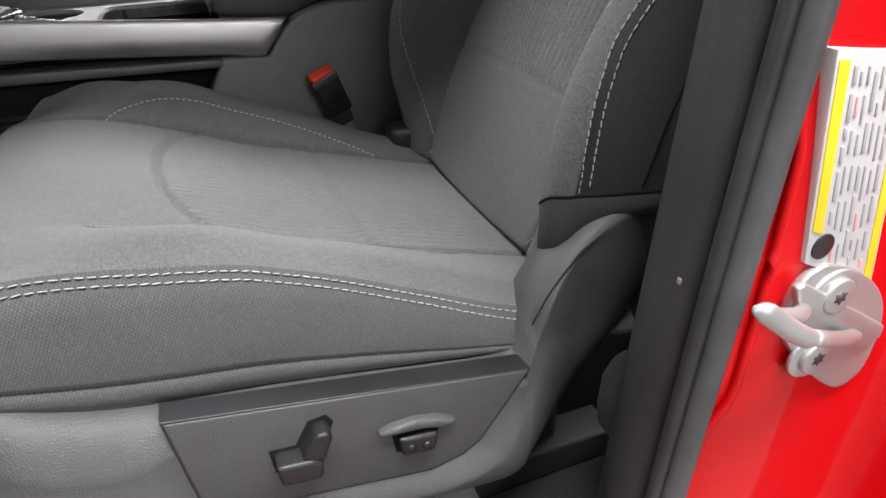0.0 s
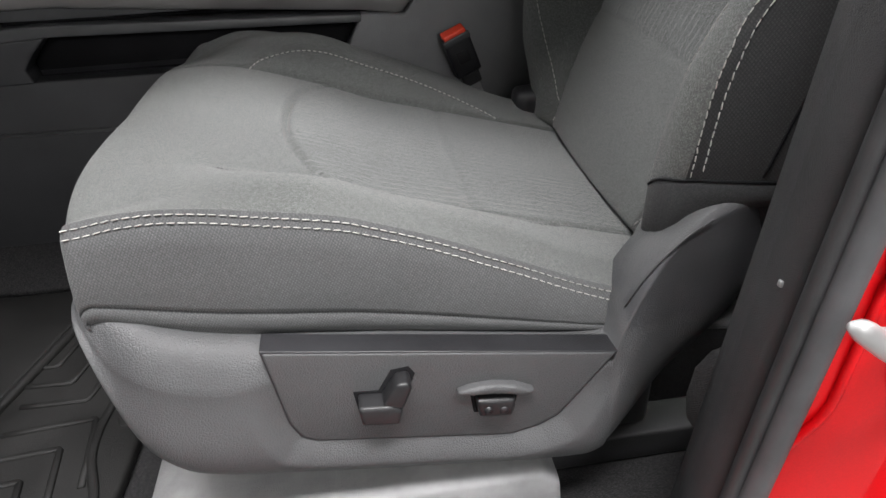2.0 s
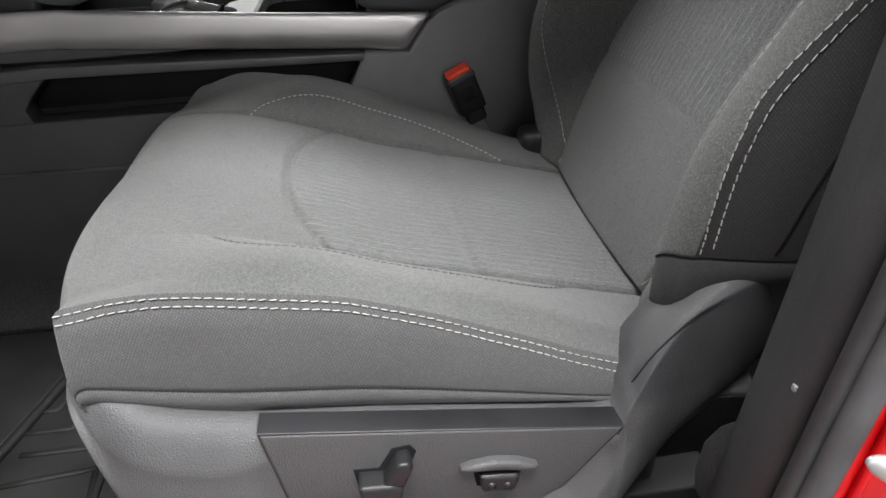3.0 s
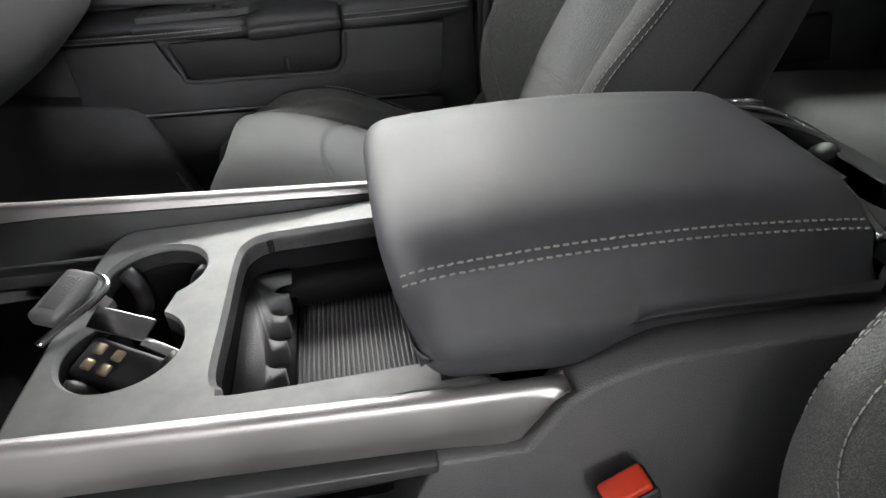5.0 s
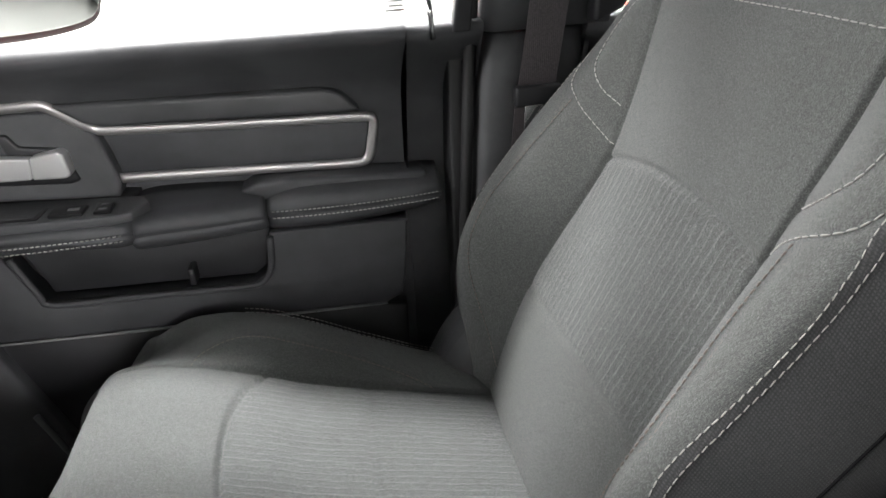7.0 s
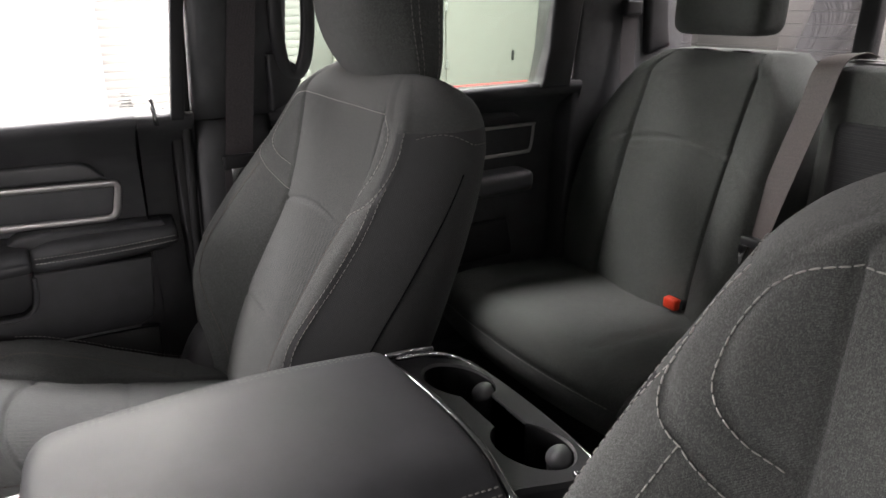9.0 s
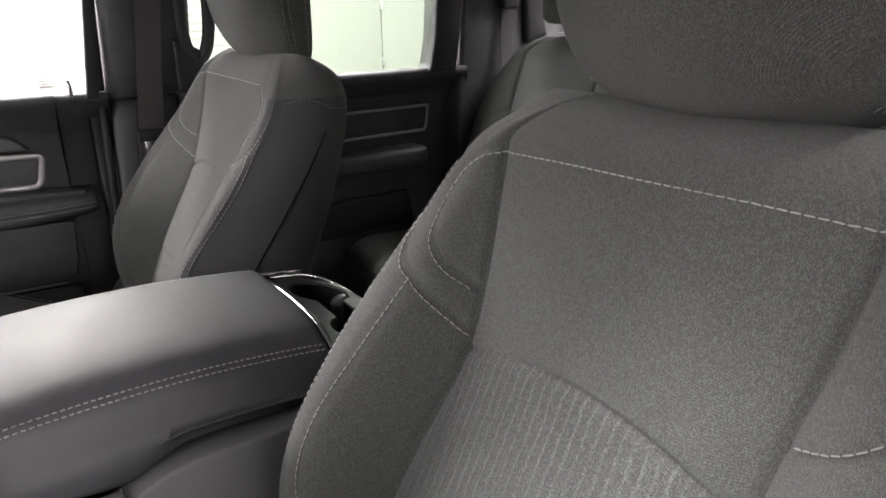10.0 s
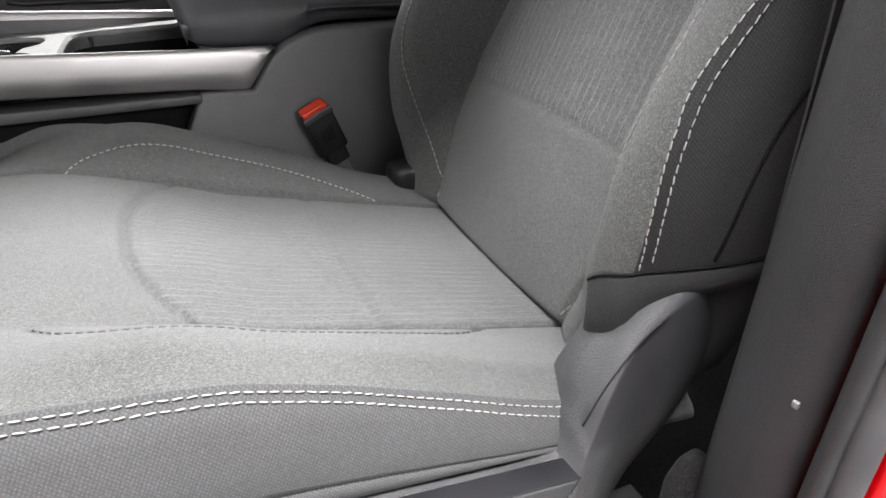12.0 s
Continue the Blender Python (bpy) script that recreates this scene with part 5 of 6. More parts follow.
rim = smooth_path([(0.68, 1.772, 1.3235), (0.9, 1.772, 1.3235), (1.135, 1.772, 1.3235), (1.150, 1.772, 1.321), (1.153, 1.772, 1.31), (1.147, 1.772, 1.268), (1.140, 1.772, 1.2595), (1.12, 1.772, 1.2575), (0.9, 1.772, 1.257), (0.68, 1.772, 1.256)], 80)
part("trim_outline", tube("trim_outline", rim, 0.0046, SILVER, 8, 0.6, up=(0, 1, 0)), None, rdoor, "satin silver trim outline")
part("armrest", box(0.62, 1.12, 1.715, 1.79, 1.175, 1.225, 0.018, 3), ARM_VINYL, rdoor)
part("map_pocket", plate([(0.65, 1.0), (1.1, 1.0), (1.08, 1.1), (0.67, 1.1)], 1.765, 1.80, 0.01, 3), BLACK, rdoor)
win2 = tagged(part("window_2", mesh("window_2", [(0.52, 1.735, 1.41), (1.128, 1.735, 1.41), (1.19, 1.675, 1.9), (0.55, 1.675, 1.9), (0.52, 1.739, 1.41), (1.128, 1.739, 1.41), (1.19, 1.679, 1.9), (0.55, 1.679, 1.9)], [(0, 1, 2, 3), (7, 6, 5, 4), (0, 4, 5, 1), (1, 5, 6, 2), (2, 6, 7, 3), (3, 7, 4, 0)], GLASS_DARK, smooth=False)), "tinted rear door window glass", "window", kind="structure")
win2.visible_shadow = False
struct("window_post_rear", prism([(1.112, 1.415), (1.20, 1.415), (1.27, 1.9), (1.165, 1.9), (1.135, 1.50), (1.122, 1.435)], 1, 1.70, 1.76, 0.006), BLACK, "black rear post of the rear door window", "window frame")
struct("pillar_c_passenger", prism([(1.2, 0.75), (1.62, 0.75), (1.62, 1.9), (1.245, 1.9)], 1, 1.715, 1.79, 0.01), DOORTRIM, "charcoal rear pillar trim on the passenger side", "pillar")
struct("pillar_c_cover", prism([(1.44, 1.47), (1.525, 1.49), (1.512, 1.54), (1.50, 1.62), (1.52, 1.9), (1.40, 1.9)], 1, 1.697, 1.76, 0.015, 3), BLACK, "black rear corner trim", "pillar")
struct("wall_rear_lower", box(1.57, 1.63, 0.2, 1.79, 0.75, 1.475, 0.01), CARPET, "dark cloth rear cab wall below the window", "wall")
struct("wall_rear_header", box(1.56, 1.63, 0.2, 1.79, 1.80, 1.92, 0.01), HEADLINER, "light grey header over the rear window", "wall")
for nm, y0, y1 in (("rear_window_post_1", 1.247, 1.285), ("rear_window_post_2", 0.715, 0.753)):
    struct(nm, box(1.565, 1.60, y0, y1, 1.47, 1.82, 0.006), BLACK, "black rear window slider post", "window frame")
for nm, y0, y1 in (("window_3", 1.278, 1.76), ("window_4", 0.745, 1.255), ("window_5", 0.24, 0.722)):
    g = tagged(part(nm, box(1.581, 1.585, y0, y1, 1.46, 1.83, 0), GLASS_REAR), "rear window glass with thin heater lines", "window", kind="structure")
    g.visible_shadow = False
    if nm != "window_4":
        for i in range(12):
            part("heater_line", box(1.5795, 1.5805, y0, y1, 1.495 + i * 0.026, 1.496 + i * 0.026, 0), INK, g)

# ---- rear bench ----
rear = thing("rear_bench", "dark grey cloth rear bench with outlined seat backs", "car seat")


REAR_X = sm((0.90, 1.0, 1.1, 1.2, 1.32, 1.42, 1.50), (1.215, 1.226, 1.243, 1.268, 1.302, 1.335, 1.365))
REAR_W = sm((0.90, 1.0, 1.15, 1.28, 1.35, 1.41, 1.455, 1.485, 1.50), (0.245, 0.258, 0.262, 0.259, 0.248, 0.222, 0.186, 0.152, 0.135))
REAR_D = sm((0.90, 1.0, 1.1, 1.2, 1.3, 1.38, 1.44, 1.50), (0.010, 0.026, 0.040, 0.044, 0.036, 0.020, 0.006, 0.0))


def rear_back(yc):
    """A rear seat back with side bolsters, an arched seam and rounded shoulders."""
    rings = []
    for z in np.r_[np.linspace(0.92, 1.255, 30), np.linspace(1.262, 1.36, 26), np.linspace(1.368, 1.455, 14), [1.467, 1.477, 1.485, 1.491, 1.495]]:
        k = max(0.0, (z - 1.45) / 0.047)
        sh = math.sqrt(max(0.03, 1 - min(k, 0.985) ** 2))
        w, x0, deep = float(REAR_W(z)), float(REAR_X(z)), float(REAR_D(z))
        seam = min(0.132, w * 0.72)
        ring = []
        for y in np.r_[np.linspace(-w, -seam - 0.012, 16), np.linspace(-seam - 0.008, -seam + 0.008, 7), np.linspace(-seam + 0.012, seam - 0.012, 24), np.linspace(seam - 0.008, seam + 0.008, 7), np.linspace(seam + 0.012, w, 16)]:
            a = abs(y)
            x = x0 - 0.006 * (1 - (a / seam) ** 2)
            if a > seam:
                u = (a - seam) / (w - seam)
                x = x0 - deep * math.sin(min(1.0, u / 0.62) * math.pi / 2) + 0.055 * max(0.0, (u - 0.62) / 0.38) ** 2.2
            x += 0.008 * groove(a - seam, 0.004)
            if a < seam:
                x += 0.007 * groove(z - 1.303 - 0.018 * (1 - (a / seam) ** 2), 0.0045)
            else:
                x += 0.006 * groove(z - 1.318 + 0.55 * (a - seam), 0.004) * (a < w - 0.03)
            ring.append((x + (1 - sh) * 0.06, yc + y, z))
        ring += [(1.50, yc + w * 0.98, z), (1.52, yc, z), (1.50, yc - w * 0.98, z)]
        rings.append(ring)
    return ring_mesh("backrest", rings, REAR_CLOTH)


part("backrest", rear_back(1.468), None, rear)
part("backrest", rear_back(0.532), None, rear)
mid = part("middle_backrest", box(1.335, 1.52, 0.802, 1.198, 0.95, 1.488, 0.035, 4), REAR_CLOTH, rear)
part("armrest_panel", box(1.322, 1.40, 0.84, 1.16, 1.0, 1.40, 0.02, 3), CLOTH_FLANK_SHADED, mid)
part("belt_bezel", box(1.40, 1.47, 1.13, 1.215, 1.478, 1.492, 0.006, 3), GREY_TRAY, mid)
part("belt_slot", box(1.42, 1.445, 1.145, 1.20, 1.490, 1.4935, 0.002), BLACK, mid)


def rear_cushion(y0, y1):
    """A rear cushion with a rounded nose, a raised outer lobe and a stitched front edge."""
    rings = []
    for y in np.linspace(y0, y1, 60):
        e = min(1, (y - y0) / 0.04, (y1 - y) / 0.04)
        e = math.sqrt(max(0.05, 1 - (1 - e) ** 2))
        u = (y - y0) / (y1 - y0)
        sag = -0.012 * math.exp(-(((u - 0.5) / 0.22) ** 2)) - 0.008 * (groove(u - 0.22, 0.02) + groove(u - 0.78, 0.02))
        nose = 0.045 * (1 - 2.2 * (u - 0.55) ** 2)
        top = [(1.36, -0.035), (1.26, -0.027), (1.16, -0.018), (1.08, -0.008), (1.02, 0.0), (0.97, 0.004), (0.935, 0.0), (0.91, -0.012), (0.895, -0.030), (0.889, -0.046), (0.892, -0.052), (0.887, -0.058), (0.888, -0.085), (0.90, -0.115)]
        ring = [(1.36, y, 0.88)]
        for x, dz in top:
            x -= nose * max(0.0, min(1.0, (1.12 - x) / 0.2))
            ring.append((x, y, 0.93 + (1.008 + dz + sag * (x > 0.91) - 0.93) * (0.85 + 0.15 * e)))
        ring.append((0.91, y, 0.88))
        rings.append(ring)
    return ring_mesh("cushion", rings, REAR_CLOTH)


part("cushion", rear_cushion(1.17, 1.735), None, rear)
part("cushion", rear_cushion(0.265, 1.165), None, rear)
part("base", box(0.945, 1.5, 0.30, 1.70, 0.75, 0.90, 0.015), CARPET, rear)
for sgn, y0 in ((1, 1.19), (1, 0.29)):
    part("cushion_stitching", stitches("cushion_stitching", [(0.888 - 0.045 * (1 - 2.2 * ((y - y0 + 0.02) / 0.565 - 0.55) ** 2) - 0.002, y, 0.957) for y in np.linspace(y0, y0 + 0.52, 60)], [(-1, 0, 0.3)] * 60, THREAD_GREY, 0.007, 0.003, 0.0014, 0.001), None, rear)
for y in (1.475, 0.525):
    head = part("head_restraint", box(1.375, 1.475, y - 0.112, y + 0.112, 1.527, 1.73, 0.035, 4), REAR_CLOTH, rear)
    for d in (-0.05, 0.05):
        part("post", tube("post", [(1.43, y + d, 1.485), (1.43, y + d, 1.54)], 0.0055, CHROME, 10), None, head)
        part("post_collar", box(1.413, 1.447, y + d - 0.02, y + d + 0.02, 1.488, 1.498, 0.003), BLACK, head)
rb = thing("middle_seat_belt", "brown grey webbing belt over the rear bench", "seat belt")
part("webbing", belt("webbing", [(1.43, 1.185, 1.497), (1.39, 1.188, 1.506), (1.332, 1.19, 1.49), (1.310, 1.195, 1.42), (1.283, 1.203, 1.33), (1.245, 1.213, 1.2), (1.235, 1.218, 1.12)], (0, 1, -0.12), 0.05, WEB_BROWN), None, rb)
part("tongue_grip", box(1.226, 1.244, 1.186, 1.243, 1.165, 1.185, 0.005, 2), BLACK, rb)
part("tongue", prism([(1.216, 1.17), (1.233, 1.17), (1.241, 1.13), (1.226, 1.13)], 0, 1.222, 1.227, 0.001), CHROME, rb)
bk = thing("rear_buckle", "black rear belt buckle with red button", "buckle")
part("body", box(1.215, 1.275, 1.335, 1.372, 0.985, 1.008, 0.005, 2), BLACK, bk)
part("button", box(1.200, 1.2195, 1.34, 1.372, 0.988, 1.012, 0.004, 2), RED_PLASTIC, bk)
rb2 = thing("rear_shoulder_belt", "grey webbing belt on the rear pillar", "seat belt")
part("webbing", belt("webbing", [(1.385, 1.70, 1.60), (1.372, 1.70, 1.55), (1.366, 1.69, 1.44), (1.37, 1.66, 1.30)], (1, -0.15, 0), 0.042), None, rb2)
part("guide", box(1.348, 1.402, 1.69, 1.715, 1.565, 1.60, 0.008, 3), BLACK, rb2)

# ---- centre console ----
con = thing("center_console", "charcoal centre console with silver rails and padded lid", "console")


def console_side(y0, y1):
    """Side wall round the long map pocket."""
    s = part("side_wall", plate([(0.108, 1.1225), (0.168, 1.118), (0.196, 1.156), (0.214, 1.168), (0.24, 1.1765), (0.27, 1.180), (0.432, 1.176), (0.56, 1.10), (0.57, 0.80), (0.0, 0.80), (0.0, 1.063), (0.072, 1.063), (0.082, 1.072)], y0, y1, 0.005, 3), TRIM, con)
    # Strip, lower side and nose are darkened; their colour holds the shade.
    part("side_strip", plate([(-0.55, 1.128), (-0.30, 1.137), (0.108, 1.122), (0.108, 1.112), (-0.29, 1.122), (-0.55, 1.112)], y0, y1, 0.002), TRIM_SMOOTH, s)
    part("side_lower", plate([(-0.55, 1.065), (-0.33, 1.066), (0.002, 1.063), (0.002, 0.80), (-0.55, 0.80)], y0 + 0.002 * (y0 < 1), y1 - 0.002 * (y0 > 1), 0.003), DEEP_SHADE_PLASTIC, s)
    part("side_nose", plate([(-0.55, 1.115), (-0.298, 1.122), (-0.322, 1.10), (-0.336, 1.082), (-0.33, 1.064), (-0.55, 1.064)], y0 + 0.001, y1 - 0.001, 0.003), DEEP_SHADE_PLASTIC, s)
    return s


near = console_side(0.832, 0.872)
# The map pocket's inside is blackened to carry its shade.
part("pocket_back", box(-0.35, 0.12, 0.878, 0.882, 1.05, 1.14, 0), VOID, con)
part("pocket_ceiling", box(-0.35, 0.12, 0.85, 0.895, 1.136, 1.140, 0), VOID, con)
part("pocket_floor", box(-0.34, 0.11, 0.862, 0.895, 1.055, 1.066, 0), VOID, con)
far = console_side(1.128, 1.168)
part("core", box(-0.5, 0.54, 0.868, 1.132, 0.82, 1.07, 0.0), BLACK, con)
part("kick_line", tube("kick_line", [(-0.55, 0.833, 1.000), (-0.2, 0.833, 0.992), (-0.002, 0.833, 0.985)], 0.003, TRIM_SMOOTH, 8), None, con)
for sg, y in ((-1, 0.842), (1, 1.158)):
    top = sm((-0.6, -0.3, -0.22, -0.043, 0.107, 0.2), (1.205, 1.203, 1.198, 1.183, 1.1715, 1.166))
    low = sm((-0.6, -0.3, -0.24, -0.054, 0.10, 0.167, 0.2), (1.155, 1.156, 1.152, 1.138, 1.126, 1.120, 1.155))
    rings = []
    for x in np.linspace(-0.56, 0.198, 70):
        t, b = float(top(x)), float(low(x))
        if x > 0.165:
            b = 1.120 + (x - 0.165) / 0.033 * 0.0435
        o = y + sg * 0.003
        rings.append([(x, y - sg * 0.012, t - 0.004), (x, y - sg * 0.008, t - 0.001), (x, y - sg * 0.001, t), (x, o - sg * 0.0005, t - 0.003), (x, o, t - 0.007), (x, o + sg * 0.0035, (t + b) / 2), (x, o, b + 0.003), (x, o - sg * 0.004, b), (x, y - sg * 0.012, b + 0.002)][:: 1 if sg < 0 else -1])
    part("rail", ring_mesh("rail", rings, SILVER), None, con, "satin silver console rail")
    part("rail_liner", prism([(-0.56, 1.19), (-0.22, 1.185), (0.2, 1.156), (0.2, 1.13), (-0.56, 1.145)], 1, y - sg * 0.012 - 0.004, y - sg * 0.012 + 0.004, 0.001), TRIM_SMOOTH, con)

# tray with twin cup holders and a bin
DECK = 1.160


def deck_plate():
    """Grey plate with two joined round openings and a rounded bin opening."""
    outer = smooth_path([(0.0, 0.862), (0.15, 0.862), (0.152, 0.87), (0.152, 1.13), (0.15, 1.138), (0.0, 1.138), (-0.12, 1.142), (-0.146, 1.141), (-0.160, 1.126), (-0.166, 1.091), (-0.170, 1.03), (-0.174, 0.96), (-0.176, 0.89), (-0.170, 0.868), (-0.15, 0.862), (0.0, 0.862)], 200)[:-1]
    far, near, r0, r1 = (-0.107, 1.060), (-0.113, 0.960), 0.0435, 0.0455
    cups = [(far[0] + r0 * math.cos(radians(a)), far[1] + r0 * math.sin(radians(a))) for a in np.linspace(-58, 232, 40)]
    cups += [(near[0] + r1 * math.cos(radians(a)), near[1] + r1 * math.sin(radians(a))) for a in np.linspace(128, 418, 40)]
    bin_ = smooth_path([(0.13, 0.892), (-0.015, 0.892), (-0.031, 0.899), (-0.0385, 0.917), (-0.037, 0.98), (-0.0345, 1.06), (-0.028, 1.085), (-0.011, 1.097), (0.02, 1.098), (0.13, 1.098), (0.136, 1.09), (0.136, 0.90), (0.13, 0.892)], 120)[:-1]

    def grow(pts, d):
        c = np.mean(np.array(pts), axis=0)
        return [(x + d * (x - c[0]) / 0.07, y + d * (y - c[1]) / 0.09) for x, y in pts]

    bm = bmesh.new()
    loops = []
    for pts, z in ((outer, DECK - 0.02), (outer, DECK - 0.003), (grow(outer, -0.0015), DECK), (grow(cups, 0.003), DECK), (cups, DECK - 0.004), (cups, DECK - 0.02), (grow(bin_, 0.003), DECK), (bin_, DECK - 0.004), (bin_, DECK - 0.02)):
        vs = [bm.verts.new((x, y, z)) for x, y in pts]
        loops.append((vs, [bm.edges.new((vs[i], vs[(i + 1) % len(vs)])) for i in range(len(vs))]))
    for p, q in ((0, 1), (1, 2), (3, 4), (4, 5), (6, 7), (7, 8)):
        n = len(loops[p][0])
        for i in range(n):
            bm.faces.new((loops[p][0][i], loops[p][0][(i + 1) % n], loops[q][0][(i + 1) % n], loops[q][0][i]))
    bmesh.ops.triangle_fill(bm, use_beauty=True, edges=loops[2][1] + loops[3][1] + loops[6][1])
    bmesh.ops.recalc_face_normals(bm, faces=bm.faces[:])
    return bm, cups, bin_


bm, cups, bin_edge = deck_plate()
tray = part("cup_plate", bm, GREY_TRAY, con, "grey plastic cup holder plate")
# Cup and bin walls have their shade put into the near-black colour.
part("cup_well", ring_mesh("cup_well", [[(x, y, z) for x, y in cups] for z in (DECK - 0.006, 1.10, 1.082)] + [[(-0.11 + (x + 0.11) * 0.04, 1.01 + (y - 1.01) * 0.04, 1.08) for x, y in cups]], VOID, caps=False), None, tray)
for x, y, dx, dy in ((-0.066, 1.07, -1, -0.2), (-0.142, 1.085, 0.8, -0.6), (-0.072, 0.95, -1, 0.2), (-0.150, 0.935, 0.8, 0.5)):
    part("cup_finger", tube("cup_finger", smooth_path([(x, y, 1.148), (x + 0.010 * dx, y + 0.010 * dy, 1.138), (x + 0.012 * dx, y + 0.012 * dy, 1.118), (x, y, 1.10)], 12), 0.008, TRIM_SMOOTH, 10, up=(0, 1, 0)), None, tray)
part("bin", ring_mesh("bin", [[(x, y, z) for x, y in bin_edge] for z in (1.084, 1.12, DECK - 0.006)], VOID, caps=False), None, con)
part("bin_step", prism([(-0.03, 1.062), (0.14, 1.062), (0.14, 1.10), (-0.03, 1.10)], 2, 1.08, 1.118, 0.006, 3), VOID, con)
mat = part("ribbed_mat", box(0.006, 0.145, 0.888, 1.066, 1.078, 1.096, 0.001), RUBBER, con)
for i in range(33):
    part("mat_rib", box(0.0085 + i * 0.0042, 0.0108 + i * 0.0042, 0.892, 1.062, 1.0955, 1.0975, 0), TRIM, mat)


def coin_bar():
    """A bar with five half-round notches cut into its edge."""
    edge = [(-0.036, 0.892)]
    for i in range(5):
        y = 0.925 + i * 0.0335
        for a in np.linspace(-90, 90, 9):
            edge.append((0.004 - 0.017 * math.cos(radians(a)), y + 0.0115 * math.sin(radians(a))))
    edge += [(0.004, 1.085), (-0.036, 1.085)]
    edge.insert(1, (0.004, 0.892))
    return prism(edge, 2, 1.09, 1.124, 0)


coin = part("coin_holder", coin_bar(), TRIM, con)
part("coin_well", box(-0.030, 0.0075, 0.893, 1.084, 1.09, 1.108, 0), BLACK, coin)
fronttray = part("front_tray", prism([(-0.56, 0.899), (-0.178, 0.899), (-0.17, 1.03), (-0.155, 1.135), (-0.56, 1.13)], 2, 1.085, 1.105, 0.003), VOID, con)
part("tray_strip", tube("tray_strip", [(-0.36, 0.99, 1.108), (-0.30, 1.16, 1.135)], 0.003, TRIM_SMOOTH, 8), None, fronttray)

# lid
TOP = sm((0.07, 0.09, 0.11, 0.15, 0.22, 0.30, 0.38, 0.43), (1.243, 1.255, 1.2615, 1.266, 1.267, 1.264, 1.256, 1.249))
BOT = sm((0.07, 0.108, 0.16, 0.207, 0.24, 0.27, 0.36, 0.43), (1.172, 1.1705, 1.165, 1.162, 1.176, 1.183, 1.180, 1.178))


def lid_ring(x, inset=0.0):
    t, b = float(TOP(x)) - inset, float(BOT(x)) + 0.35 * inset
    half = [(0.0, t), (0.05, t - 0.0012), (0.085, t - 0.004), (0.100, t - 0.0078), (0.107, t - 0.0108), (0.1115, t - 0.0145), (0.1145, t - 0.0150), (0.122, t - 0.020), (0.132, t - 0.032), (0.141, t - 0.05), (0.147, t - 0.066), (0.1485, b + 0.022), (0.147, b + 0.010), (0.141, b + 0.002), (0.13, b)]
    near = half[:2] + [(0.085, t - 0.0045), (0.1, t - 0.009), (0.1105, t - 0.0145), (0.1195, t - 0.0205), (0.126, t - 0.0245), (0.1298, t - 0.034), (0.134, t - 0.047), (0.1435, t - 0.0575), (0.149, t - 0.0675)] + half[11:]
    w = (0.1485 - inset) / 0.1485

    def shaped(line):
        out = []
        for y, z in line:
            lean = -0.024 * max(0.0, min(1.0, (z - b) / 0.085)) * max(0.0, (0.19 - x) / 0.084) ** 1.5
            out.append((x + lean, y * w, z))
        return out

    out, out_near = shaped(half), shaped(near)
    grow = lambda y: y * (1 + 0.07 * math.sin(math.pi * min(1.0, max(0.0, (y - 0.06) / 0.0885))) ** 2)
    return [(xx, C + grow(y), z) for xx, y, z in out] + [(xx, C - y, z) for xx, y, z in out_near[::-1][:-1]]


R = 0.024
lid_rings = []
for u in (0.0, 0.0006, 0.002, 0.0045, 0.008, 0.0125, 0.018, 0.024):
    lid_rings.append(lid_ring(0.106 + u, R - math.sqrt(R * R - (R - u) ** 2)))
for x in np.linspace(0.135, 0.418, 46):
    lid_rings.append(lid_ring(x))
for u in (0.004, 0.0065, 0.008):
    lid_rings.append(lid_ring(0.418 + u, 0.010 * (u / 0.008) ** 3))
lid = part("lid", ring_mesh("lid", lid_rings, LEATHER), None, con, "padded black vinyl armrest lid with stitched edges")
for sg in (-1, 1):
    for off, dz in (((0.1195, 0.0207), (0.1255, 0.0243)) if sg < 0 else ((0.0980, 0.0072), (0.1045, 0.0085))):
        xs = np.linspace(0.117 if sg < 0 else 0.136, 0.420, 120)
        part("lid_stitching", stitches("lid_stitching", [(x - 0.021 * max(0.0, (0.19 - x) / 0.084) ** 1.5, C + sg * off * (1 - 0.10 * max(0, (0.13 - x) / 0.024) ** 2), TOP(x) - dz + 0.0006 - 0.012 * max(0, (0.13 - x) / 0.024) ** 2) for x in xs], [(0, sg * 0.6, 0.8)] * 120, THREAD_GREY, 0.0044, 0.0018, 0.0017, 0.001), None, lid)
part("lid_gap", prism([(0.118, 1.160), (0.43, 1.166), (0.43, 1.181), (0.24, 1.176), (0.207, 1.162), (0.118, 1.170)], 1, 0.868, 1.132, 0.001), BLACK, con)

# rear of the console: bright strip and rear cup holders
arc = smooth_path([(0.428, 0.872, 1.218), (0.435, 0.93, 1.229), (0.436, 1.0, 1.232), (0.434, 1.07, 1.229), (0.426, 1.128, 1.220)], 40)
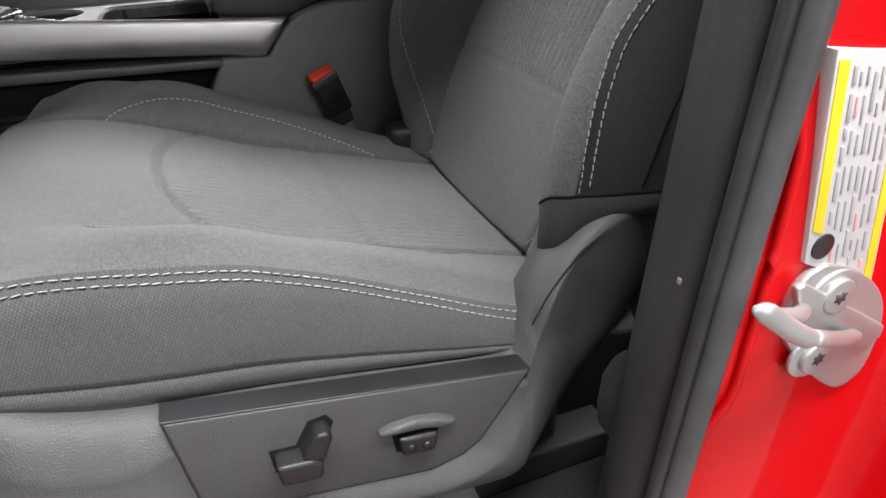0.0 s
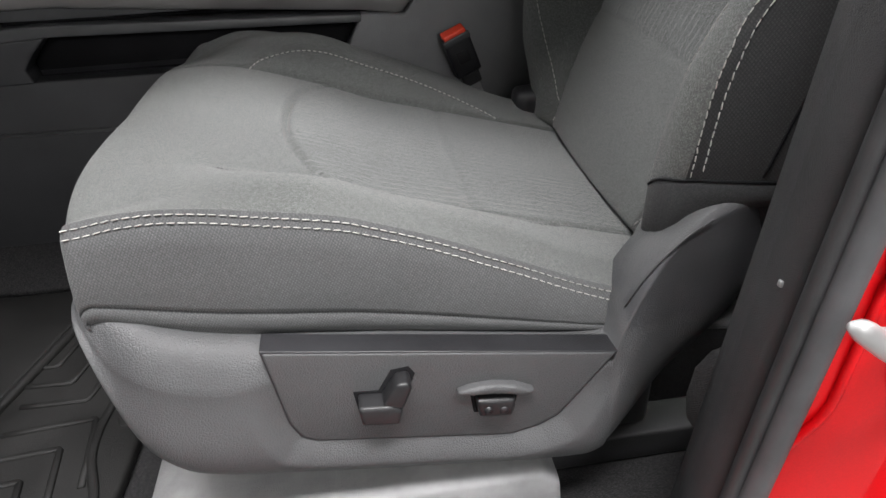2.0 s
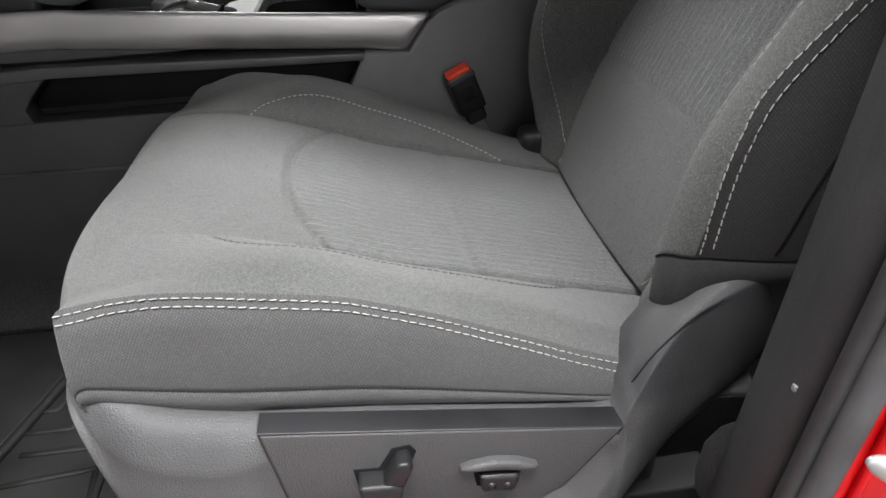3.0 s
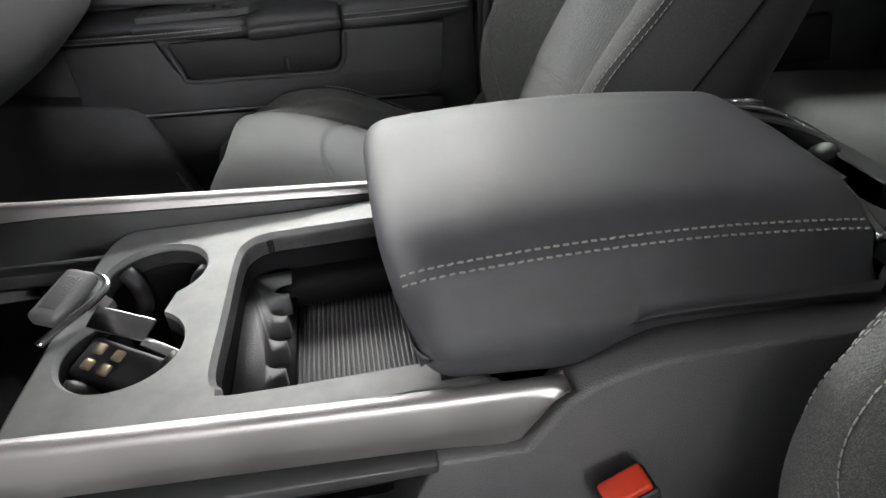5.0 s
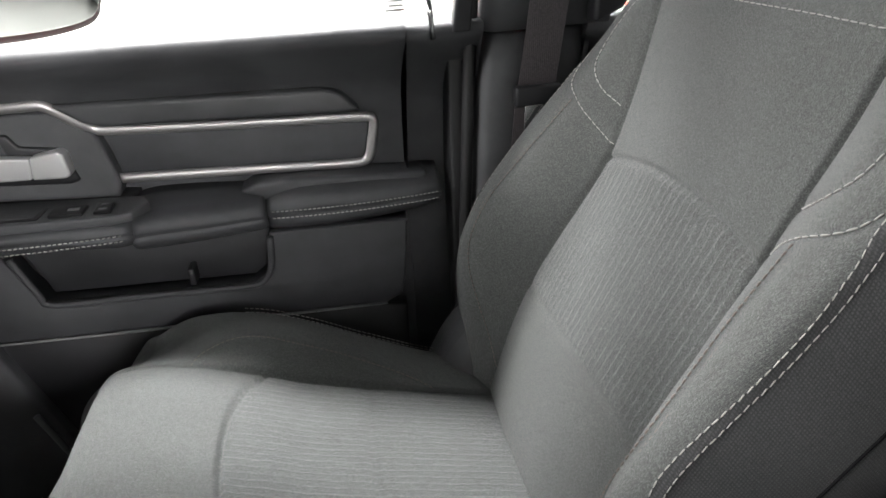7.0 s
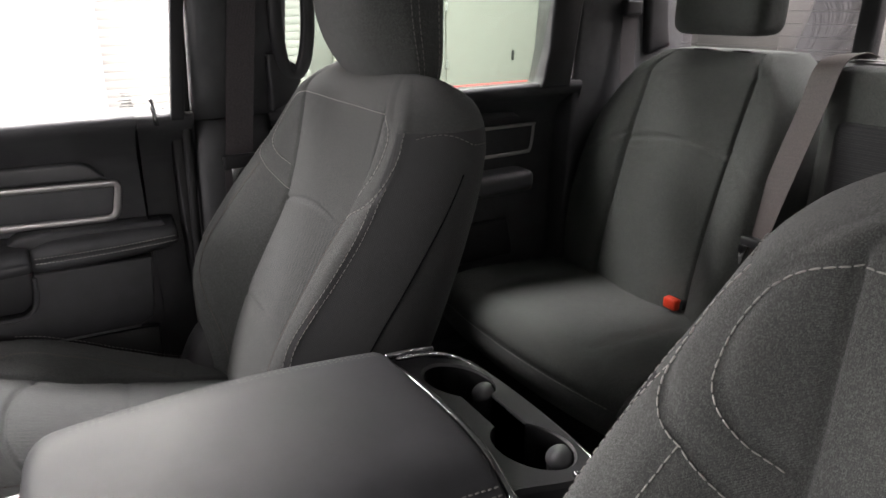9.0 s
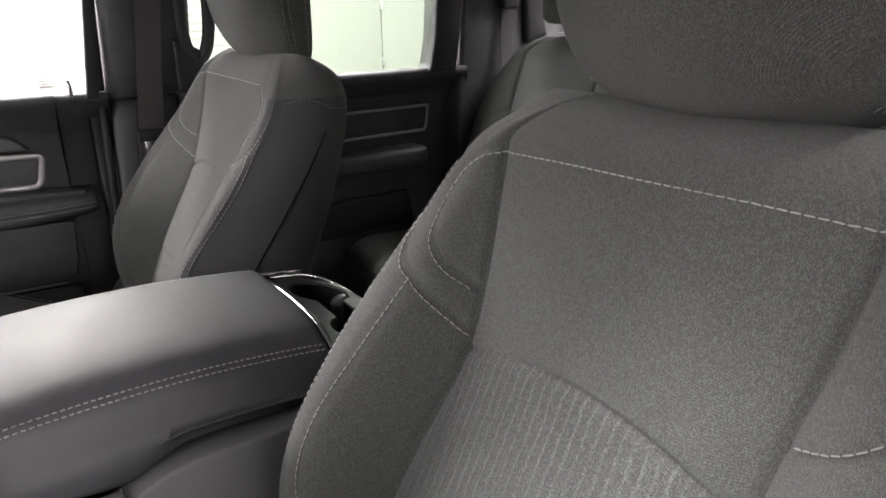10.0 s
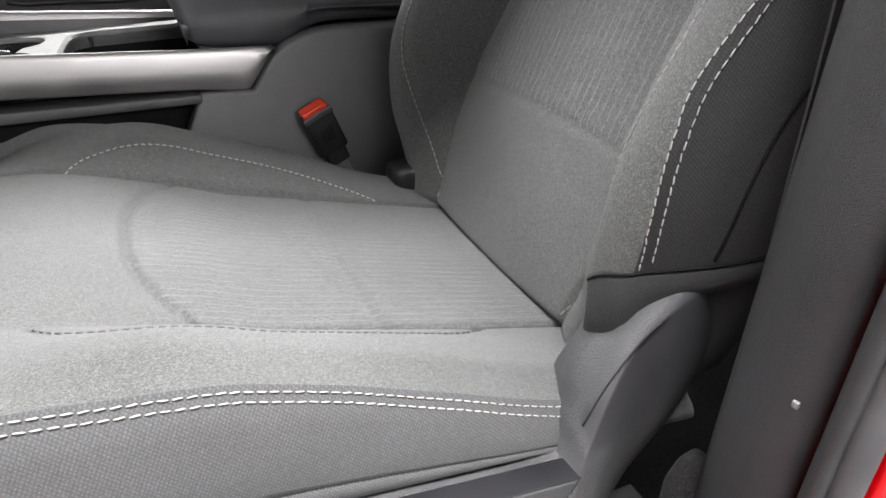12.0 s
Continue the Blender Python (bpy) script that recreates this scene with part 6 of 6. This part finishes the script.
def rear_top():
    """Sloping rear face of the console with two joined cup openings."""
    bm = bmesh.new()
    zf = lambda x: 1.2195 - max(0.0, x - 0.44) * 0.27
    outer = smooth_path([(0.432, 0.878), (0.432, 1.122), (0.50, 1.124), (0.535, 1.112), (0.549, 1.07), (0.553, 1.0), (0.549, 0.93), (0.535, 0.888), (0.50, 0.876), (0.432, 0.878)], 110)[:-1]
    ca, cb, r = (0.498, 1.066), (0.498, 0.936), 0.040
    inner = [(ca[0] + r * math.cos(radians(a)), ca[1] + r * math.sin(radians(a))) for a in np.linspace(-62, 242, 40)]
    inner += [(cb[0] + r * math.cos(radians(a)), cb[1] + r * math.sin(radians(a))) for a in np.linspace(118, 422, 40)]
    loops = []
    for pts, dz in ((outer, -0.25), (outer, -0.005), ([(0.49 + (x - 0.49) * 0.97, 1.0 + (y - 1.0) * 0.985) for x, y in outer], 0.0), ([(0.498 + (x - 0.498) * 1.05, 1.001 + (y - 1.001) * 1.025) for x, y in inner], 0.0), (inner, -0.003), (inner, -0.06)):
        vs = [bm.verts.new((x, y, zf(x) + dz)) for x, y in pts]
        loops.append((vs, [bm.edges.new((vs[i], vs[(i + 1) % len(vs)])) for i in range(len(vs))]))
    for p, q in ((0, 1), (1, 2), (3, 4), (4, 5)):
        n = len(loops[p][0])
        for i in range(n):
            bm.faces.new((loops[p][0][i], loops[p][0][(i + 1) % n], loops[q][0][(i + 1) % n], loops[q][0][i]))
    bmesh.ops.triangle_fill(bm, use_beauty=True, edges=loops[2][1] + loops[3][1])
    bmesh.ops.recalc_face_normals(bm, faces=bm.faces[:])
    return bm, inner, zf


bm, ring2, zf = rear_top()
rc = part("rear_module", bm, TRIM_SMOOTH, con)
# The rear cup wells carry their shade in the same near black.
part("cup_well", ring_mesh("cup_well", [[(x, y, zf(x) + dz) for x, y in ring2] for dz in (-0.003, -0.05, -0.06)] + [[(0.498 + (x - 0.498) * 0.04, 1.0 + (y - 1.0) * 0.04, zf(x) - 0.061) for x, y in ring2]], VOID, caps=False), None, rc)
for y in (1.066, 0.936):
    part("cup_boss", tube("cup_boss", smooth_path([(0.525, y - 0.012, 1.155), (0.523, y - 0.012, 1.182), (0.520, y - 0.012, 1.189)], 8), 0.013, TRIM_SMOOTH, 16), None, rc)
part("bright_strip", tube("bright_strip", arc, 0.0045, CHROME, 10, flat=1.0), None, con, "bright chrome strip behind the lid")
part("rear_edge", tube("rear_edge", smooth_path([(0.448, 1.122, 1.2185), (0.50, 1.123, 1.209), (0.535, 1.112, 1.194), (0.548, 1.07, 1.187), (0.552, 1.0, 1.185), (0.548, 0.93, 1.187), (0.535, 0.888, 1.194), (0.50, 0.879, 1.208)], 60), 0.0028, CHROME, 8), None, rc)
part("side_strip", tube("side_strip", [(0.436, 1.124, 1.2235), (0.47, 1.126, 1.2205), (0.497, 1.1255, 1.2145)], 0.0042, CHROME, 8), None, rc)

# driver's buckle
bu = thing("driver_buckle", "black seat belt buckle with red button and raised lettering", "buckle")
fr = Matrix.Translation((0.2285, 0.808, 1.094)) @ Euler((radians(8), radians(-22), radians(6))).to_matrix().to_4x4()


def placed(bm, m):
    bmesh.ops.transform(bm, matrix=m, verts=bm.verts[:])
    return bm


part("body", placed(box(-0.019, 0.019, -0.012, 0.012, -0.062, -0.002, 0.005, 3), fr), BLACK, bu)
part("button", placed(box(-0.0165, 0.0165, -0.0095, 0.009, -0.004, 0.005, 0.003, 3), fr), RED_PLASTIC, bu, "red release button")
part("rim", placed(box(-0.0195, 0.0195, -0.0125, -0.009, -0.010, -0.0005, 0.002, 2), fr), TRIM_SMOOTH, bu)
part("press_plate", placed(box(-0.009, 0.009, -0.0132, -0.011, -0.042, -0.022, 0.001), fr), SATIN_BLACK, bu)
part("stalk", placed(box(-0.010, 0.010, -0.005, 0.005, -0.125, -0.06, 0.003, 2), fr), GREY_TRAY, bu)
part("stalk_boot", placed(box(-0.014, 0.014, -0.009, 0.009, -0.082, -0.058, 0.004, 3), fr), RUBBER, bu)
pbk = thing("passenger_buckle", "black seat belt buckle beside the passenger cushion", "buckle")
fr2 = Matrix.Translation((0.2285, 1.185, 1.05)) @ Euler((radians(-8), radians(-22), 0)).to_matrix().to_4x4()
part("body", placed(box(-0.019, 0.019, -0.012, 0.012, -0.062, -0.002, 0.005, 3), fr2), BLACK, pbk)
part("stalk", placed(box(-0.010, 0.010, -0.005, 0.005, -0.16, -0.06, 0.003, 2), fr2), RUBBER, pbk)
part("button", placed(box(-0.0165, 0.0165, -0.009, 0.009, -0.004, 0.004, 0.003, 3), fr2), RED_PLASTIC, pbk)

# key fob and keys lying on the cup plate
fob = thing("key_bunch", "grey key fob with metal loop and keys by a cup holder", "keys")
BRASS = metal("worn_brass", (0.55, 0.47, 0.33), 0.4)
fm = Matrix.Translation((-0.172, 1.028, 1.168)) @ Euler((radians(6), radians(-10), radians(66))).to_matrix().to_4x4()
part("fob", placed(box(-0.028, 0.028, -0.0135, 0.0135, -0.007, 0.007, 0.006, 4), fm), GREY_TRAY, fob)
part("fob_button", placed(box(-0.018, 0.018, -0.008, 0.008, 0.006, 0.0078, 0.001), fm), TRIM, fob)
part("loop", tube("loop", smooth_path([(-0.168, 1.056, 1.170), (-0.146, 1.046, 1.172), (-0.138, 1.032, 1.171), (-0.144, 1.012, 1.170), (-0.160, 0.99, 1.168), (-0.176, 0.972, 1.164)], 30), 0.0034, CHROME, 10), None, fob)
km = Matrix.Translation((-0.116, 0.955, 1.142)) @ Euler((radians(10), radians(14), radians(-24))).to_matrix().to_4x4()
part("remote", placed(box(-0.034, 0.036, -0.018, 0.018, -0.007, 0.007, 0.006, 4), km), BLACK, fob, "black remote with small buttons")
for a, b in ((-0.022, 0.007), (-0.022, -0.008), (-0.006, 0.006), (-0.008, -0.008)):
    part("remote_button", placed(box(a - 0.004, a + 0.004, b - 0.005, b + 0.005, 0.0065, 0.0085, 0.002, 2), km), BRASS, fob)
part("key", placed(box(-0.026, 0.026, -0.010, 0.010, -0.0018, 0.0018, 0.0012, 2), Matrix.Translation((-0.118, 0.986, 1.163)) @ Euler((radians(24), radians(8), radians(-24))).to_matrix().to_4x4()), CHROME, fob, "bright metal key head")
part("key_blade", placed(box(-0.006, 0.03, -0.0045, 0.0045, -0.0012, 0.0012, 0.0005), Matrix.Translation((-0.094, 0.965, 1.155)) @ Euler((0, radians(12), radians(-30))).to_matrix().to_4x4()), CHROME, fob)

# ---- dashboard and steering wheel ----
dash = thing("dashboard", "charcoal dashboard with bright vent trim", "dashboard")
prof = smooth_path([(-1.05, 1.42), (-0.7, 1.47), (-0.45, 1.475), (-0.32, 1.46), (-0.262, 1.43), (-0.243, 1.385), (-0.242, 1.34), (-0.262, 1.29), (-0.31, 1.245), (-0.36, 1.21), (-0.46, 1.17), (-0.62, 1.13)], 60)
part("passenger_face", ring_mesh("passenger_face", [[(x - 0.05 * abs((y - 1.45) / 0.3) ** 3 * (z > 1.2), y, z) for x, z in prof] + [(-1.05, y, 1.13)] for y in np.linspace(1.20, 1.72, 16)], TRIM), None, dash)
part("driver_face", ring_mesh("driver_face", [[(x - 0.16, y, z) for x, z in prof] + [(-1.21, y, 1.13)] for y in np.linspace(0.26, 0.86, 8)], TRIM), None, dash)
part("console_front", prism([(-0.62, 1.06), (-0.30, 1.17), (-0.262, 1.235), (-0.235, 1.32), (-0.27, 1.46), (-0.62, 1.47)], 1, 0.855, 1.205, 0.012, 3), BLACK, dash)
for z, x in ((1.305, -0.232), (1.292, -0.236)):
    part("vent_bar", box(x - 0.004, x + 0.004, 0.88, 1.06, z - 0.004, z + 0.004, 0.002), CHROME, dash)
bank = part("switch_bank", prism([(-0.30, 1.225), (-0.195, 1.252), (-0.186, 1.265), (-0.19, 1.274), (-0.30, 1.25)], 1, 0.86, 1.035, 0.004, 2), BLACK, dash)
for i in range(6):
    y = 0.87 + i * 0.027
    part("toggle", prism([(-0.212, 1.263), (-0.187, 1.270), (-0.184, 1.278), (-0.212, 1.274)], 1, y, y + 0.021, 0.002, 2), SILVER, bank, "satin silver toggle switch")
part("side_vent", tube("side_vent", [(-0.245, 1.60 + 0.035 * math.cos(a), 1.385 + 0.03 * math.sin(a)) for a in np.linspace(0, 2 * math.pi, 32, endpoint=False)], 0.006, CHROME, 10, up=(1, 0, 0), closed=True), None, dash)
part("side_vent_core", prism([(1.60 + 0.03 * math.cos(a), 1.385 + 0.026 * math.sin(a)) for a in np.linspace(0, 2 * math.pi, 24, endpoint=False)], 0, -0.25, -0.242, 0), BLACK, dash)
part("kick_trim_edge", tube("kick_trim_edge", smooth_path([(-0.247, 1.694, 0.975), (-0.236, 1.694, 0.94), (-0.222, 1.694, 0.893)], 10), 0.0045, TRIM, 8), None, dash)
part("kick_panel", prism([(-0.62, 1.15), (-0.30, 1.10), (-0.275, 1.085), (-0.215, 0.895), (-0.20, 0.76), (-0.62, 0.76)], 1, 1.705, 1.76, 0.008, 3), DOORTRIM, dash)

wh = thing("steering_wheel", "black leather steering wheel with glossy rim", "steering wheel")
wc = Vector((-0.145, 0.552, 1.46))
wn = Euler((0, radians(-10), 0)).to_matrix().to_4x4()
wm = Matrix.Translation(wc) @ wn
circ = [wm @ Vector((0, 0.182 * math.cos(a), 0.182 * math.sin(a))) for a in np.linspace(0, 2 * math.pi, 72, endpoint=False)]
part("rim", tube("rim", [tuple(p) for p in circ], 0.0155, LEATHER, 16, up=(1, 0, 0.5), closed=True), None, wh)
part("hub", placed(box(-0.06, 0.005, -0.09, 0.09, -0.08, 0.08, 0.03, 4), wm), LEATHER, wh)
for a in (0, 180, 270):
    d = Vector((0, math.cos(radians(a)), math.sin(radians(a))))
    part("spoke", tube("spoke", [tuple(wm @ (d * 0.07 + Vector((-0.02, 0, 0)))), tuple(wm @ (d * 0.185))], 0.017, BLACK, 10, up=(1, 0, 0.5)), None, wh)
part("column", tube("column", [tuple(wm @ Vector((-0.05, 0, 0))), tuple(wm @ Vector((-0.5, 0, 0)))], 0.05, BLACK, 16, up=(0, 1, 0)), None, wh)

# ---- floor mat ----
fmat = thing("floor_mat", "black rubber floor mat with raised chevron ribs, dusty", "floor mat")
part("sheet", prism([(-0.90, 0.31), (-0.215, 0.31), (-0.20, 0.40), (-0.195, 0.49), (-0.22, 0.60), (-0.20, 0.66), (-0.20, 0.775), (-0.90, 0.79)], 2, 0.752, 0.768, 0.005, 2), MAT, fmat)
border = smooth_path([(-0.205, 0.318, 0.769), (-0.225, 0.397, 0.769), (-0.241, 0.445, 0.769), (-0.243, 0.493, 0.769), (-0.234, 0.548, 0.769), (-0.222, 0.62, 0.769), (-0.218, 0.76, 0.769)], 40)
part("border", tube("border", border, 0.0055, MAT, 8, flat=0.6), None, fmat)
ledge = part("ledge", tube("ledge", smooth_path([(-0.31, 0.745, 0.770), (-0.324, 0.699, 0.770), (-0.348, 0.62, 0.770), (-0.372, 0.544, 0.770), (-0.40, 0.45, 0.770), (-0.425, 0.33, 0.770)], 30), 0.007, MAT, 8, flat=0.9), None, fmat)
part("side_slope", prism([(-0.90, 0.330), (-0.435, 0.330), (-0.380, 0.544), (-0.332, 0.700), (-0.318, 0.770), (-0.90, 0.785)], 2, 0.760, 0.773, 0.004, 2), MAT, fmat)


def chevron(tip, arm_a, arm_b):
    """A raised rib of two straight arms that meet at a tip."""
    pts = [(tip[0] + arm_a[0], tip[1] + arm_a[1])] + [tuple(tip)] + [(tip[0] + arm_b[0], tip[1] + arm_b[1])]
    line = []
    for (x0, y0), (x1, y1) in zip(pts, pts[1:]):
        line += [(x0 + (x1 - x0) * k, y0 + (y1 - y0) * k, 0.7685) for k in (0.02, 0.35, 0.65, 0.97)]
    return tube("rib", line, 0.0042, MAT, 6, flat=0.6)


for i in range(5):
    part("rib", chevron((-0.272 - 0.0285 * i, 0.536 + 0.035 * i), (0.014, 0.050), (-0.080 + 0.022 * i, 0.002)), None, fmat)
for i in range(5):
    part("rib", chevron((-0.252 - 0.028 * i, 0.503 - 0.039 * i), (0.012, -0.10 + 0.012 * i), (-0.105 + 0.008 * i, -0.008)), None, fmat)
part("retainer", prism([(-0.229, 0.500), (-0.222, 0.484), (-0.186, 0.478), (-0.186, 0.500)], 2, 0.764, 0.7705, 0.003, 3), MAT, fmat)
rise = struct("seat_riser", prism([(-0.165, 0.752), (-0.15, 0.80), (-0.12, 0.822), (0.225, 0.822), (0.243, 0.80), (0.247, 0.752)], 1, 0.30, 0.80, 0.012, 3), plastic("grey_riser_plastic", (0.30, 0.30, 0.302), 0.45, 620, 0.5), "grey plastic riser cover under the driver seat", "floor")
struct("seat_riser_passenger", prism([(-0.10, 0.752), (-0.08, 0.82), (0.36, 0.822), (0.42, 0.79), (0.43, 0.752)], 1, 1.21, 1.68, 0.012, 3), TRIM, "charcoal riser cover under the passenger seat", "floor")

# ---- garage round the truck ----
struct("ground", box(-9, 9, -7, 7, -0.05, 0.0, 0), CONCRETE, "grey concrete garage floor", "floor")
struct("wall_passenger_side", box(-9, 9, 5.6, 5.75, 0.0, 4.4, 0), WALL, "white painted garage wall", "wall")
struct("wall_driver_side", box(-9, 9, -7.1, -7.0, 0.0, 4.4, 0), WALL_GREY, "pale grey painted garage wall", "wall")
struct("wall_front", box(-6.1, -6, -7, 5.7, 0.0, 4.4, 0), WALL_GREY, "pale grey painted garage wall", "wall")
struct("wall_rear", box(6.5, 6.6, -7, 5.7, 0.0, 4.4, 0), WALL, "white painted garage wall", "wall")
struct("ceiling_garage", box(-9.1, 9.1, -7.1, 5.75, 4.4, 4.5, 0), WALL_GREY, "pale grey garage ceiling", "ceiling")
shut = struct("shutter_door", box(-1.8, 1.95, 5.56, 5.6, 0.0, 3.2, 0), SLAT, "white slatted garage shutter, closed", "garage door")
for i in range(56):
    part("slat", box(-1.8, 1.95, 5.5575, 5.565, 0.004 + i * 0.056, 0.0592 + i * 0.056, 0.002, 1), SLAT, shut)
struct("shutter_door_rear", box(6.46, 6.5, -2.0, 4.6, 0.0, 3.4, 0), SLAT, "white slatted garage shutter behind the truck", "garage door")
wd = struct("door_1", box(2.15, 3.19, 5.565, 5.6, 0.0, 2.3, 0.004), WALL_GREEN, "pale painted steel wall door", "door")
struct("door_2", box(3.197, 4.3, 5.565, 5.6, 0.0, 2.3, 0.004), WALL_GREEN, "pale painted steel wall door", "door")
for z in (0.35, 1.105, 1.575, 2.05):
    part("hinge", box(3.18, 3.208, 5.548, 5.566, z - 0.035, z + 0.035, 0.003), STEEL, wd)
part("latch", box(3.90, 3.92, 5.55, 5.568, 1.10, 1.19, 0.003), BLACK, wd)
bd = thing("white_board", "tall white board standing by the garage wall", "board")
part("panel", prism([(-3.6, 0.0), (0.43, 0.0), (0.470, 0.87), (0.507, 1.642), (0.58, 3.2), (-3.6, 3.2)], 1, 5.40, 5.44, 0.004), BOARD, bd)
